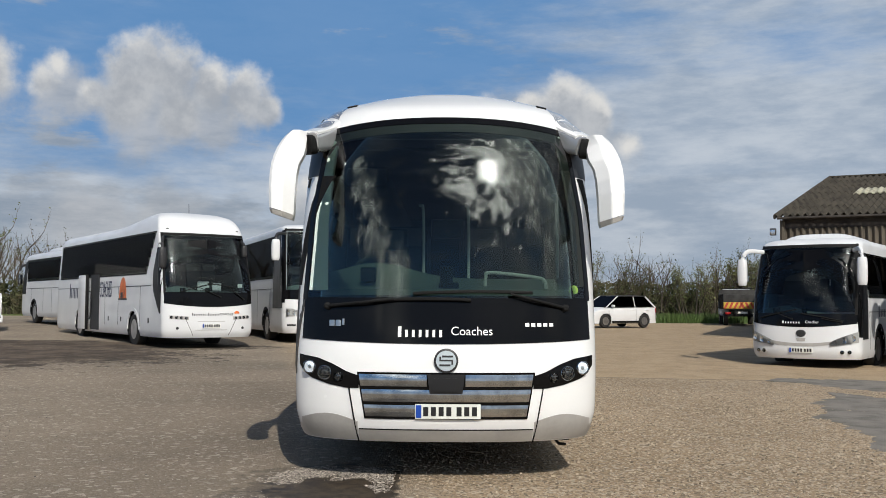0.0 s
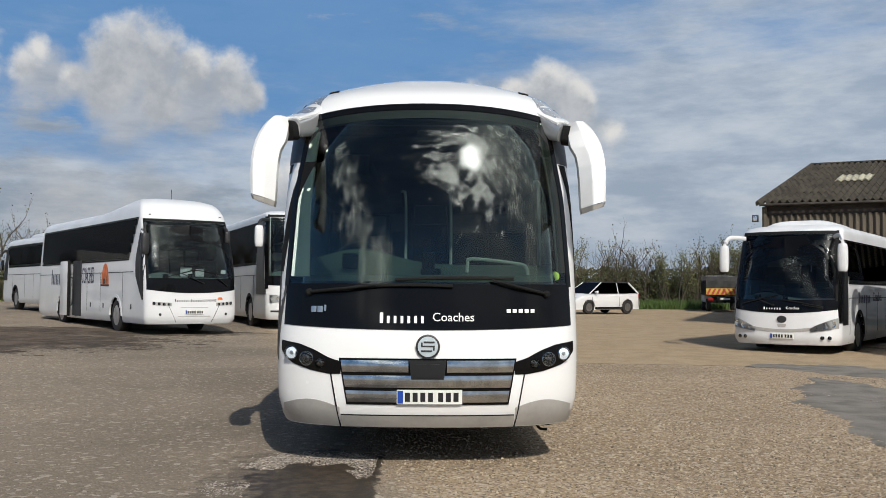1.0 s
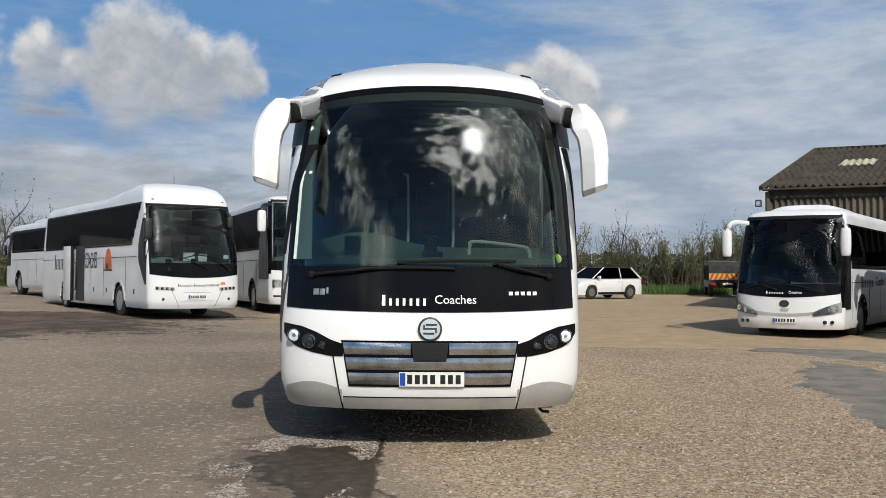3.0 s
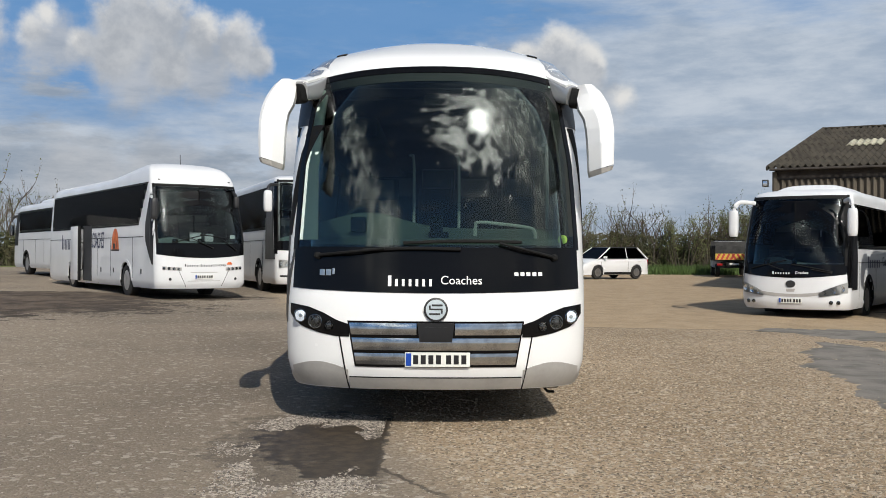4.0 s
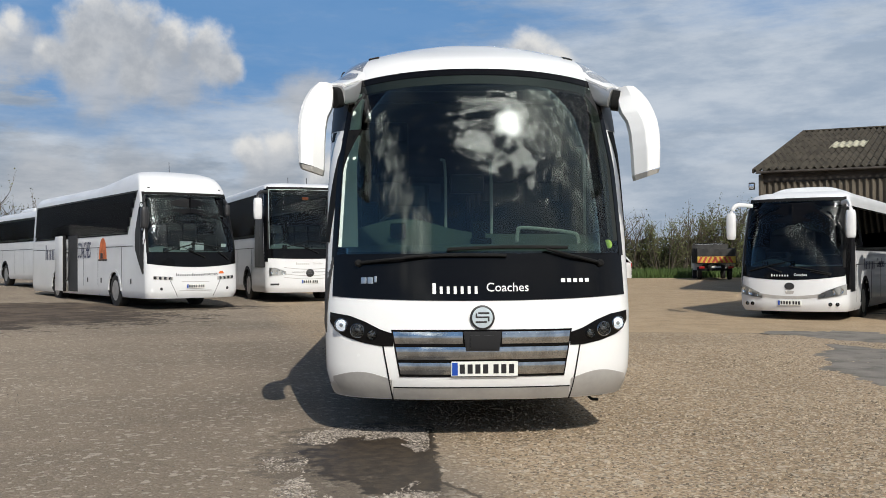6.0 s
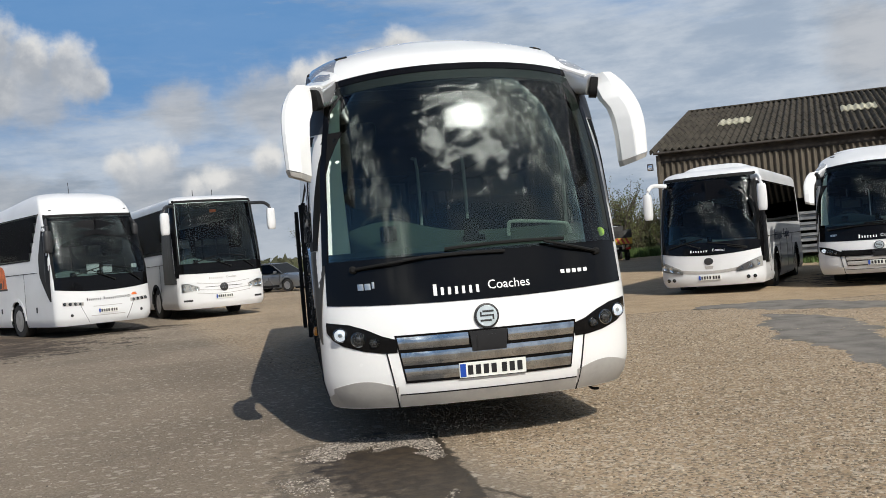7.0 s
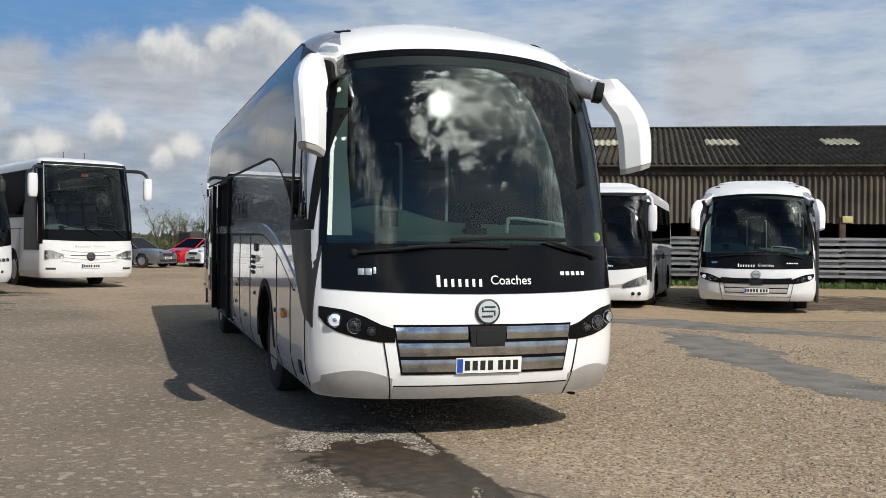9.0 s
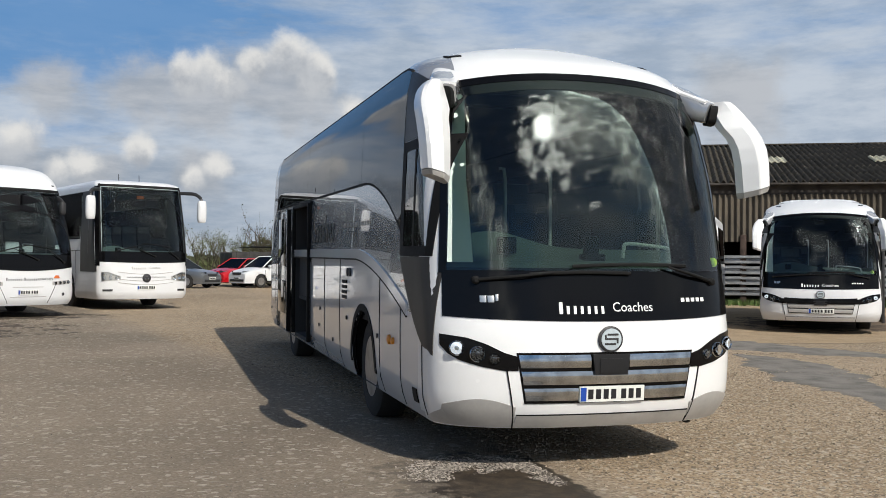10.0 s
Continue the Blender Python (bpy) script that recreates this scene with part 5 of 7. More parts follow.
def right_coach(m):
    co, h = plain_coach(dict(name="midi_coach", label="white midi coach with curved white mirrors and round lamps", length=8.45, height=3.14, rake=0.60, screen_top=2.93, screen_low=1.30, mask_low=1.02,
                             mask_curve=0.10, half=1.22, axles=(2.35, 6.6), win_low=1.72, win_top=2.72, win_start=(1.2, 1.0), cab_window=(0.50, 1.05, 0.75, 2.7, 0.0, 0.05), panes=4, plate=0.50,
                             edge=0.935, p=2.6, D=0.5, dome=0.9, unit=(2.9, 1.6, 2.8, 0.20, 0.07), pantograph=False, gaps=(1.25, 3.2, 4.6, 5.7)), m)
    fy = lambda x, z: h.fy(x, z)
    part("lettering", wrap_front(bars("Cxxxxxx", 0.42, 0.06), -0.22, 1.13, fy, 0.009), LETTER, co, "white company name drawn as plain bars")
    part("lettering", wrap_front(text_geo("Coaches", 0.085, 0.0015), 0.24, 1.135, fy, 0.009), LETTER, co)
    part("oval_badge", moved(lathe([(0.11, 0), (0.1, 0.02), (0.01, 0.025)], 26), Matrix.Translation((0, h.fy(0, 0.88) - 0.004, 0.88)) @ Matrix.Rotation(radians(90), 4, "X") @ Matrix.Diagonal((1, 0.75, 1, 1))), PLASTIC, co)
    part("badge_shield", h.front_patch(lambda z: -0.10 - 0.3 * (z - 0.76), lambda z: 0.10 + 0.3 * (z - 0.76), 0.70, 0.77, 4, 2, 0.006, 0.0), GREYLIP, co)
    part("bumper_band", h.front_patch(-0.78, 0.78, lambda x: 0.585 + 0.12 * x * x, lambda x: 0.655 + 0.12 * x * x, 20, 2, 0.008, 0.004), GREYLIP, co)
    for s in (-1, 1):
        lamp_block(co, h, s, 0.62, 1.16, lambda x: 0.60 + 0.16 * (x - 0.62), lambda x: 0.68 + 0.40 * max(0, x - 0.62) ** 0.8, 3)
        for x in (0.86, 1.0):
            round_lamp(co, h, s * x, 0.47, 0.045, name="fog_lamp")
        k = 0.0 if s > 0 else 0.07
        ear_mirror(co, [(s * 1.02, 0.72, 2.78), (s * (1.15 + k), 0.5, 2.80), (s * (1.24 + k), 0.30, 2.76), (s * (1.30 + k), 0.22, 2.6), (s * (1.30 + k), 0.2, 2.42)], ((s * (1.30 + k), 0.19, 2.28), (0.22, 0.2, 0.62)), WHITE2, WHITE2)
        part("cab_pillar", h.side_patch(s, lambda z: 0.34, lambda z: 0.55, 0.8, 2.8, 3, 8, 0.008, 0.005), BLACK, co)
    wiper(co, h, (-0.2, 1.2), (-0.5, 1.32), (-0.95, 1.22), (-0.1, 1.42))
    wiper(co, h, (0.85, 1.14), (0.45, 1.22), (0.0, 1.33), (0.9, 1.16))

    def on_side(geo, y, z):
        return [(h.w(z + c) + 0.007 - b, y + a, z + c) for a, b, c in geo[0]], geo[1]
    part("side_lettering", on_side(text_geo("Coaches", 0.34, 0.002), 4.6, 1.38), NAVY, co)
    part("side_lettering", on_side(bars("Cxxxxxx", 1.5, 0.28), 2.95, 1.38), NAVY, co, "navy company name drawn as plain bars")
    part("front_aerial", tube([(0.05, 0.9, 2.2), (0.05, 0.82, 2.75)], 0.012, 6), STEEL, co)
    return co


def far_coach(m):
    co, h = plain_coach(dict(name="older_coach", label="older white coach standing behind the others", length=10.2, height=3.2, rake=0.45, screen_top=2.95, screen_low=1.4, mask_low=1.2, axles=(2.6, 7.9), win_low=1.9,
                             win_top=2.85, win_start=(1.3, 1.1), cab_window=(0.45, 1.1, 1.3, 2.8, 0.0, 0.05), panes=5, plate=0.55, edge=0.92, unit=(4.5, 1.8, 2.2, 0.22, 0.04)), m)
    part("door_edge", h.side_patch(-1, 4.1, 5.0, 0.4, 1.85, 2, 4, 0.02, 0.0), WHITE2, co)
    for s in (-1, 1):
        ear_mirror(co, [(s * 1.1, 0.6, 2.7), (s * 1.3, 0.4, 2.6), (s * 1.36, 0.34, 2.4)], ((s * 1.36, 0.33, 2.0), (0.22, 0.18, 0.5)), PLASTIC, PLASTIC)
    return co


# ---------------------------------------------------------------- cars and lorries
def car(name, m, label, paint, L, W, H, hood, nose, tail, cabin, wheelbase, dark_roof=False, r=0.32):
    """cabin: (windscreen foot, roof front, roof rear, rear glass foot) along the car, from the front bumper."""
    co = thing(name, m, label, "car", "parked cars")
    belt = hood
    a, b, c, d = cabin
    ax = (0.86, 0.86 + wheelbase)
    top = [(0.0, nose), (0.12, nose + 0.1), (0.35, hood - 0.10), (a * 0.75, hood - 0.02), (a, hood + 0.01), (d, belt + 0.05), (L - 0.25, tail), (L - 0.05, tail - 0.15), (L, tail - 0.25)]

    def ht(y):
        return lerp_rows(top, y)[0]

    def skin(u, v):
        """u round the section from one sill over the top to the other, v along."""
        y = L * v
        t = 2 * u - 1
        w = W / 2 * (1 - 0.16 * max(0, 1 - y / 0.55) ** 2 - 0.10 * max(0, 1 - (L - y) / 0.45) ** 2)
        H0, H1 = 0.22, ht(y)
        k = abs(t)
        if k > 0.45:
            q = (k - 0.45) / 0.55
            z = H1 - 0.06 - (H1 - 0.06 - H0) * q
            x = w * (1 - 0.05 * (1 - math.sin(math.pi * min(1, 0.15 + q))))
        else:
            x = w * 0.965 * k / 0.45
            z = H1 - 0.06 * (k / 0.45) ** 4
        return (math.copysign(x, t) if k else 0, y, z)
    n, mm = 60, 110
    V = [skin(i / n, j / mm) for j in range(mm + 1) for i in range(n + 1)]
    Fc = []
    for j in range(mm):
        for i in range(n):
            q = (j * (n + 1) + i, (j + 1) * (n + 1) + i, (j + 1) * (n + 1) + i + 1, j * (n + 1) + i + 1)
            cx, cy, cz = (sum(V[k][t] for k in q) / 4 for t in range(3))
            if abs(cx) > W * 0.4 and any((cy - s) ** 2 + (cz - r) ** 2 < (r + 0.05) ** 2 for s in ax):
                continue
            Fc.append(q)
    Fc += [tuple(range(n + 1)), tuple(reversed([mm * (n + 1) + i for i in range(n + 1)]))]
    body = part("body", (V, Fc), paint, co)
    part("underside", join(box((0, L / 2, 0.3), (W * 0.86, L * 0.92, 0.18), 0.03), *[box((0, s, 0.45), (W * 0.74, 2 * r + 0.1, 0.3), 0.02) for s in ax]), RUBBER, co)

    def house(y, z):
        return W / 2 * (0.93 - 0.20 * (z - belt) / max(0.2, H - belt))
    # glasshouse: roof on pillars with panes between
    zr = H - 0.03
    P = lambda y, z, s: (s * house(y, z), y, z)
    roof = slab(lambda u, v: ((2 * u - 1) * house(b, H - 0.03), b + (c - b) * v, H - 0.05 + 0.05 * (1 - (2 * u - 1) ** 4) * (1 - 0.5 * (2 * v - 1) ** 4)), 10, 8, 0.0, 0.04)
    part("roof", roof, PLASTIC if dark_roof else paint, co)
    quad = lambda p, q, rr, t: slab(lambda u, v: (Vector(p) * (1 - u) + Vector(q) * u) * (1 - v) + (Vector(t) * (1 - u) + Vector(rr) * u) * v, 6, 5, 0.003, 0.003)
    part("windscreen", quad(P(a, belt, -1), P(a, belt, 1), P(b, zr, 1), P(b, zr, -1)), CAR_GLASS, co)
    part("rear_glass", quad(P(d, belt, 1), P(d, belt, -1), P(c, zr, -1), P(c, zr, 1)), CAR_GLASS, co)
    mid = (b + c) / 2 + 0.1
    for s in (-1, 1):
        for y0, y1, y2, y3 in ((a + 0.12, mid - 0.03, mid - 0.03, b + 0.08), (mid + 0.03, d - 0.15, c - 0.06, mid + 0.03)):
            ps = [P(y0, belt + 0.03, s), P(y1, belt + 0.03, s), P(y2, zr - 0.03, s), P(y3, zr - 0.03, s)]
            part("side_window", quad(*(ps if s > 0 else [ps[1], ps[0], ps[3], ps[2]])), CAR_GLASS, co)
        for y0, y1, wdt in ((a, b, 0.028), (mid, mid, 0.022), (d, c, 0.045)):
            part("pillar", tube([P(y0, belt - 0.01, s), P(y1, zr, s)], wdt, 6), paint, co)
        part("roof_rail", tube([P(b, zr, s), P((b + c) / 2, zr + 0.01, s), P(c, zr, s)], 0.035, 6), PLASTIC if dark_roof else paint, co)
        part("door_mirror", box((s * (W / 2 + 0.08), a + 0.35, belt + 0.07), (0.2, 0.1, 0.13), 0.03), paint, co)
        part("sill_trim", box((s * (W / 2 - 0.02), L / 2, 0.30), (0.05, wheelbase - 2 * r - 0.1, 0.1), 0.02), RUBBER, co)
        for y in (a + 0.15, mid, d - 0.05):
            part("door_gap", box((s * (W / 2 - 0.001), y, 0.62), (0.012, 0.012, 0.5)), RUBBER, co)
        for y in (mid - 0.2, mid + 0.8):
            part("door_handle", box((s * (W / 2 + 0.008), y, belt - 0.12), (0.03, 0.16, 0.03), 0.01), paint, co)
        hl = part("headlight", slab(lambda u, v: (s * (W * 0.24 + W * 0.2 * (u if s > 0 else 1 - u)), 0.07 + 0.30 * (u if s > 0 else 1 - u) ** 2, nose - 0.02 + 0.14 * v), 6, 3, 0.02, 0.02), LAMP, co)
        part("lens", slab(lambda u, v: (s * (W * 0.24 + W * 0.2 * (u if s > 0 else 1 - u)), 0.05 + 0.30 * (u if s > 0 else 1 - u) ** 2, nose - 0.02 + 0.14 * v), 6, 3, 0.022, 0.0), LENS, hl)
        part("tail_lamp", box((s * W * 0.43, L - 0.12, tail - 0.2), (0.12, 0.2, 0.28), 0.03), TAIL, co)
        for y in ax:
            wheel(co, s * (W / 2 - 0.11), y, r, r, 0.2, 5)
    part("front_grille", box((0, 0.02, nose - 0.02), (W * 0.42, 0.08, 0.12), 0.02), PLASTIC, co)
    part("lower_grille", box((0, 0.03, 0.36), (W * 0.7, 0.1, 0.12), 0.02), PLASTIC, co)
    pl = part("number_plate", box((0, -0.015, 0.47), (0.52, 0.02, 0.11), 0.004), PLATE, co)
    part("plate_bar", join(*[box((-0.18 + 0.06 * i, -0.028, 0.47), (0.035, 0.006, 0.07)) for i in range(7)]), INK, pl)
    part("rear_plate", box((0, L + 0.01, 0.65), (0.52, 0.02, 0.11), 0.004), PLATE, co)
    return co


CAR_GLASS = glass("car_glass", (0.12, 0.14, 0.14), 0.45, 0.0, 1.5)
TAIL = mat("tail_lamp_red", (0.35, 0.01, 0.01), 0.25)
CAR_GREY = mat("grey_metallic_paint", (0.17, 0.18, 0.19), 0.25, 0.5, var=0.05, coat=0.6)
CAR_DARK = mat("dark_blue_paint", (0.02, 0.025, 0.04), 0.22, 0.2, var=0.05, coat=0.6)
CAR_RED = mat("red_car_paint", (0.50, 0.012, 0.018), 0.24, var=0.05, coat=0.6)
CHEV_RED = mat("chevron_red", (0.42, 0.05, 0.03), 0.5, var=0.12)
CHEV_YEL = mat("chevron_yellow", (0.55, 0.38, 0.05), 0.5, var=0.1)
TIP_STEEL = mat("tipper_steel", (0.035, 0.034, 0.032), 0.6, 0.2, var=0.3, scale=3)


def tipper(m, label, board):
    """A flatbed tipper seen from behind (board: with a chevron tail board) or from the side."""
    t = thing("tipper_lorry", m, label, "lorry", "parked lorries")
    part("tipper_body", join(box((0, 1.9, 0.98), (2.1, 3.6, 0.08), 0.01), *[box((s * 1.03, 1.9, 1.42), (0.05, 3.6, 0.85), 0.01) for s in (-1, 1)], box((0, 3.68, 1.55), (2.1, 0.06, 1.1), 0.01), box((0, 0.12, 1.40), (2.1, 0.05, 0.75), 0.01),
                             *[box((s * 1.07, 0.4 + 0.8 * i, 1.42), (0.05, 0.07, 0.85), 0.008) for s in (-1, 1) for i in range(5)]), TIP_STEEL, t)
    part("chassis", join(*[box((s * 0.4, 2.6, 0.75), (0.12, 5.2, 0.2), 0.01) for s in (-1, 1)], box((0, 0.2, 0.6), (1.7, 0.08, 0.14), 0.01)), RUBBER, t)
    cab = part("cab", join(box((0, 4.75, 1.0), (1.95, 1.75, 0.95), 0.12), box((0, 4.65, 1.75), (1.8, 1.35, 0.75), 0.14)), WHITE2, t)
    for s in (-1, 1):
        part("cab_window", box((s * 0.905, 4.72, 1.8), (0.03, 0.8, 0.45), 0.02), CAR_GLASS, cab)
        wheel(t, s * 0.85, 1.3, 0.38, 0.38, 0.24, 6)
        wheel(t, s * 0.85, 4.8, 0.38, 0.38, 0.24, 6)
    part("cab_rear_window", box((0, 3.97, 1.85), (1.3, 0.03, 0.35), 0.02), CAR_GLASS, cab)
    part("cab_screen", box((0, 5.33, 1.8), (1.5, 0.03, 0.5), 0.02), CAR_GLASS, cab)
    part("roof_rack", join(tube([(-1.0, 3.6, 2.15), (1.0, 3.6, 2.15)], 0.03, 6), *[tube([(s * 1.0, 3.6, 1.9), (s * 1.0, 3.6, 2.15), (s * 1.0, 1.2, 2.15)], 0.03, 6) for s in (-1, 1)]) if not board else tube([(-0.9, 3.7, 2.15), (0.9, 3.7, 2.15)], 0.03, 6), RUBBER, t)
    if board:
        bd = part("tail_board", box((0, 0.04, 1.16), (2.1, 0.05, 0.36), 0.008), CHEV_YEL, t, "yellow and red chevron tail board")
        for i in range(8):
            s = 1 if i < 4 else -1
            x = -1.05 + 0.2625 * i
            q = 0.13
            ys, z0, z1 = 0.008, 0.99, 1.33
            sk = 0.17 * s
            part("chevron", ([(x, ys, z0), (x + q, ys, z0), (x + q + sk, ys, z1), (x + sk, ys, z1), (x, ys + 0.012, z0), (x + q, ys + 0.012, z0), (x + q + sk, ys + 0.012, z1), (x + sk, ys + 0.012, z1)],
                             [(0, 1, 2, 3), (7, 6, 5, 4), (0, 4, 5, 1), (1, 5, 6, 2), (2, 6, 7, 3), (3, 7, 4, 0)]), CHEV_RED, bd, "", False)
        for s in (-1, 1):
            part("tail_lamp", box((s * 0.8, 0.13, 0.72), (0.3, 0.06, 0.12), 0.01), TAIL, t)
        part("rear_plate", box((0, 0.14, 0.75), (0.52, 0.02, 0.11), 0.003), PLATE, t)
    return t


def box_lorry(m):
    t = thing("box_lorry", m, "white box lorry with a dark cab screen", "lorry", "parked lorries")
    part("load_box", box((0, 3.8, 2.0), (2.4, 4.6, 2.3), 0.04), WHITE2, t)
    cab = part("cab", join(box((0, 0.75, 1.05), (2.2, 1.5, 1.1), 0.14), box((0, 0.85, 2.0), (2.1, 1.25, 1.1), 0.18)), WHITE2, t)
    part("windscreen", box((0, 0.16, 1.85), (1.85, 0.06, 0.75), 0.02), BLACK, cab)
    part("grille", box((0, -0.02, 0.95), (1.5, 0.05, 0.4), 0.02), PLASTIC, cab)
    part("bumper", box((0, -0.02, 0.52), (2.2, 0.16, 0.3), 0.05), WHITE2, cab)
    for s in (-1, 1):
        part("headlight", box((s * 0.85, -0.08, 0.62), (0.34, 0.05, 0.16), 0.02), LAMP, cab)
        part("cab_window", box((s * 1.06, 0.8, 1.95), (0.03, 0.75, 0.6), 0.02), CAR_GLASS, cab)
        wheel(t, s * 0.95, 1.0, 0.42, 0.42, 0.26, 8)
        wheel(t, s * 0.95, 4.8, 0.42, 0.42, 0.26, 8)
    part("chassis", box((0, 3.2, 0.7), (0.9, 5.6, 0.2), 0.02), RUBBER, t)
    return t


# ---------------------------------------------------------------- ground
def ground_material():
    m = bpy.data.materials.new("gravelled_yard")
    m.use_nodes = True
    nt = m.node_tree
    N, K = nt.nodes.new, nt.links.new
    p = nt.nodes["Principled BSDF"]
    co, sep = N("ShaderNodeTexCoord"), N("ShaderNodeSeparateXYZ")
    P = co.outputs["Object"]
    K(P, sep.inputs[0])

    def noise_tex(scale, detail=4, rough=0.55):
        n = N("ShaderNodeTexNoise")
        n.inputs["Scale"].default_value, n.inputs["Detail"].default_value, n.inputs["Roughness"].default_value = scale, detail, rough
        K(P, n.inputs["Vector"])
        return n.outputs["Fac"]

    def ramp(v, lo, hi, a=0.0, b=1.0):
        r = N("ShaderNodeMapRange")
        r.interpolation_type = "SMOOTHSTEP"
        K(v, r.inputs["Value"])
        for k, x in (("From Min", lo), ("From Max", hi), ("To Min", a), ("To Max", b)):
            r.inputs[k].default_value = x
        return r.outputs[0]

    def op(kind, a, b, clamp=False):
        o = N("ShaderNodeMath")
        o.operation, o.use_clamp = kind, clamp
        for i, v in ((0, a), (1, b)):
            if isinstance(v, (int, float)):
                o.inputs[i].default_value = v
            else:
                K(v, o.inputs[i])
        return o.outputs[0]

    def mix(f, a, b):
        x = N("ShaderNodeMix")
        x.data_type = "RGBA"
        if isinstance(f, (int, float)):
            x.inputs[0].default_value = f
        else:
            K(f, x.inputs[0])
        for i, c in ((6, a), (7, b)):
            if isinstance(c, tuple):
                x.inputs[i].default_value = (*c, 1)
            else:
                K(c, x.inputs[i])
        return x.outputs[2]

    n1, n2, n3 = noise_tex(0.22, 5), noise_tex(1.7, 5, 0.62), noise_tex(9, 4)
    X, Y = sep.outputs["X"], sep.outputs["Y"]
    wx = op("ADD", X, op("MULTIPLY", op("SUBTRACT", n2, 0.5), 0.8))
    wy = op("ADD", Y, op("MULTIPLY", op("SUBTRACT", n2, 0.5), 0.5))
    # sandy chippings to the east of the line under the coach, greyer bound gravel to the west
    slant = op("ADD", wx, op("MULTIPLY", op("SUBTRACT", Y, 7.0), 0.22))
    east = ramp(slant, -0.45, 0.35)
    sand = mix(ramp(n1, 0.3, 0.7), (0.25, 0.18, 0.108), (0.35, 0.258, 0.165))
    grey = mix(ramp(n1, 0.32, 0.66), (0.168, 0.134, 0.098), (0.25, 0.20, 0.146))
    base = mix(east, grey, sand)
    # smoother worn concrete beyond the joint
    slab_m = op("MULTIPLY", ramp(op("ADD", wy, op("MULTIPLY", X, 0.06)), 18.2, 18.7), ramp(wx, 0.5, 1.6))
    base = mix(op("MULTIPLY", slab_m, 0.8), base, mix(ramp(n2, 0.35, 0.7), (0.30, 0.215, 0.125), (0.42, 0.31, 0.19)))
    # stones: pale and dark grains
    vor = N("ShaderNodeTexVoronoi")
    vor.inputs["Scale"].default_value = 52
    K(P, vor.inputs["Vector"])
    cs = N("ShaderNodeSeparateColor")
    K(vor.outputs["Color"], cs.inputs[0])
    vor2 = N("ShaderNodeTexVoronoi")
    vor2.inputs["Scale"].default_value = 23
    K(P, vor2.inputs["Vector"])
    cs2 = N("ShaderNodeSeparateColor")
    K(vor2.outputs["Color"], cs2.inputs[0])
    grit = op("SUBTRACT", 1.0, op("MULTIPLY", slab_m, 0.6))
    base = mix(op("MULTIPLY", ramp(cs.outputs[0], 0.66, 0.92), op("MULTIPLY", grit, op("ADD", op("MULTIPLY", east, 0.52), 0.20))), base, (0.50, 0.43, 0.33))
    base = mix(op("MULTIPLY", ramp(cs.outputs[1], 0.60, 0.90), op("MULTIPLY", grit, op("ADD", op("MULTIPLY", east, 0.44), 0.26))), base, (0.055, 0.044, 0.033))
    base = mix(op("MULTIPLY", ramp(cs2.outputs[0], 0.86, 0.97), op("MULTIPLY", grit, 0.4)), base, (0.56, 0.50, 0.41))
    # tyre-darkened and damp areas
    base = mix(op("MULTIPLY", ramp(n2, 0.55, 0.78), 0.22), base, (0.10, 0.082, 0.062))

    def spot(cx, cy, rx, ry, edge):
        a = op("DIVIDE", op("SUBTRACT", X, cx), rx)
        b = op("DIVIDE", op("SUBTRACT", Y, cy), ry)
        d = op("ADD", op("MULTIPLY", a, a), op("MULTIPLY", b, b))
        d = op("ADD", op("SQRT", d, 0), op("MULTIPLY", op("SUBTRACT", n2, 0.5), edge))
        d = op("ADD", d, op("MULTIPLY", op("SUBTRACT", n3, 0.5), edge * 0.8))
        return ramp(d, 1.0, 0.78)
    # the puddle lies against the raised edge of the sandy layer
    edge_x = op("ADD", op("SUBTRACT", X, op("MULTIPLY", op("MAXIMUM", op("SUBTRACT", 6.75, Y), 0.0), 0.55)), op("MULTIPLY", op("SUBTRACT", n3, 0.5), 0.16))
    west = ramp(edge_x, -0.37, -0.41)
    wet = op("MULTIPLY", op("MAXIMUM", spot(-0.76, 7.7, 0.62, 1.2, 1.3), spot(-0.66, 6.75, 0.30, 0.45, 1.6)), west)
    damp = op("MULTIPLY", spot(-0.85, 7.5, 0.85, 1.65, 1.3), west)
    # brown mud, its dark colour also deepening the shade beside the coaches
    mud_and_shade = op("MAXIMUM", spot(-11.5, 23.0, 6.2, 4.6, 1.6), op("MAXIMUM", spot(-9.5, 27.0, 5.0, 2.2, 1.2), spot(16.0, 22.8, 5.5, 3.2, 1.4)))
    base = mix(op("MULTIPLY", damp, 0.55), base, (0.075, 0.06, 0.046))
    base = mix(op("MULTIPLY", wet, 0.86), base, mix(ramp(n3, 0.4, 0.62), (0.016, 0.011, 0.007), (0.050, 0.035, 0.021)))
    base = mix(op("MULTIPLY", mud_and_shade, 0.9), base, mix(ramp(n2, 0.38, 0.62), (0.030, 0.021, 0.014), (0.10, 0.072, 0.050)))
    # the broken edge of the sandy layer beside the puddle
    crack = op("MULTIPLY", op("MULTIPLY", ramp(op("ABSOLUTE", op("ADD", edge_x, 0.39), 0), 0.035, 0.012), ramp(Y, 5.6, 6.2)), ramp(Y, 9.2, 8.6))
    base = mix(op("MULTIPLY", crack, 0.75), base, (0.035, 0.028, 0.02))
    # the joint before the concrete
    jd = op("ABSOLUTE", op("SUBTRACT", op("ADD", Y, op("ADD", op("MULTIPLY", X, 0.06), op("MULTIPLY", op("SUBTRACT", n2, 0.5), 0.25))), 18.45), 0)
    joint = op("MULTIPLY", ramp(jd, 0.05, 0.02), ramp(X, 1.0, 1.6))
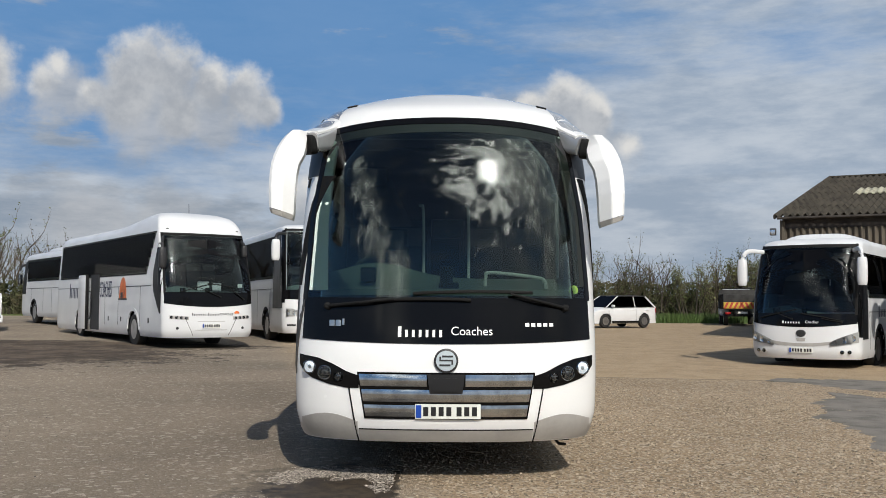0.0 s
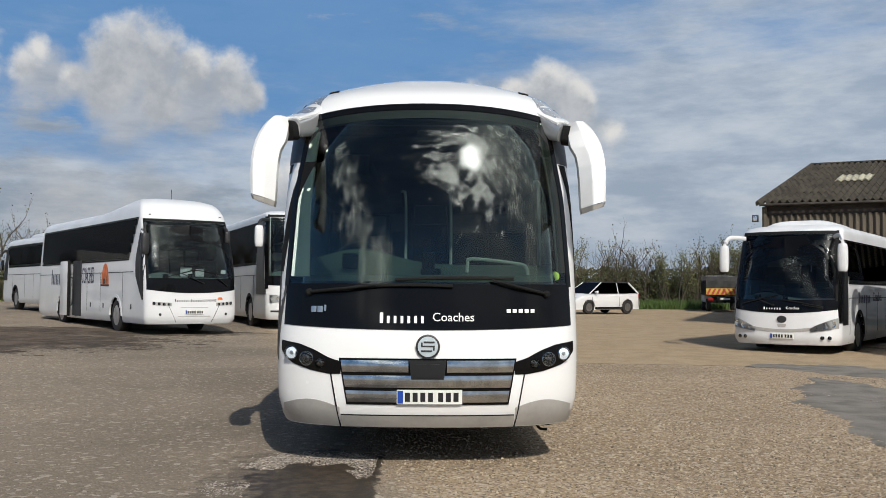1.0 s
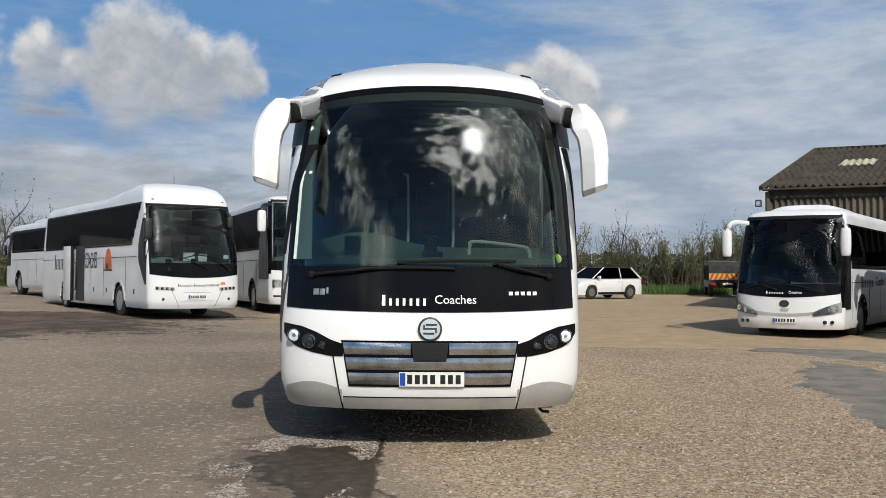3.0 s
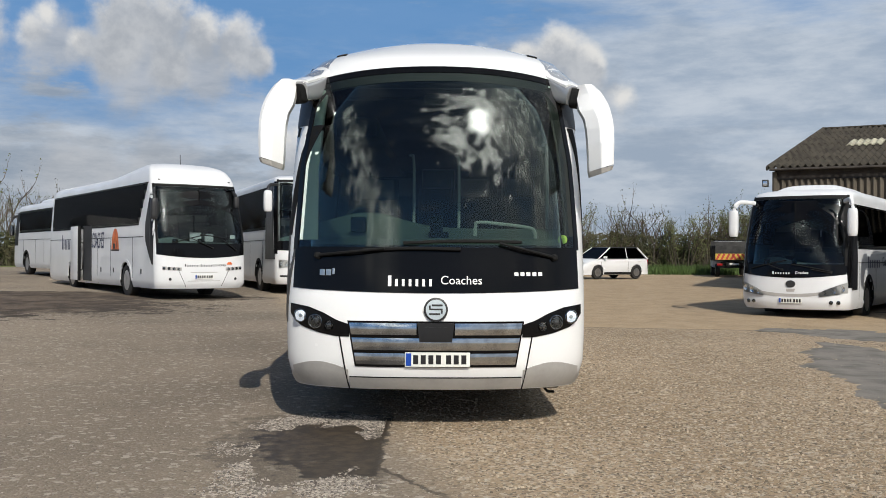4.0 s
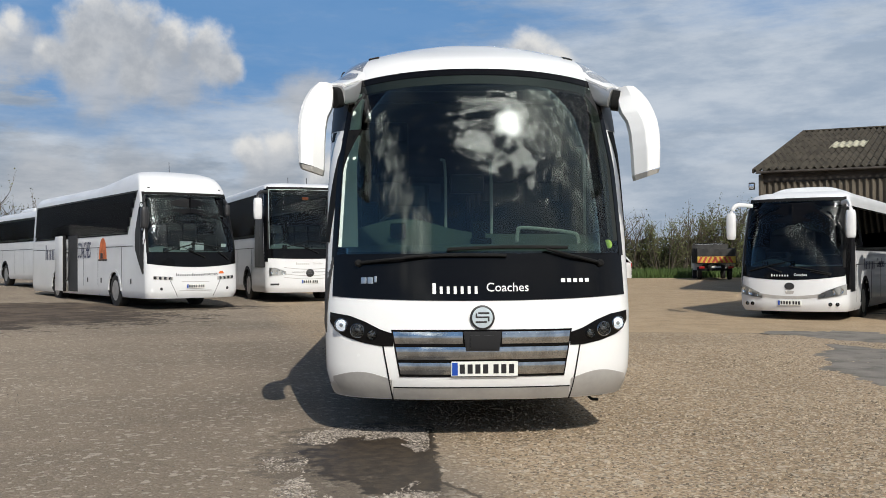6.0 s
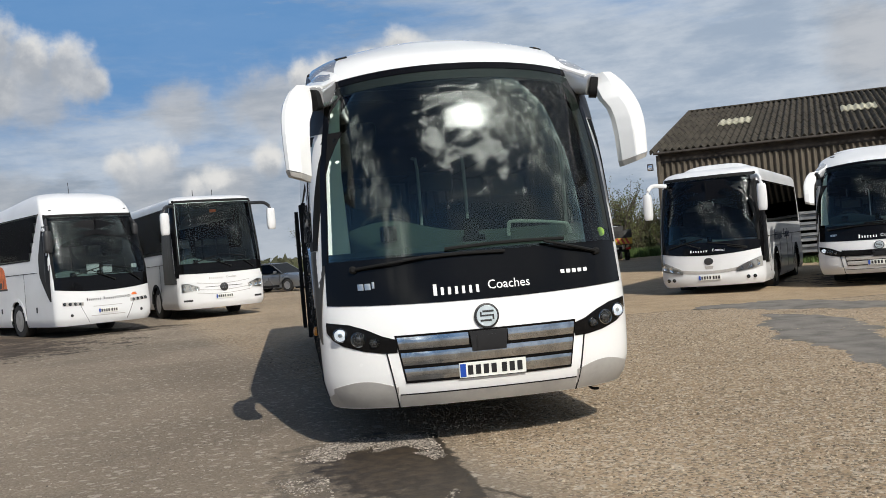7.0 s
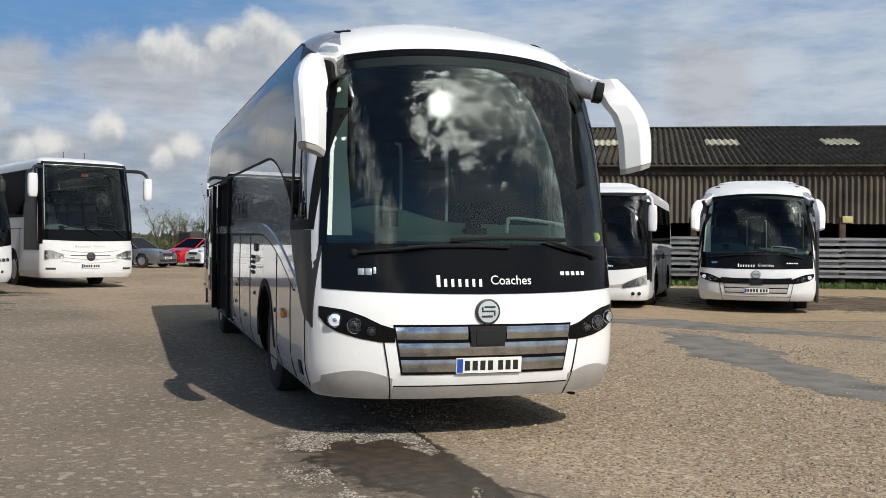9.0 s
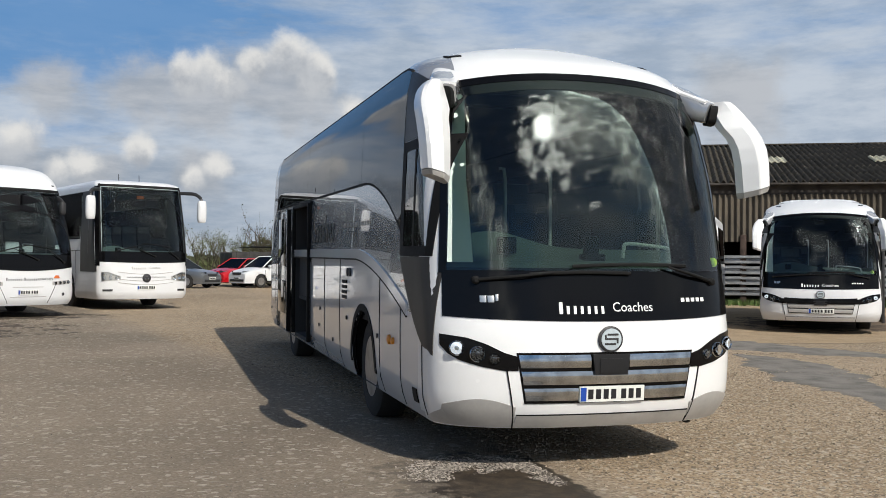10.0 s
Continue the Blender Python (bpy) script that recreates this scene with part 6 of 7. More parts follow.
    base = mix(op("MULTIPLY", joint, 0.7), base, (0.05, 0.04, 0.03))
    # field beyond the yard
    far = ramp(op("ADD", Y, op("MULTIPLY", op("SUBTRACT", n2, 0.5), 5.0)), 60.5, 62.5)
    field = mix(ramp(noise_tex(0.02, 4), 0.35, 0.65), (0.07, 0.10, 0.025), (0.14, 0.17, 0.04))
    base = mix(far, base, field)
    K(base, p.inputs["Base Color"])
    dry = op("SUBTRACT", 0.93, op("MULTIPLY", wet, 0.30), True)
    K(dry, p.inputs["Roughness"])
    p.inputs["Specular IOR Level"].default_value = 0.35
    h1 = op("MULTIPLY", vor.outputs["Distance"], op("SUBTRACT", 1.0, wet))
    hh = op("ADD", op("MULTIPLY", h1, -0.7), op("ADD", op("MULTIPLY", n3, 0.7), op("MULTIPLY", cs2.outputs[2], 0.25)))
    hh = op("MULTIPLY", hh, op("SUBTRACT", 1.0, op("MULTIPLY", wet, 0.6)))
    b = N("ShaderNodeBump")
    b.inputs["Strength"].default_value, b.inputs["Distance"].default_value = 0.75, 0.016
    K(hh, b.inputs["Height"])
    K(b.outputs[0], p.inputs["Normal"])
    return m


def axis(fine0, fine1, step, far0, far1):
    a = [fine0 + step * i for i in range(int((fine1 - fine0) / step) + 1)]
    d, x = step, a[-1]
    while x < far1:
        d *= 1.3
        x += d
        a.append(min(x, far1))
    d, x = step, a[0]
    while x > far0:
        d *= 1.3
        x -= d
        a.insert(0, max(x, far0))
    return a


def build_ground():
    xs, ys = axis(-24, 30, 0.75, -1500, 1500), axis(-8, 64, 0.75, -1200, 2500)
    V = [(x, y, ground_z(x, y) + 0.012 * noise.noise(Vector((x * 0.5, y * 0.5, 0))) * (abs(x) < 24 and -6 < y < 60) * (1 if abs(x) > 3 or y > 24 or y < 4 else 0.2)) for y in ys for x in xs]
    n = len(xs)
    Fc = [(j * n + i, j * n + i + 1, (j + 1) * n + i + 1, (j + 1) * n + i) for j in range(len(ys) - 1) for i in range(n - 1)]
    ob = new("ground", mesh_of("ground", V, Fc, ground_material()))
    return tagged(ob, "sandy gravel and worn tarmac coach yard with fields beyond", "ground", kind="structure")


ground = build_ground()
TARMAC = mat("grey_tarmac", (0.19, 0.172, 0.148), 0.9, var=0.22, scale=2.4, bump=0.9, bscale=70, tint=(0.085, 0.078, 0.068))


def tarmac_band(line, seed):
    """A ragged strip of old grey tarmac showing through the gravel. line: (x, y, half width) along it."""
    n, cols = 110, 14
    V = []
    for j in range(n + 1):
        t = (len(line) - 1) * j / n
        i = min(int(t), len(line) - 2)
        f = t - i
        f = f * f * (3 - 2 * f)
        x, y, w = (line[i][k] + (line[i + 1][k] - line[i][k]) * f for k in range(3))
        d = Vector((line[i + 1][0] - line[i][0], line[i + 1][1] - line[i][1], 0)).normalized()
        for c in range(cols + 1):
            s = 2 * c / cols - 1
            q = Vector((x, y, 0))
            wob = 1 + 0.55 * noise.noise(Vector((t * 2.2, seed, 3 if s > 0 else 9))) + 0.35 * noise.noise(Vector((t * 9, seed, 5 if s > 0 else 2)))
            q += Vector((-d.y, d.x, 0)) * s * w * wob
            dip = 0.010 * noise.noise(Vector((q.x * 3.5, q.y * 3.5, seed))) + 0.006 * noise.noise(Vector((q.x * 11, q.y * 11, seed)))
            up = -0.012 if abs(s) > 0.99 else 0.012 + dip
            V.append((q.x, q.y, ground_z(q.x, q.y) + up + 0.012 * noise.noise(Vector((q.x * 0.5, q.y * 0.5, 0)))))
    w = cols + 1
    Fc = [(j * w + i, (j + 1) * w + i, (j + 1) * w + i + 1, j * w + i + 1) for j in range(n) for i in range(cols)]
    me = mesh_of("tarmac_patch", V, Fc, TARMAC)
    if me.polygons[200].normal.z < 0:
        me.flip_normals()
    return tagged(new("tarmac_patch", me), "ragged grey strip of old tarmac in the gravel yard", "pavement", kind="structure")


tarmac_band([(5.9, 17.9, 0.12), (6.5, 18.2, 0.5), (7.3, 17.9, 0.95), (8.0, 16.6, 0.75), (9.0, 15.3, 0.35), (10.5, 13.2, 0.4), (12.5, 11.0, 0.5)], 1)
tarmac_band([(6.3, 16.0, 0.1), (6.4, 15.2, 0.42), (6.0, 13.9, 0.75), (5.4, 12.5, 0.62), (5.2, 11.2, 0.5), (4.95, 10.0, 0.6), (5.0, 8.6, 0.7), (5.4, 6.5, 0.8)], 4)


STONE = mat("pale_chippings", (0.44, 0.39, 0.32), 0.85, var=0.2, scale=20, bump=0.3)
FLAKE = mat("loose_tarmac_flakes", (0.25, 0.225, 0.19), 0.8, var=0.25, scale=9, bump=0.4)


def scatter(name, label, n, place, size, material, flat=0.4, seed=3):
    rnd = random.Random(seed)
    V, Fc = [], []
    count = 0
    while count < n:
        q = place(rnd)
        if q is None:
            continue
        count += 1
        x, y = q
        s = size[0] + (size[1] - size[0]) * rnd.random() ** 2.5
        z = ground_z(x, y)
        o = len(V)
        k = 5
        a0 = rnd.random() * 6.28
        rr = [s * (0.7 + 0.6 * rnd.random()) for _ in range(k)]
        hgt = s * flat * (0.6 + 0.8 * rnd.random())
        for i in range(k):
            a = a0 + 6.283 * i / k
            V.append((x + rr[i] * math.cos(a), y + rr[i] * math.sin(a), z - 0.004))
        for i in range(k):
            a = a0 + 6.283 * i / k
            V.append((x + 0.72 * rr[i] * math.cos(a), y + 0.72 * rr[i] * math.sin(a), z + hgt * (0.8 + 0.4 * rnd.random())))
        Fc += [(o + i, o + (i + 1) % k, o + k + (i + 1) % k, o + k + i) for i in range(k)] + [tuple(o + k + i for i in range(k))]
    return tagged(new(name, mesh_of(name, V, Fc, material, False)), label, "gravel", kind="stuff")


def stone_colours(m, dark, pale):
    """Each stone its own tone."""
    nt = m.node_tree
    g, r = nt.nodes.new("ShaderNodeNewGeometry"), nt.nodes.new("ShaderNodeMix")
    r.data_type = "RGBA"
    r.inputs[6].default_value, r.inputs[7].default_value = (*dark, 1), (*pale, 1)
    nt.links.new(g.outputs["Random Per Island"], r.inputs[0])
    nt.links.new(r.outputs[2], nt.nodes["Principled BSDF"].inputs["Base Color"])
    return m


def is_wet(x, y):
    return ((x + 0.80) / 0.60) ** 2 + ((y - 7.3) / 1.5) ** 2 < 1


def east_of(x, y):
    return x + 0.22 * (y - 7.0)


def sandy_yard(r):
    y = 3.2 + 13 * r.random() ** 1.5
    x = -2.0 + 9.5 * r.random()
    return (x, y) if east_of(x, y) > -0.1 + 0.5 * r.random() ** 2 else None


def west_yard(r):
    y = 3.2 + 14 * r.random() ** 1.5
    x = -7.5 + 8 * r.random()
    return (x, y) if east_of(x, y) < 0.1 and not is_wet(x, y) else None


def flake_ring(r):
    a, k = r.random() * 6.283, 0.62 + 0.45 * r.random() + 0.15 * r.random() ** 3
    x, y = -0.90 + 0.66 * k * math.cos(a), 7.25 + 1.5 * k * math.sin(a)
    if x > -0.42 + 0.55 * max(0, 6.75 - y) or noise.noise(Vector((x * 1.7, y * 1.7, 4))) + 0.5 * noise.noise(Vector((x * 5, y * 5, 4))) < -0.25 + 0.5 * r.random():
        return None
    return (x, y)


stone_colours(STONE, (0.09, 0.068, 0.045), (0.50, 0.41, 0.30))
stone_colours(FLAKE, (0.07, 0.058, 0.048), (0.45, 0.395, 0.33))
scatter("sandy_chippings", "sandy chippings lying over the yard", 42000, sandy_yard, (0.004, 0.014), STONE, 0.7)
scatter("loose_gravel", "small pale stones lying loose on the yard", 5000, west_yard, (0.003, 0.010), FLAKE, 0.6, 8)
scatter("tarmac_flakes", "loose grey flakes of broken tarmac round the puddle", 9500, flake_ring, (0.004, 0.014), FLAKE, 0.35, 5)


# ---------------------------------------------------------------- barn
CLAD = mat("weathered_fibre_cement", (0.105, 0.088, 0.066), 0.9, var=0.25, scale=0.7, bump=0.4, bscale=25, tint=(0.035, 0.030, 0.022))
ROOF = mat("lichened_roof_sheet", (0.062, 0.054, 0.042), 1.0, var=0.3, scale=1.6, bump=0.5, bscale=9, tint=(0.020, 0.018, 0.015))
ROOF.node_tree.nodes["Principled BSDF"].inputs["Specular IOR Level"].default_value = 0.15
ROOFLIGHT = mat("grimy_roof_light", (0.42, 0.40, 0.29), 0.6, var=0.25, scale=3)
TIMBER = mat("dark_timber", (0.05, 0.042, 0.035), 0.85, var=0.3, scale=2, bump=0.4)
GALV = mat("galvanised_rail", (0.33, 0.34, 0.35), 0.42, 0.7, var=0.2, scale=2.5)
RUST = mat("rusty_post", (0.07, 0.045, 0.035), 0.8, 0.2, var=0.3, scale=4)
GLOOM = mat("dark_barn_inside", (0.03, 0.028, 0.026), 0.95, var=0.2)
SIGN_YEL = mat("faded_yellow_sign", (0.55, 0.48, 0.20), 0.6, var=0.15)

BARN = dict(x=12.6, y=36.05, turn=-26.0, length=44.0, eave=4.68, ridge=7.6, half=13.0, clad_low=2.42, clad_top=4.18)


def build_barn():
    B = BARN
    m = pose(B["x"], B["y"], 0.12, 0, 0, B["turn"])
    barn = thing("barn", m, "long open-sided barn clad in weathered corrugated sheets", "barn")
    Lb, step, amp = B["length"], 0.22, 0.055
    per = 8
    # cladding: each bay of corrugated sheet is a panel
    bay = 2.2
    for k in range(int(Lb / bay)):
        cols = int(bay / step * per)
        V = []
        off = 0.012 * (k % 2)
        for j, z in enumerate((B["clad_low"] + 0.03 * math.sin(k * 2.3), 3.4, B["clad_top"])):
            for i in range(cols + 1):
                x = k * bay + bay * i / cols
                V.append((x, -0.05 - off - amp * math.cos(2 * math.pi * x / step), z))
        o = len(V)
        V += [(x, y + 0.012, z) for x, y, z in V]
        w = cols + 1
        Fc = [(j * w + i, j * w + i + 1, (j + 1) * w + i + 1, (j + 1) * w + i) for j in range(2) for i in range(cols)]
        Fc += [tuple(q + o for q in reversed(f)) for f in Fc]
        Fc += [(i + 1, i, i + o, i + 1 + o) for i in range(cols)]
        part("cladding_sheet", (V, Fc), CLAD, barn)
    # roof slope in lapped courses of corrugated sheets
    def slope(x, t, up=0.0):
        return (x + 0.95 * t, -0.35 + (B["half"] + 0.35) * t, B["eave"] - 0.08 + (B["ridge"] - B["eave"] + 0.08) * t + up)
    courses = 6
    per_r = 6
    rs = 0.26
    nn = int((Lb + 0.6) / rs * per_r)
    for c in range(courses):
        V = []
        for t, lift in ((c / courses - (0.008 if c else 0), 0.03), ((c + 0.5) / courses, 0.017), ((c + 1) / courses, 0.004)):
            for i in range(nn + 1):
                x = -0.3 + (Lb + 0.6) * i / nn
                V.append(slope(x, t, lift + 0.07 * math.cos(2 * math.pi * x / rs) + 0.01 * noise.noise(Vector((x * 0.4, c, 0)))))
        o = len(V)
        V += [(x, y, z - 0.03) for x, y, z in V]
        w = nn + 1
        Fc = [(j * w + i, j * w + i + 1, (j + 1) * w + i + 1, (j + 1) * w + i) for j in range(2) for i in range(nn)]
        Fc += [tuple(q + o for q in reversed(f)) for f in Fc] + [(i + 1, i, i + o, i + 1 + o) for i in range(nn)]
        part("roof_course", (V, Fc), ROOF, barn)
    # the far slope, plain, and the ridge
    part("rear_slope", ([(0.65, B["half"], B["ridge"]), (Lb + 0.3, B["half"], B["ridge"]), (Lb + 0.3, 2 * B["half"] + 0.3, B["eave"]), (-0.3, 2 * B["half"] + 0.3, B["eave"]),
                         (0.65, B["half"], B["ridge"] - 0.05), (Lb + 0.3, B["half"], B["ridge"] - 0.05), (Lb + 0.3, 2 * B["half"] + 0.3, B["eave"] - 0.05), (-0.3, 2 * B["half"] + 0.3, B["eave"] - 0.05)],
                        [(0, 1, 2, 3), (7, 6, 5, 4), (0, 4, 5, 1), (1, 5, 6, 2), (2, 6, 7, 3), (3, 7, 4, 0)]), ROOF, barn)
    part("ridge_cap", tube([(0.65, B["half"], B["ridge"] + 0.02), (Lb + 0.3, B["half"], B["ridge"] + 0.02)], (0.16, 0.06), 8), ROOF, barn)
    part("barge_board", tube([slope(-0.3, 0), slope(-0.3, 1)], (0.04, 0.1), 6), TIMBER, barn)
    part("eaves_beam", box((Lb / 2, 0.02, B["clad_top"] + 0.22), (Lb, 0.12, 0.5), 0.01), TIMBER, barn)
    part("gutter", tube([(-0.2, -0.38, B["eave"] - 0.14), (Lb + 0.2, -0.38, B["eave"] - 0.16)], (0.06, 0.05), 8), TIMBER, barn)
    for k in range(9):
        x = 1.70 + 4.95 * k
        t0, t1 = 0.42, 0.55
        V, cols = [], 36
        for t in (t0, t1):
            for i in range(cols + 1):
                xx = x + 1.38 * i / cols
                V.append(slope(xx, t, 0.10 + 0.035 * math.cos(2 * math.pi * xx / rs)))
        o = len(V)
        V += [(a, b, c - 0.04) for a, b, c in V]
        w = cols + 1
        Fc = [(i, i + 1, w + i + 1, w + i) for i in range(cols)]
        Fc += [tuple(q + o for q in reversed(f)) for f in Fc] + [(i + 1, i, i + o, i + 1 + o) for i in range(cols)] + [(w + i, w + i + 1, w + i + 1 + o, w + i + o) for i in range(cols)]
        part("roof_light", (V, Fc), ROOFLIGHT, barn)
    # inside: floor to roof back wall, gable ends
    # near-black wall colour holds the gloom of the barn's inside
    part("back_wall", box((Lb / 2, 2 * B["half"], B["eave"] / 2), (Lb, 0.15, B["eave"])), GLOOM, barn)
    for x in (0.0, Lb):
        y0, y1, yr = -0.02, 2 * B["half"], B["half"]
        g = [(x - 0.06, y0, -0.3), (x - 0.06, y1, -0.3), (x - 0.06, y1, B["eave"] - 0.12), (x + 0.89, yr, B["ridge"] - 0.12), (x - 0.06, y0, B["eave"] - 0.12)]
        V = g + [(a + 0.12, b, c) for a, b, c in g]
        part("gable_wall", (V, [(4, 3, 2, 1, 0), (5, 6, 7, 8, 9)] + [(i, (i + 1) % 5, (i + 1) % 5 + 5, i + 5) for i in range(5)]), CLAD, barn)
    part("corner_strip", tube([(-0.05, -0.1, 0.1), (-0.05, -0.1, B["eave"] - 0.2)], (0.09, 0.09), 6), CLAD, barn)
    # posts and the stack of crash-barrier rails between them
    for k in range(9):
        part("post", box((0.54 + 5.4 * k, -0.06, 1.2), (0.22, 0.2, 2.9), 0.015), RUST, barn)
    prof = [(-0.16, 0.05), (-0.14, -0.07), (-0.06, -0.07), (-0.025, 0.05), (0.025, 0.05), (0.06, -0.07), (0.14, -0.07), (0.16, 0.05)]
    for k in range(8):
        a, b = 0.59 + 5.4 * k - 0.1, 5.89 + 5.4 * k
        for r in range(4):
            z = 0.52 + 0.40 * r
            dr = 0.02 * math.sin(k * 3 + r)
            V = [(x, -0.18 + 0.012 * (k % 2) + q, z + p + dr * (x == b)) for x in (a, b) for p, q in prof]
            o = len(V)
            V += [(x, y + 0.008, zz) for x, y, zz in V]
            w = len(prof)
            Fc = [(i, w + i, w + i + 1, i + 1) for i in range(w - 1)]
            Fc += [tuple(q + o for q in reversed(f)) for f in Fc] + [(w - 1, 2 * w - 1, 2 * w - 1 + o, w - 1 + o), (0, o, w + o, w)]
            part("barrier_rail", (V, Fc), GALV, barn)
    part("yellow_sign", box((11.5, -0.2, 2.56), (0.36, 0.03, 0.24), 0.005), SIGN_YEL, barn)
    fl = part("flood_light", box((-0.35, -0.3, 4.05), (0.22, 0.2, 0.26), 0.03), PLASTIC, barn)
    part("lamp_glass", box((-0.35, -0.41, 4.03), (0.16, 0.02, 0.18), 0.005), LAMP, fl)
    return barn


build_barn()

# ---------------------------------------------------------------- plants
BARK = mat("grey_brown_bark", (0.085, 0.068, 0.05), 0.9, var=0.25, scale=4, bump=0.5)
TWIG = mat("bare_twigs", (0.12, 0.09, 0.062), 0.9, var=0.2, scale=3)
LEAF = mat("young_leaves", (0.10, 0.115, 0.03), 0.7, var=0.3, scale=2, tint=(0.05, 0.055, 0.02))
LEAF2 = mat("hedge_leaves", (0.062, 0.07, 0.024), 0.75, var=0.3, scale=1.5, tint=(0.07, 0.05, 0.028))
GRASS = mat("grass_blades", (0.06, 0.105, 0.018), 0.7, var=0.3, scale=0.6, tint=(0.034, 0.058, 0.014))
FARTREES = mat("far_trees", (0.055, 0.055, 0.028), 0.9, var=0.3, scale=0.05, tint=(0.035, 0.04, 0.022))
OLIVE = mat("far_field_hedge", (0.075, 0.09, 0.03), 0.9, var=0.3, scale=0.08, tint=(0.05, 0.055, 0.02))


def leaf_quads(rnd, places, size):
    V, Fc = [], []
    for p in places:
        a = Vector((rnd.uniform(-1, 1), rnd.uniform(-1, 1), rnd.uniform(-1, 1))).normalized()
        b = a.orthogonal().normalized()
        s = size * rnd.uniform(0.6, 1.4)
        o = len(V)
        V += [p - a * s * 0.5, p + b * s * 0.32, p + a * s * 0.6, p - b * s * 0.32]
        Fc.append((o, o + 1, o + 2, o + 3))
    return V, Fc


def shrub(name, label, height, spread, seed, leaves, m, stems=7, category="tree"):
    """A many-stemmed thorn bush: tapered limbs that fork twice, bare twigs and scattered young leaves."""
    rnd = random.Random(seed)
    t = thing(name, m, label, category, "hedgerow trees")
    limbs, twigs, tips = [], [], []

    def grow(p, d, length, r, depth):
        pts = [p]
        q, v = Vector(p), Vector(d)
        for i in range(4):
            v = (v + Vector((rnd.uniform(-1, 1), rnd.uniform(-1, 1), rnd.uniform(-0.2, 0.7))) * 0.16).normalized()
            q = q + v * length / 4
            pts.append(q.copy())
        (limbs if depth < 2 else twigs).append(tube(pts, lambda k: (r * (1 - 0.7 * k),) * 2, 5 if depth < 2 else 3))
        tips.extend(pts[1:] if depth else pts[3:])
        if depth < 3:
            for i in range(4 if depth == 0 else 3):
                k = 1 + int(rnd.random() * 3.99)
                side = Vector((rnd.uniform(-1, 1), rnd.uniform(-1, 1), rnd.uniform(0.0, 1.0))).normalized()
                grow(pts[k], (v * 0.75 + side * 0.75).normalized(), length * rnd.uniform(0.42, 0.62), r * 0.48, depth + 1)
    for i in range(stems):
        a = 2 * math.pi * i / stems + rnd.random()
        d = Vector((math.cos(a) * 0.28, math.sin(a) * 0.28, 1)).normalized()
        grow(Vector((math.cos(a) * spread * 0.25 * rnd.random(), math.sin(a) * spread * 0.25 * rnd.random(), -0.1)), d, height * rnd.uniform(0.5, 0.72), 0.05 + 0.008 * height, 0)
    part("trunk", join(*limbs), BARK, t)
    tagged(part("branchwork", join(*twigs), TWIG, t), kind="stuff")
    pl = []
    for _ in range(leaves):
        p = rnd.choice(tips)
        pl.append(Vector(p) + Vector((rnd.gauss(0, 0.16), rnd.gauss(0, 0.16), rnd.gauss(0, 0.14))))
    part("crown", leaf_quads(rnd, pl, 0.12), LEAF, t, "sparse young leaves", False)
    return t


bush_a = shrub("hedgerow_tree", "bare-twigged hawthorn with sparse young leaves", 4.6, 2.4, 11, 1500, on_ground(9.0, 66.0))
bush_b = shrub("hedgerow_tree", "thin bare hedgerow sapling in early leaf", 5.2, 1.6, 23, 380, on_ground(13.0, 67.5), 6)
bush_c = shrub("hedgerow_tree", "bushy hawthorn coming into leaf", 4.2, 2.8, 37, 2400, on_ground(21.0, 66.5), 8)
rnd = random.Random(8)
for i in range(22):
    x = 4.0 + i * 1.55 + rnd.uniform(-0.5, 0.5)
    src = (bush_b, bush_a, bush_b, bush_c, bush_b)[i % 5]
    k = rnd.uniform(0.72, 1.12) * (0.75 if x < 14 else 0.95)
    copy_thing(src, on_ground(x, 66.5 + rnd.uniform(-0.8, 1.2), rnd.uniform(0, 360)) @ Matrix.Scale(k, 4))
for x, y, k in ((0.4, 80, 0.85), (2.0, 82, 0.8), (4.5, 80, 0.7)):
    copy_thing(bush_a, on_ground(x, y, x * 77) @ Matrix.Scale(k, 4))
for x, y, k in ((-34, 66, 1.15), (-30.5, 64, 1.25), (-27, 68, 1.1), (-37, 70, 1.2), (-24.2, 66, 0.95), (-40, 62, 1.0), (-21.5, 70, 0.8), (-32, 72, 1.3)):
    copy_thing(bush_b, on_ground(x, y, x * 31) @ Matrix.Scale(k, 4))


def hedge(name, label, x0, x1, y, depth, h0, h1, n, material, size, seed):
    """A dense low hedge of small leaves on short twigs."""
    r = random.Random(seed)
    pl, st = [], []
    for _ in range(n):
        x = r.uniform(x0, x1)
        top = h0 + (h1 - h0) * (0.5 + 0.5 * noise.noise(Vector((x * 0.7, seed, 0)))) + 0.3 * noise.noise(Vector((x * 2.5, seed, 3)))
        z = top * r.random() ** 0.7
        yy = y + depth * r.uniform(-0.5, 0.5) * (1 - 0.4 * z / top)
        pl.append(Vector((x, yy, ground_z(x, yy) + z)))
    V, Fc = leaf_quads(r, pl, size)
    for k in range(int((x1 - x0) * 24)):
        x = r.uniform(x0, x1)
        yy = y + depth * r.uniform(-0.4, 0.4)
        z = ground_z(x, yy)
        g = tube([(x, yy, z - 0.05), (x + r.uniform(-0.2, 0.2), yy, z + h0 * 0.6), (x + r.uniform(-0.4, 0.4), yy, z + h1 * r.uniform(0.75, 1.1 + 0.4 * r.random() ** 2))], lambda t: (0.020 - 0.015 * t,) * 2, 3)
        o = len(V)
        V += g[0]
        Fc += [tuple(i + o for i in f) for f in g[1]]
    return tagged(new(name, mesh_of(name, V, Fc, material, False)), label, "hedge", kind="stuff")


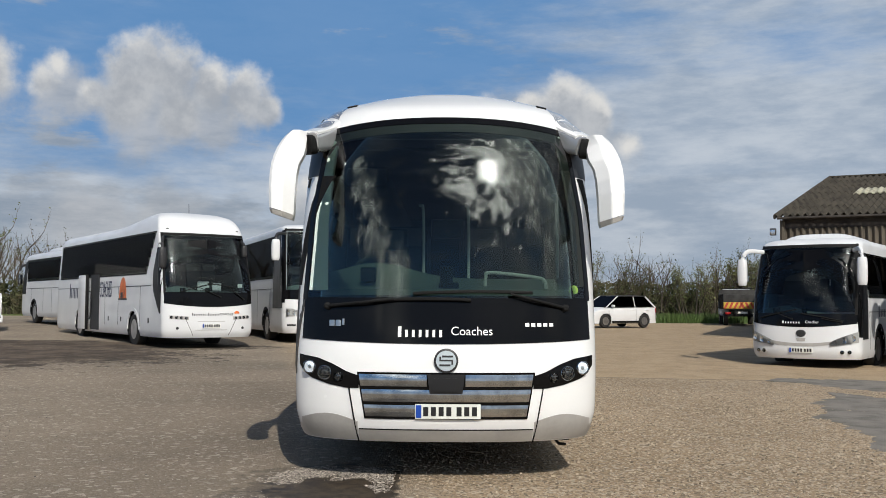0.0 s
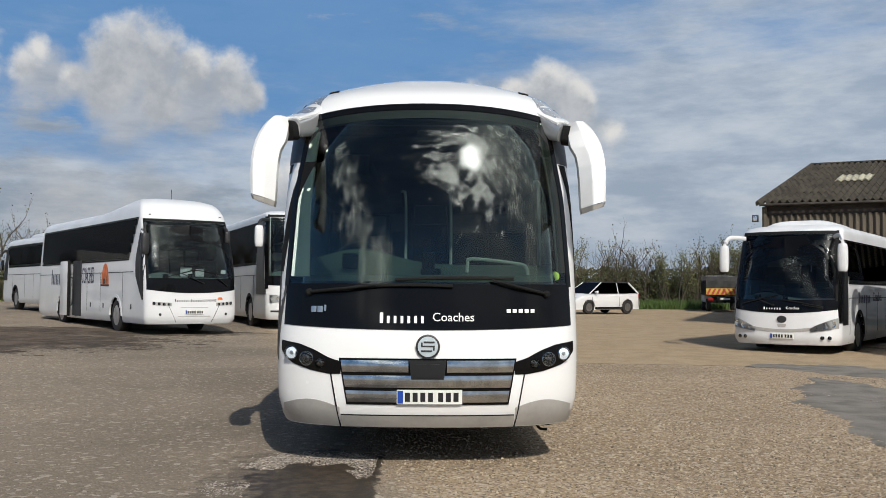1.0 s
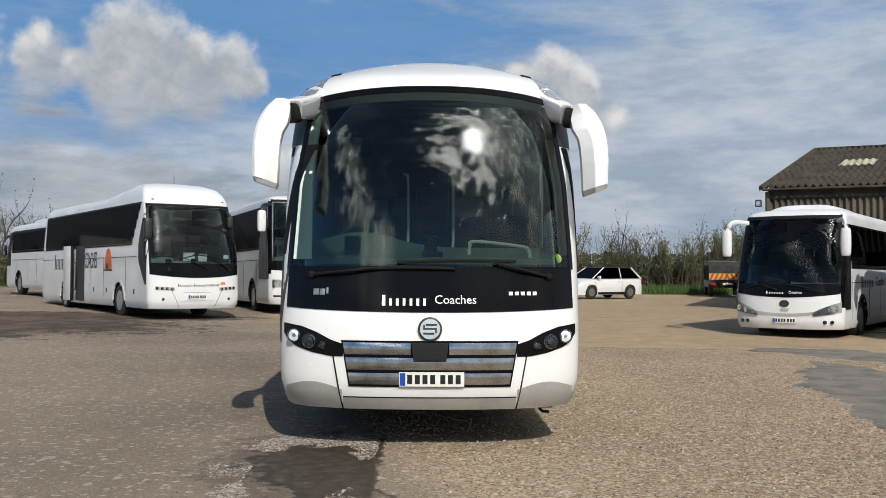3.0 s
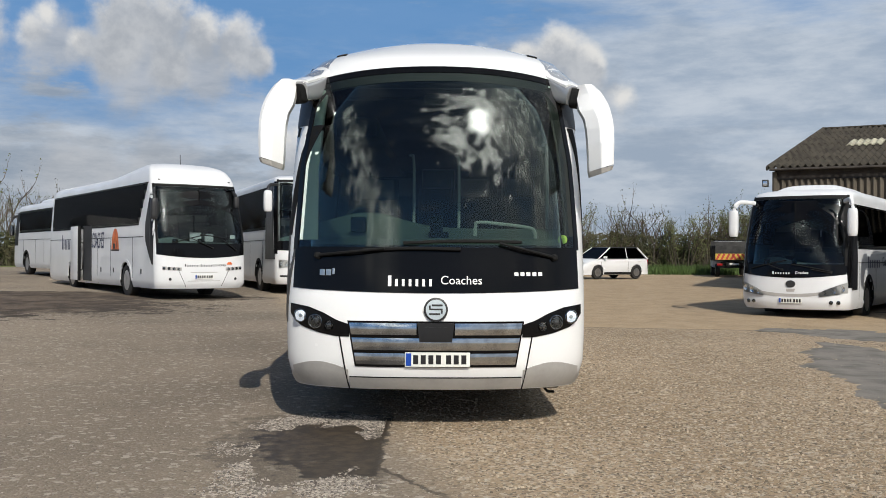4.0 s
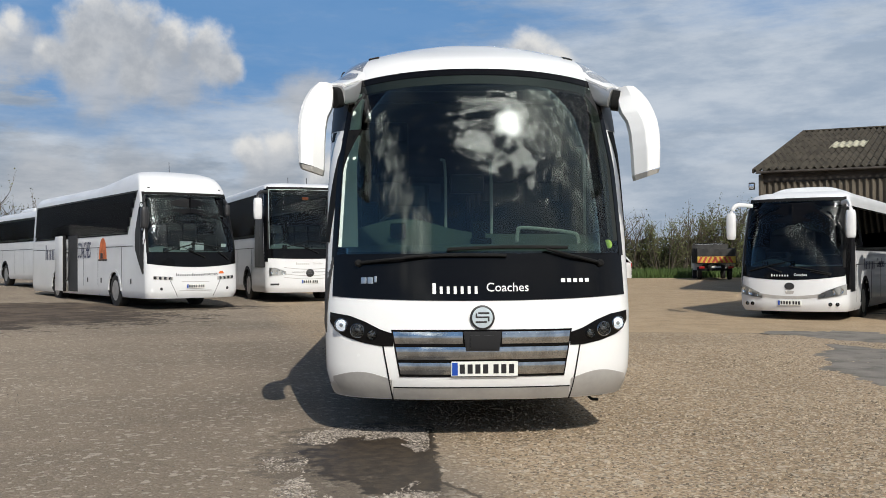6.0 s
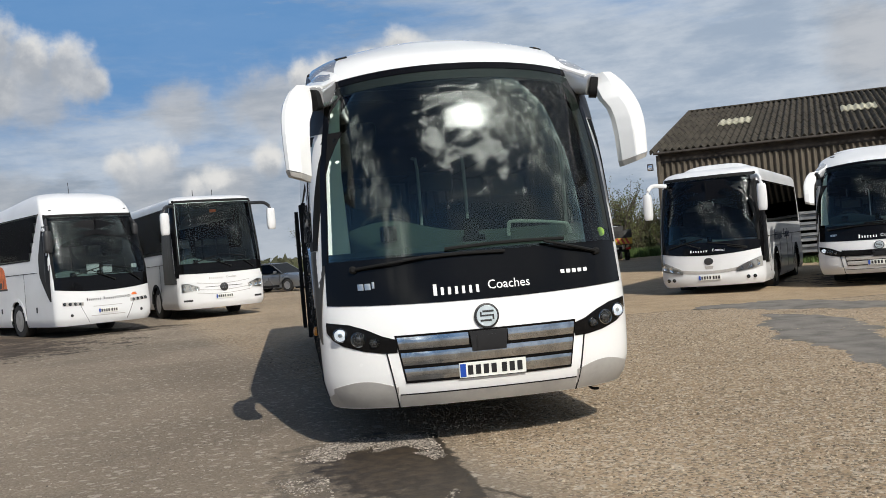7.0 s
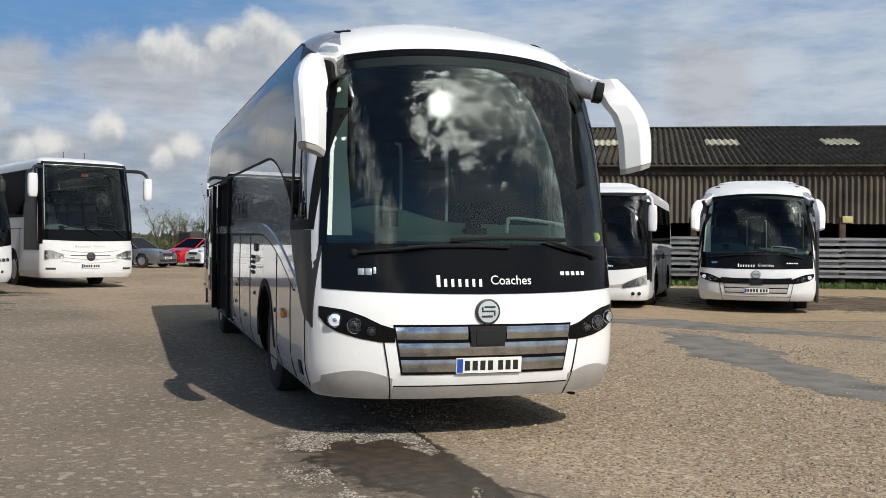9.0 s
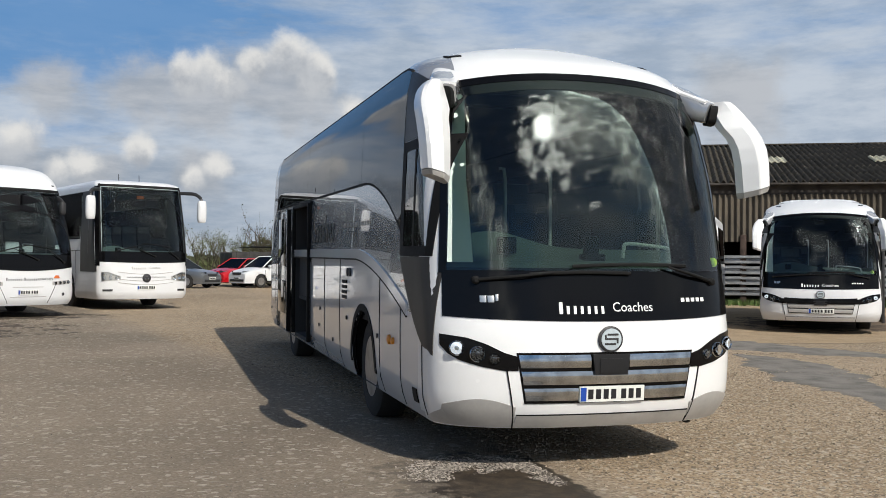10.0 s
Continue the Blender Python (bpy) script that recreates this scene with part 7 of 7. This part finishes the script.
hedge("hedge", "brown-green hedge along the edge of the yard", 2, 40, 67.0, 2.4, 2.0, 3.3, 34000, LEAF2, 0.17, 4)
hedge("hedge", "brown-green hedge behind the parked coaches", -46, -17, 67.0, 2.4, 1.6, 2.8, 11000, LEAF2, 0.2, 6)
hedge("field_hedge", "low green hedge at the edge of the field", -30, 26, 96.0, 2.6, 1.3, 2.0, 14000, OLIVE, 0.3, 9)


def blades(name, label, n, place, h, seed):
    r = random.Random(seed)
    V, Fc = [], []
    for _ in range(n):
        x, y = place(r)
        z = ground_z(x, y) - 0.02
        a = r.random() * 6.283
        k = h * r.uniform(0.4, 1.2)
        w = 0.02 + 0.02 * r.random()
        lean = Vector((r.uniform(-0.4, 0.4), r.uniform(-0.4, 0.4), 0)) * k
        o = len(V)
        V += [(x - w * math.cos(a), y - w * math.sin(a), z), (x + w * math.cos(a), y + w * math.sin(a), z), (x + lean.x, y + lean.y, z + k)]
        Fc.append((o, o + 1, o + 2))
    return tagged(new(name, mesh_of(name, V, Fc, GRASS, False)), label, "grass", kind="stuff")


def verge(r):
    y = 61.0 + 5.2 * r.random()
    return (3 + 36 * r.random(), y)


BD = (math.cos(radians(BARN["turn"])), math.sin(radians(BARN["turn"])))


def fence_foot(r):
    t, k = 44 * r.random(), -0.2 - 1.8 * r.random() ** 2
    return (BARN["x"] + BD[0] * t + BD[1] * -k, BARN["y"] + BD[1] * t + BD[0] * k)


blades("grass_verge", "long green grass on the verge before the hedge", 26000, verge, 0.6, 12)
blades("fence_grass", "short grass and weeds along the barrier rails", 12000, fence_foot, 0.22, 13)


def tree_line(name, label, y, x0, x1, h, seed, material):
    """Far woods: a broken wall of small lumps with an uneven top."""
    r = random.Random(seed)
    pl = []
    for _ in range(9000):
        x = r.uniform(x0, x1)
        top = h * (0.55 + 0.45 * noise.noise(Vector((x * 0.02, seed, 0))) + 0.25 * noise.noise(Vector((x * 0.11, seed, 5))))
        pl.append(Vector((x, y + r.uniform(-6, 6), ground_z(x, y) + max(0.5, top) * r.random() ** 0.75)))
    V, Fc = leaf_quads(r, pl, h * 0.28)
    return tagged(new(name, mesh_of(name, V, Fc, material, False)), label, "trees", kind="stuff")


tree_line("far_woods", "distant brown-green line of trees", 235, -190, 210, 7.5, 2, FARTREES)
tree_line("far_woods", "olive belt of trees beyond the field", 160, -110, 40, 5.6, 7, FARTREES)

# ---------------------------------------------------------------- the vehicles in their places
sc_coach("main_coach", pose(0, 8, 0, 0.65), "large white coach with silver flank and swan-neck mirrors", True)
sc_coach("small_coach", on_ground(10.98, 19.9, -36.0, -0.02) @ Matrix.Scale(1.025, 4), "smaller white coach parked before the barrier rails", False)
left_coach(on_ground(-6.13, 25.95, 34.6) @ Matrix.Scale(0.975, 4))
star_coach(on_ground(-3.53, 29.6, 21.5))
right_coach(on_ground(7.86, 21.65, -35.0, -0.10) @ Matrix.Scale(0.97, 4))
far_coach(on_ground(-18.9, 46.8, 216.0))
box_lorry(on_ground(-16.1, 33.6, 40.0) @ Matrix.Scale(0.85, 4))
car("white_car", on_ground(6.9, 49.0, -58), "white crossover car with a dark glass roof", WHITE2, 4.37, 1.84, 1.62, 1.02, 0.70, 1.08, (0.92, 1.85, 3.72, 4.28), 2.61, True, 0.34)
car("estate_car", on_ground(-0.72, 49.5, 52), "grey metallic estate car", CAR_GREY, 4.6, 1.76, 1.45, 0.93, 0.66, 1.0, (1.15, 1.95, 3.9, 4.45), 2.6)
car("dark_car", on_ground(-1.3, 54.0, 48), "dark blue estate car behind the grey one", CAR_DARK, 4.5, 1.78, 1.48, 0.95, 0.68, 1.02, (1.1, 1.9, 3.8, 4.35), 2.6)
car("red_car", on_ground(-0.5, 52.5, -50), "red hatchback parked beside a grey estate", CAR_RED, 3.9, 1.7, 1.46, 0.95, 0.68, 1.0, (0.95, 1.75, 3.1, 3.7), 2.5)
car("white_hatchback", on_ground(0.5, 50.5, -62), "white hatchback with dark wheels", WHITE2, 4.15, 1.77, 1.57, 1.0, 0.72, 1.08, (0.95, 1.7, 3.2, 3.95), 2.53)
car("white_four_by_four", on_ground(-3.3, 58.0, 60), "white four-wheel-drive car behind the estates", WHITE2, 4.3, 1.8, 1.85, 1.12, 0.85, 1.2, (1.0, 1.45, 4.0, 4.25), 2.6, False, 0.36)
tipper(on_ground(16.9, 55.0, -12), "black steel tipper lorry with a chevron tail board", True)
tipper(on_ground(0.5, 60.0, -75), "black tipper lorry with a white cab", False)
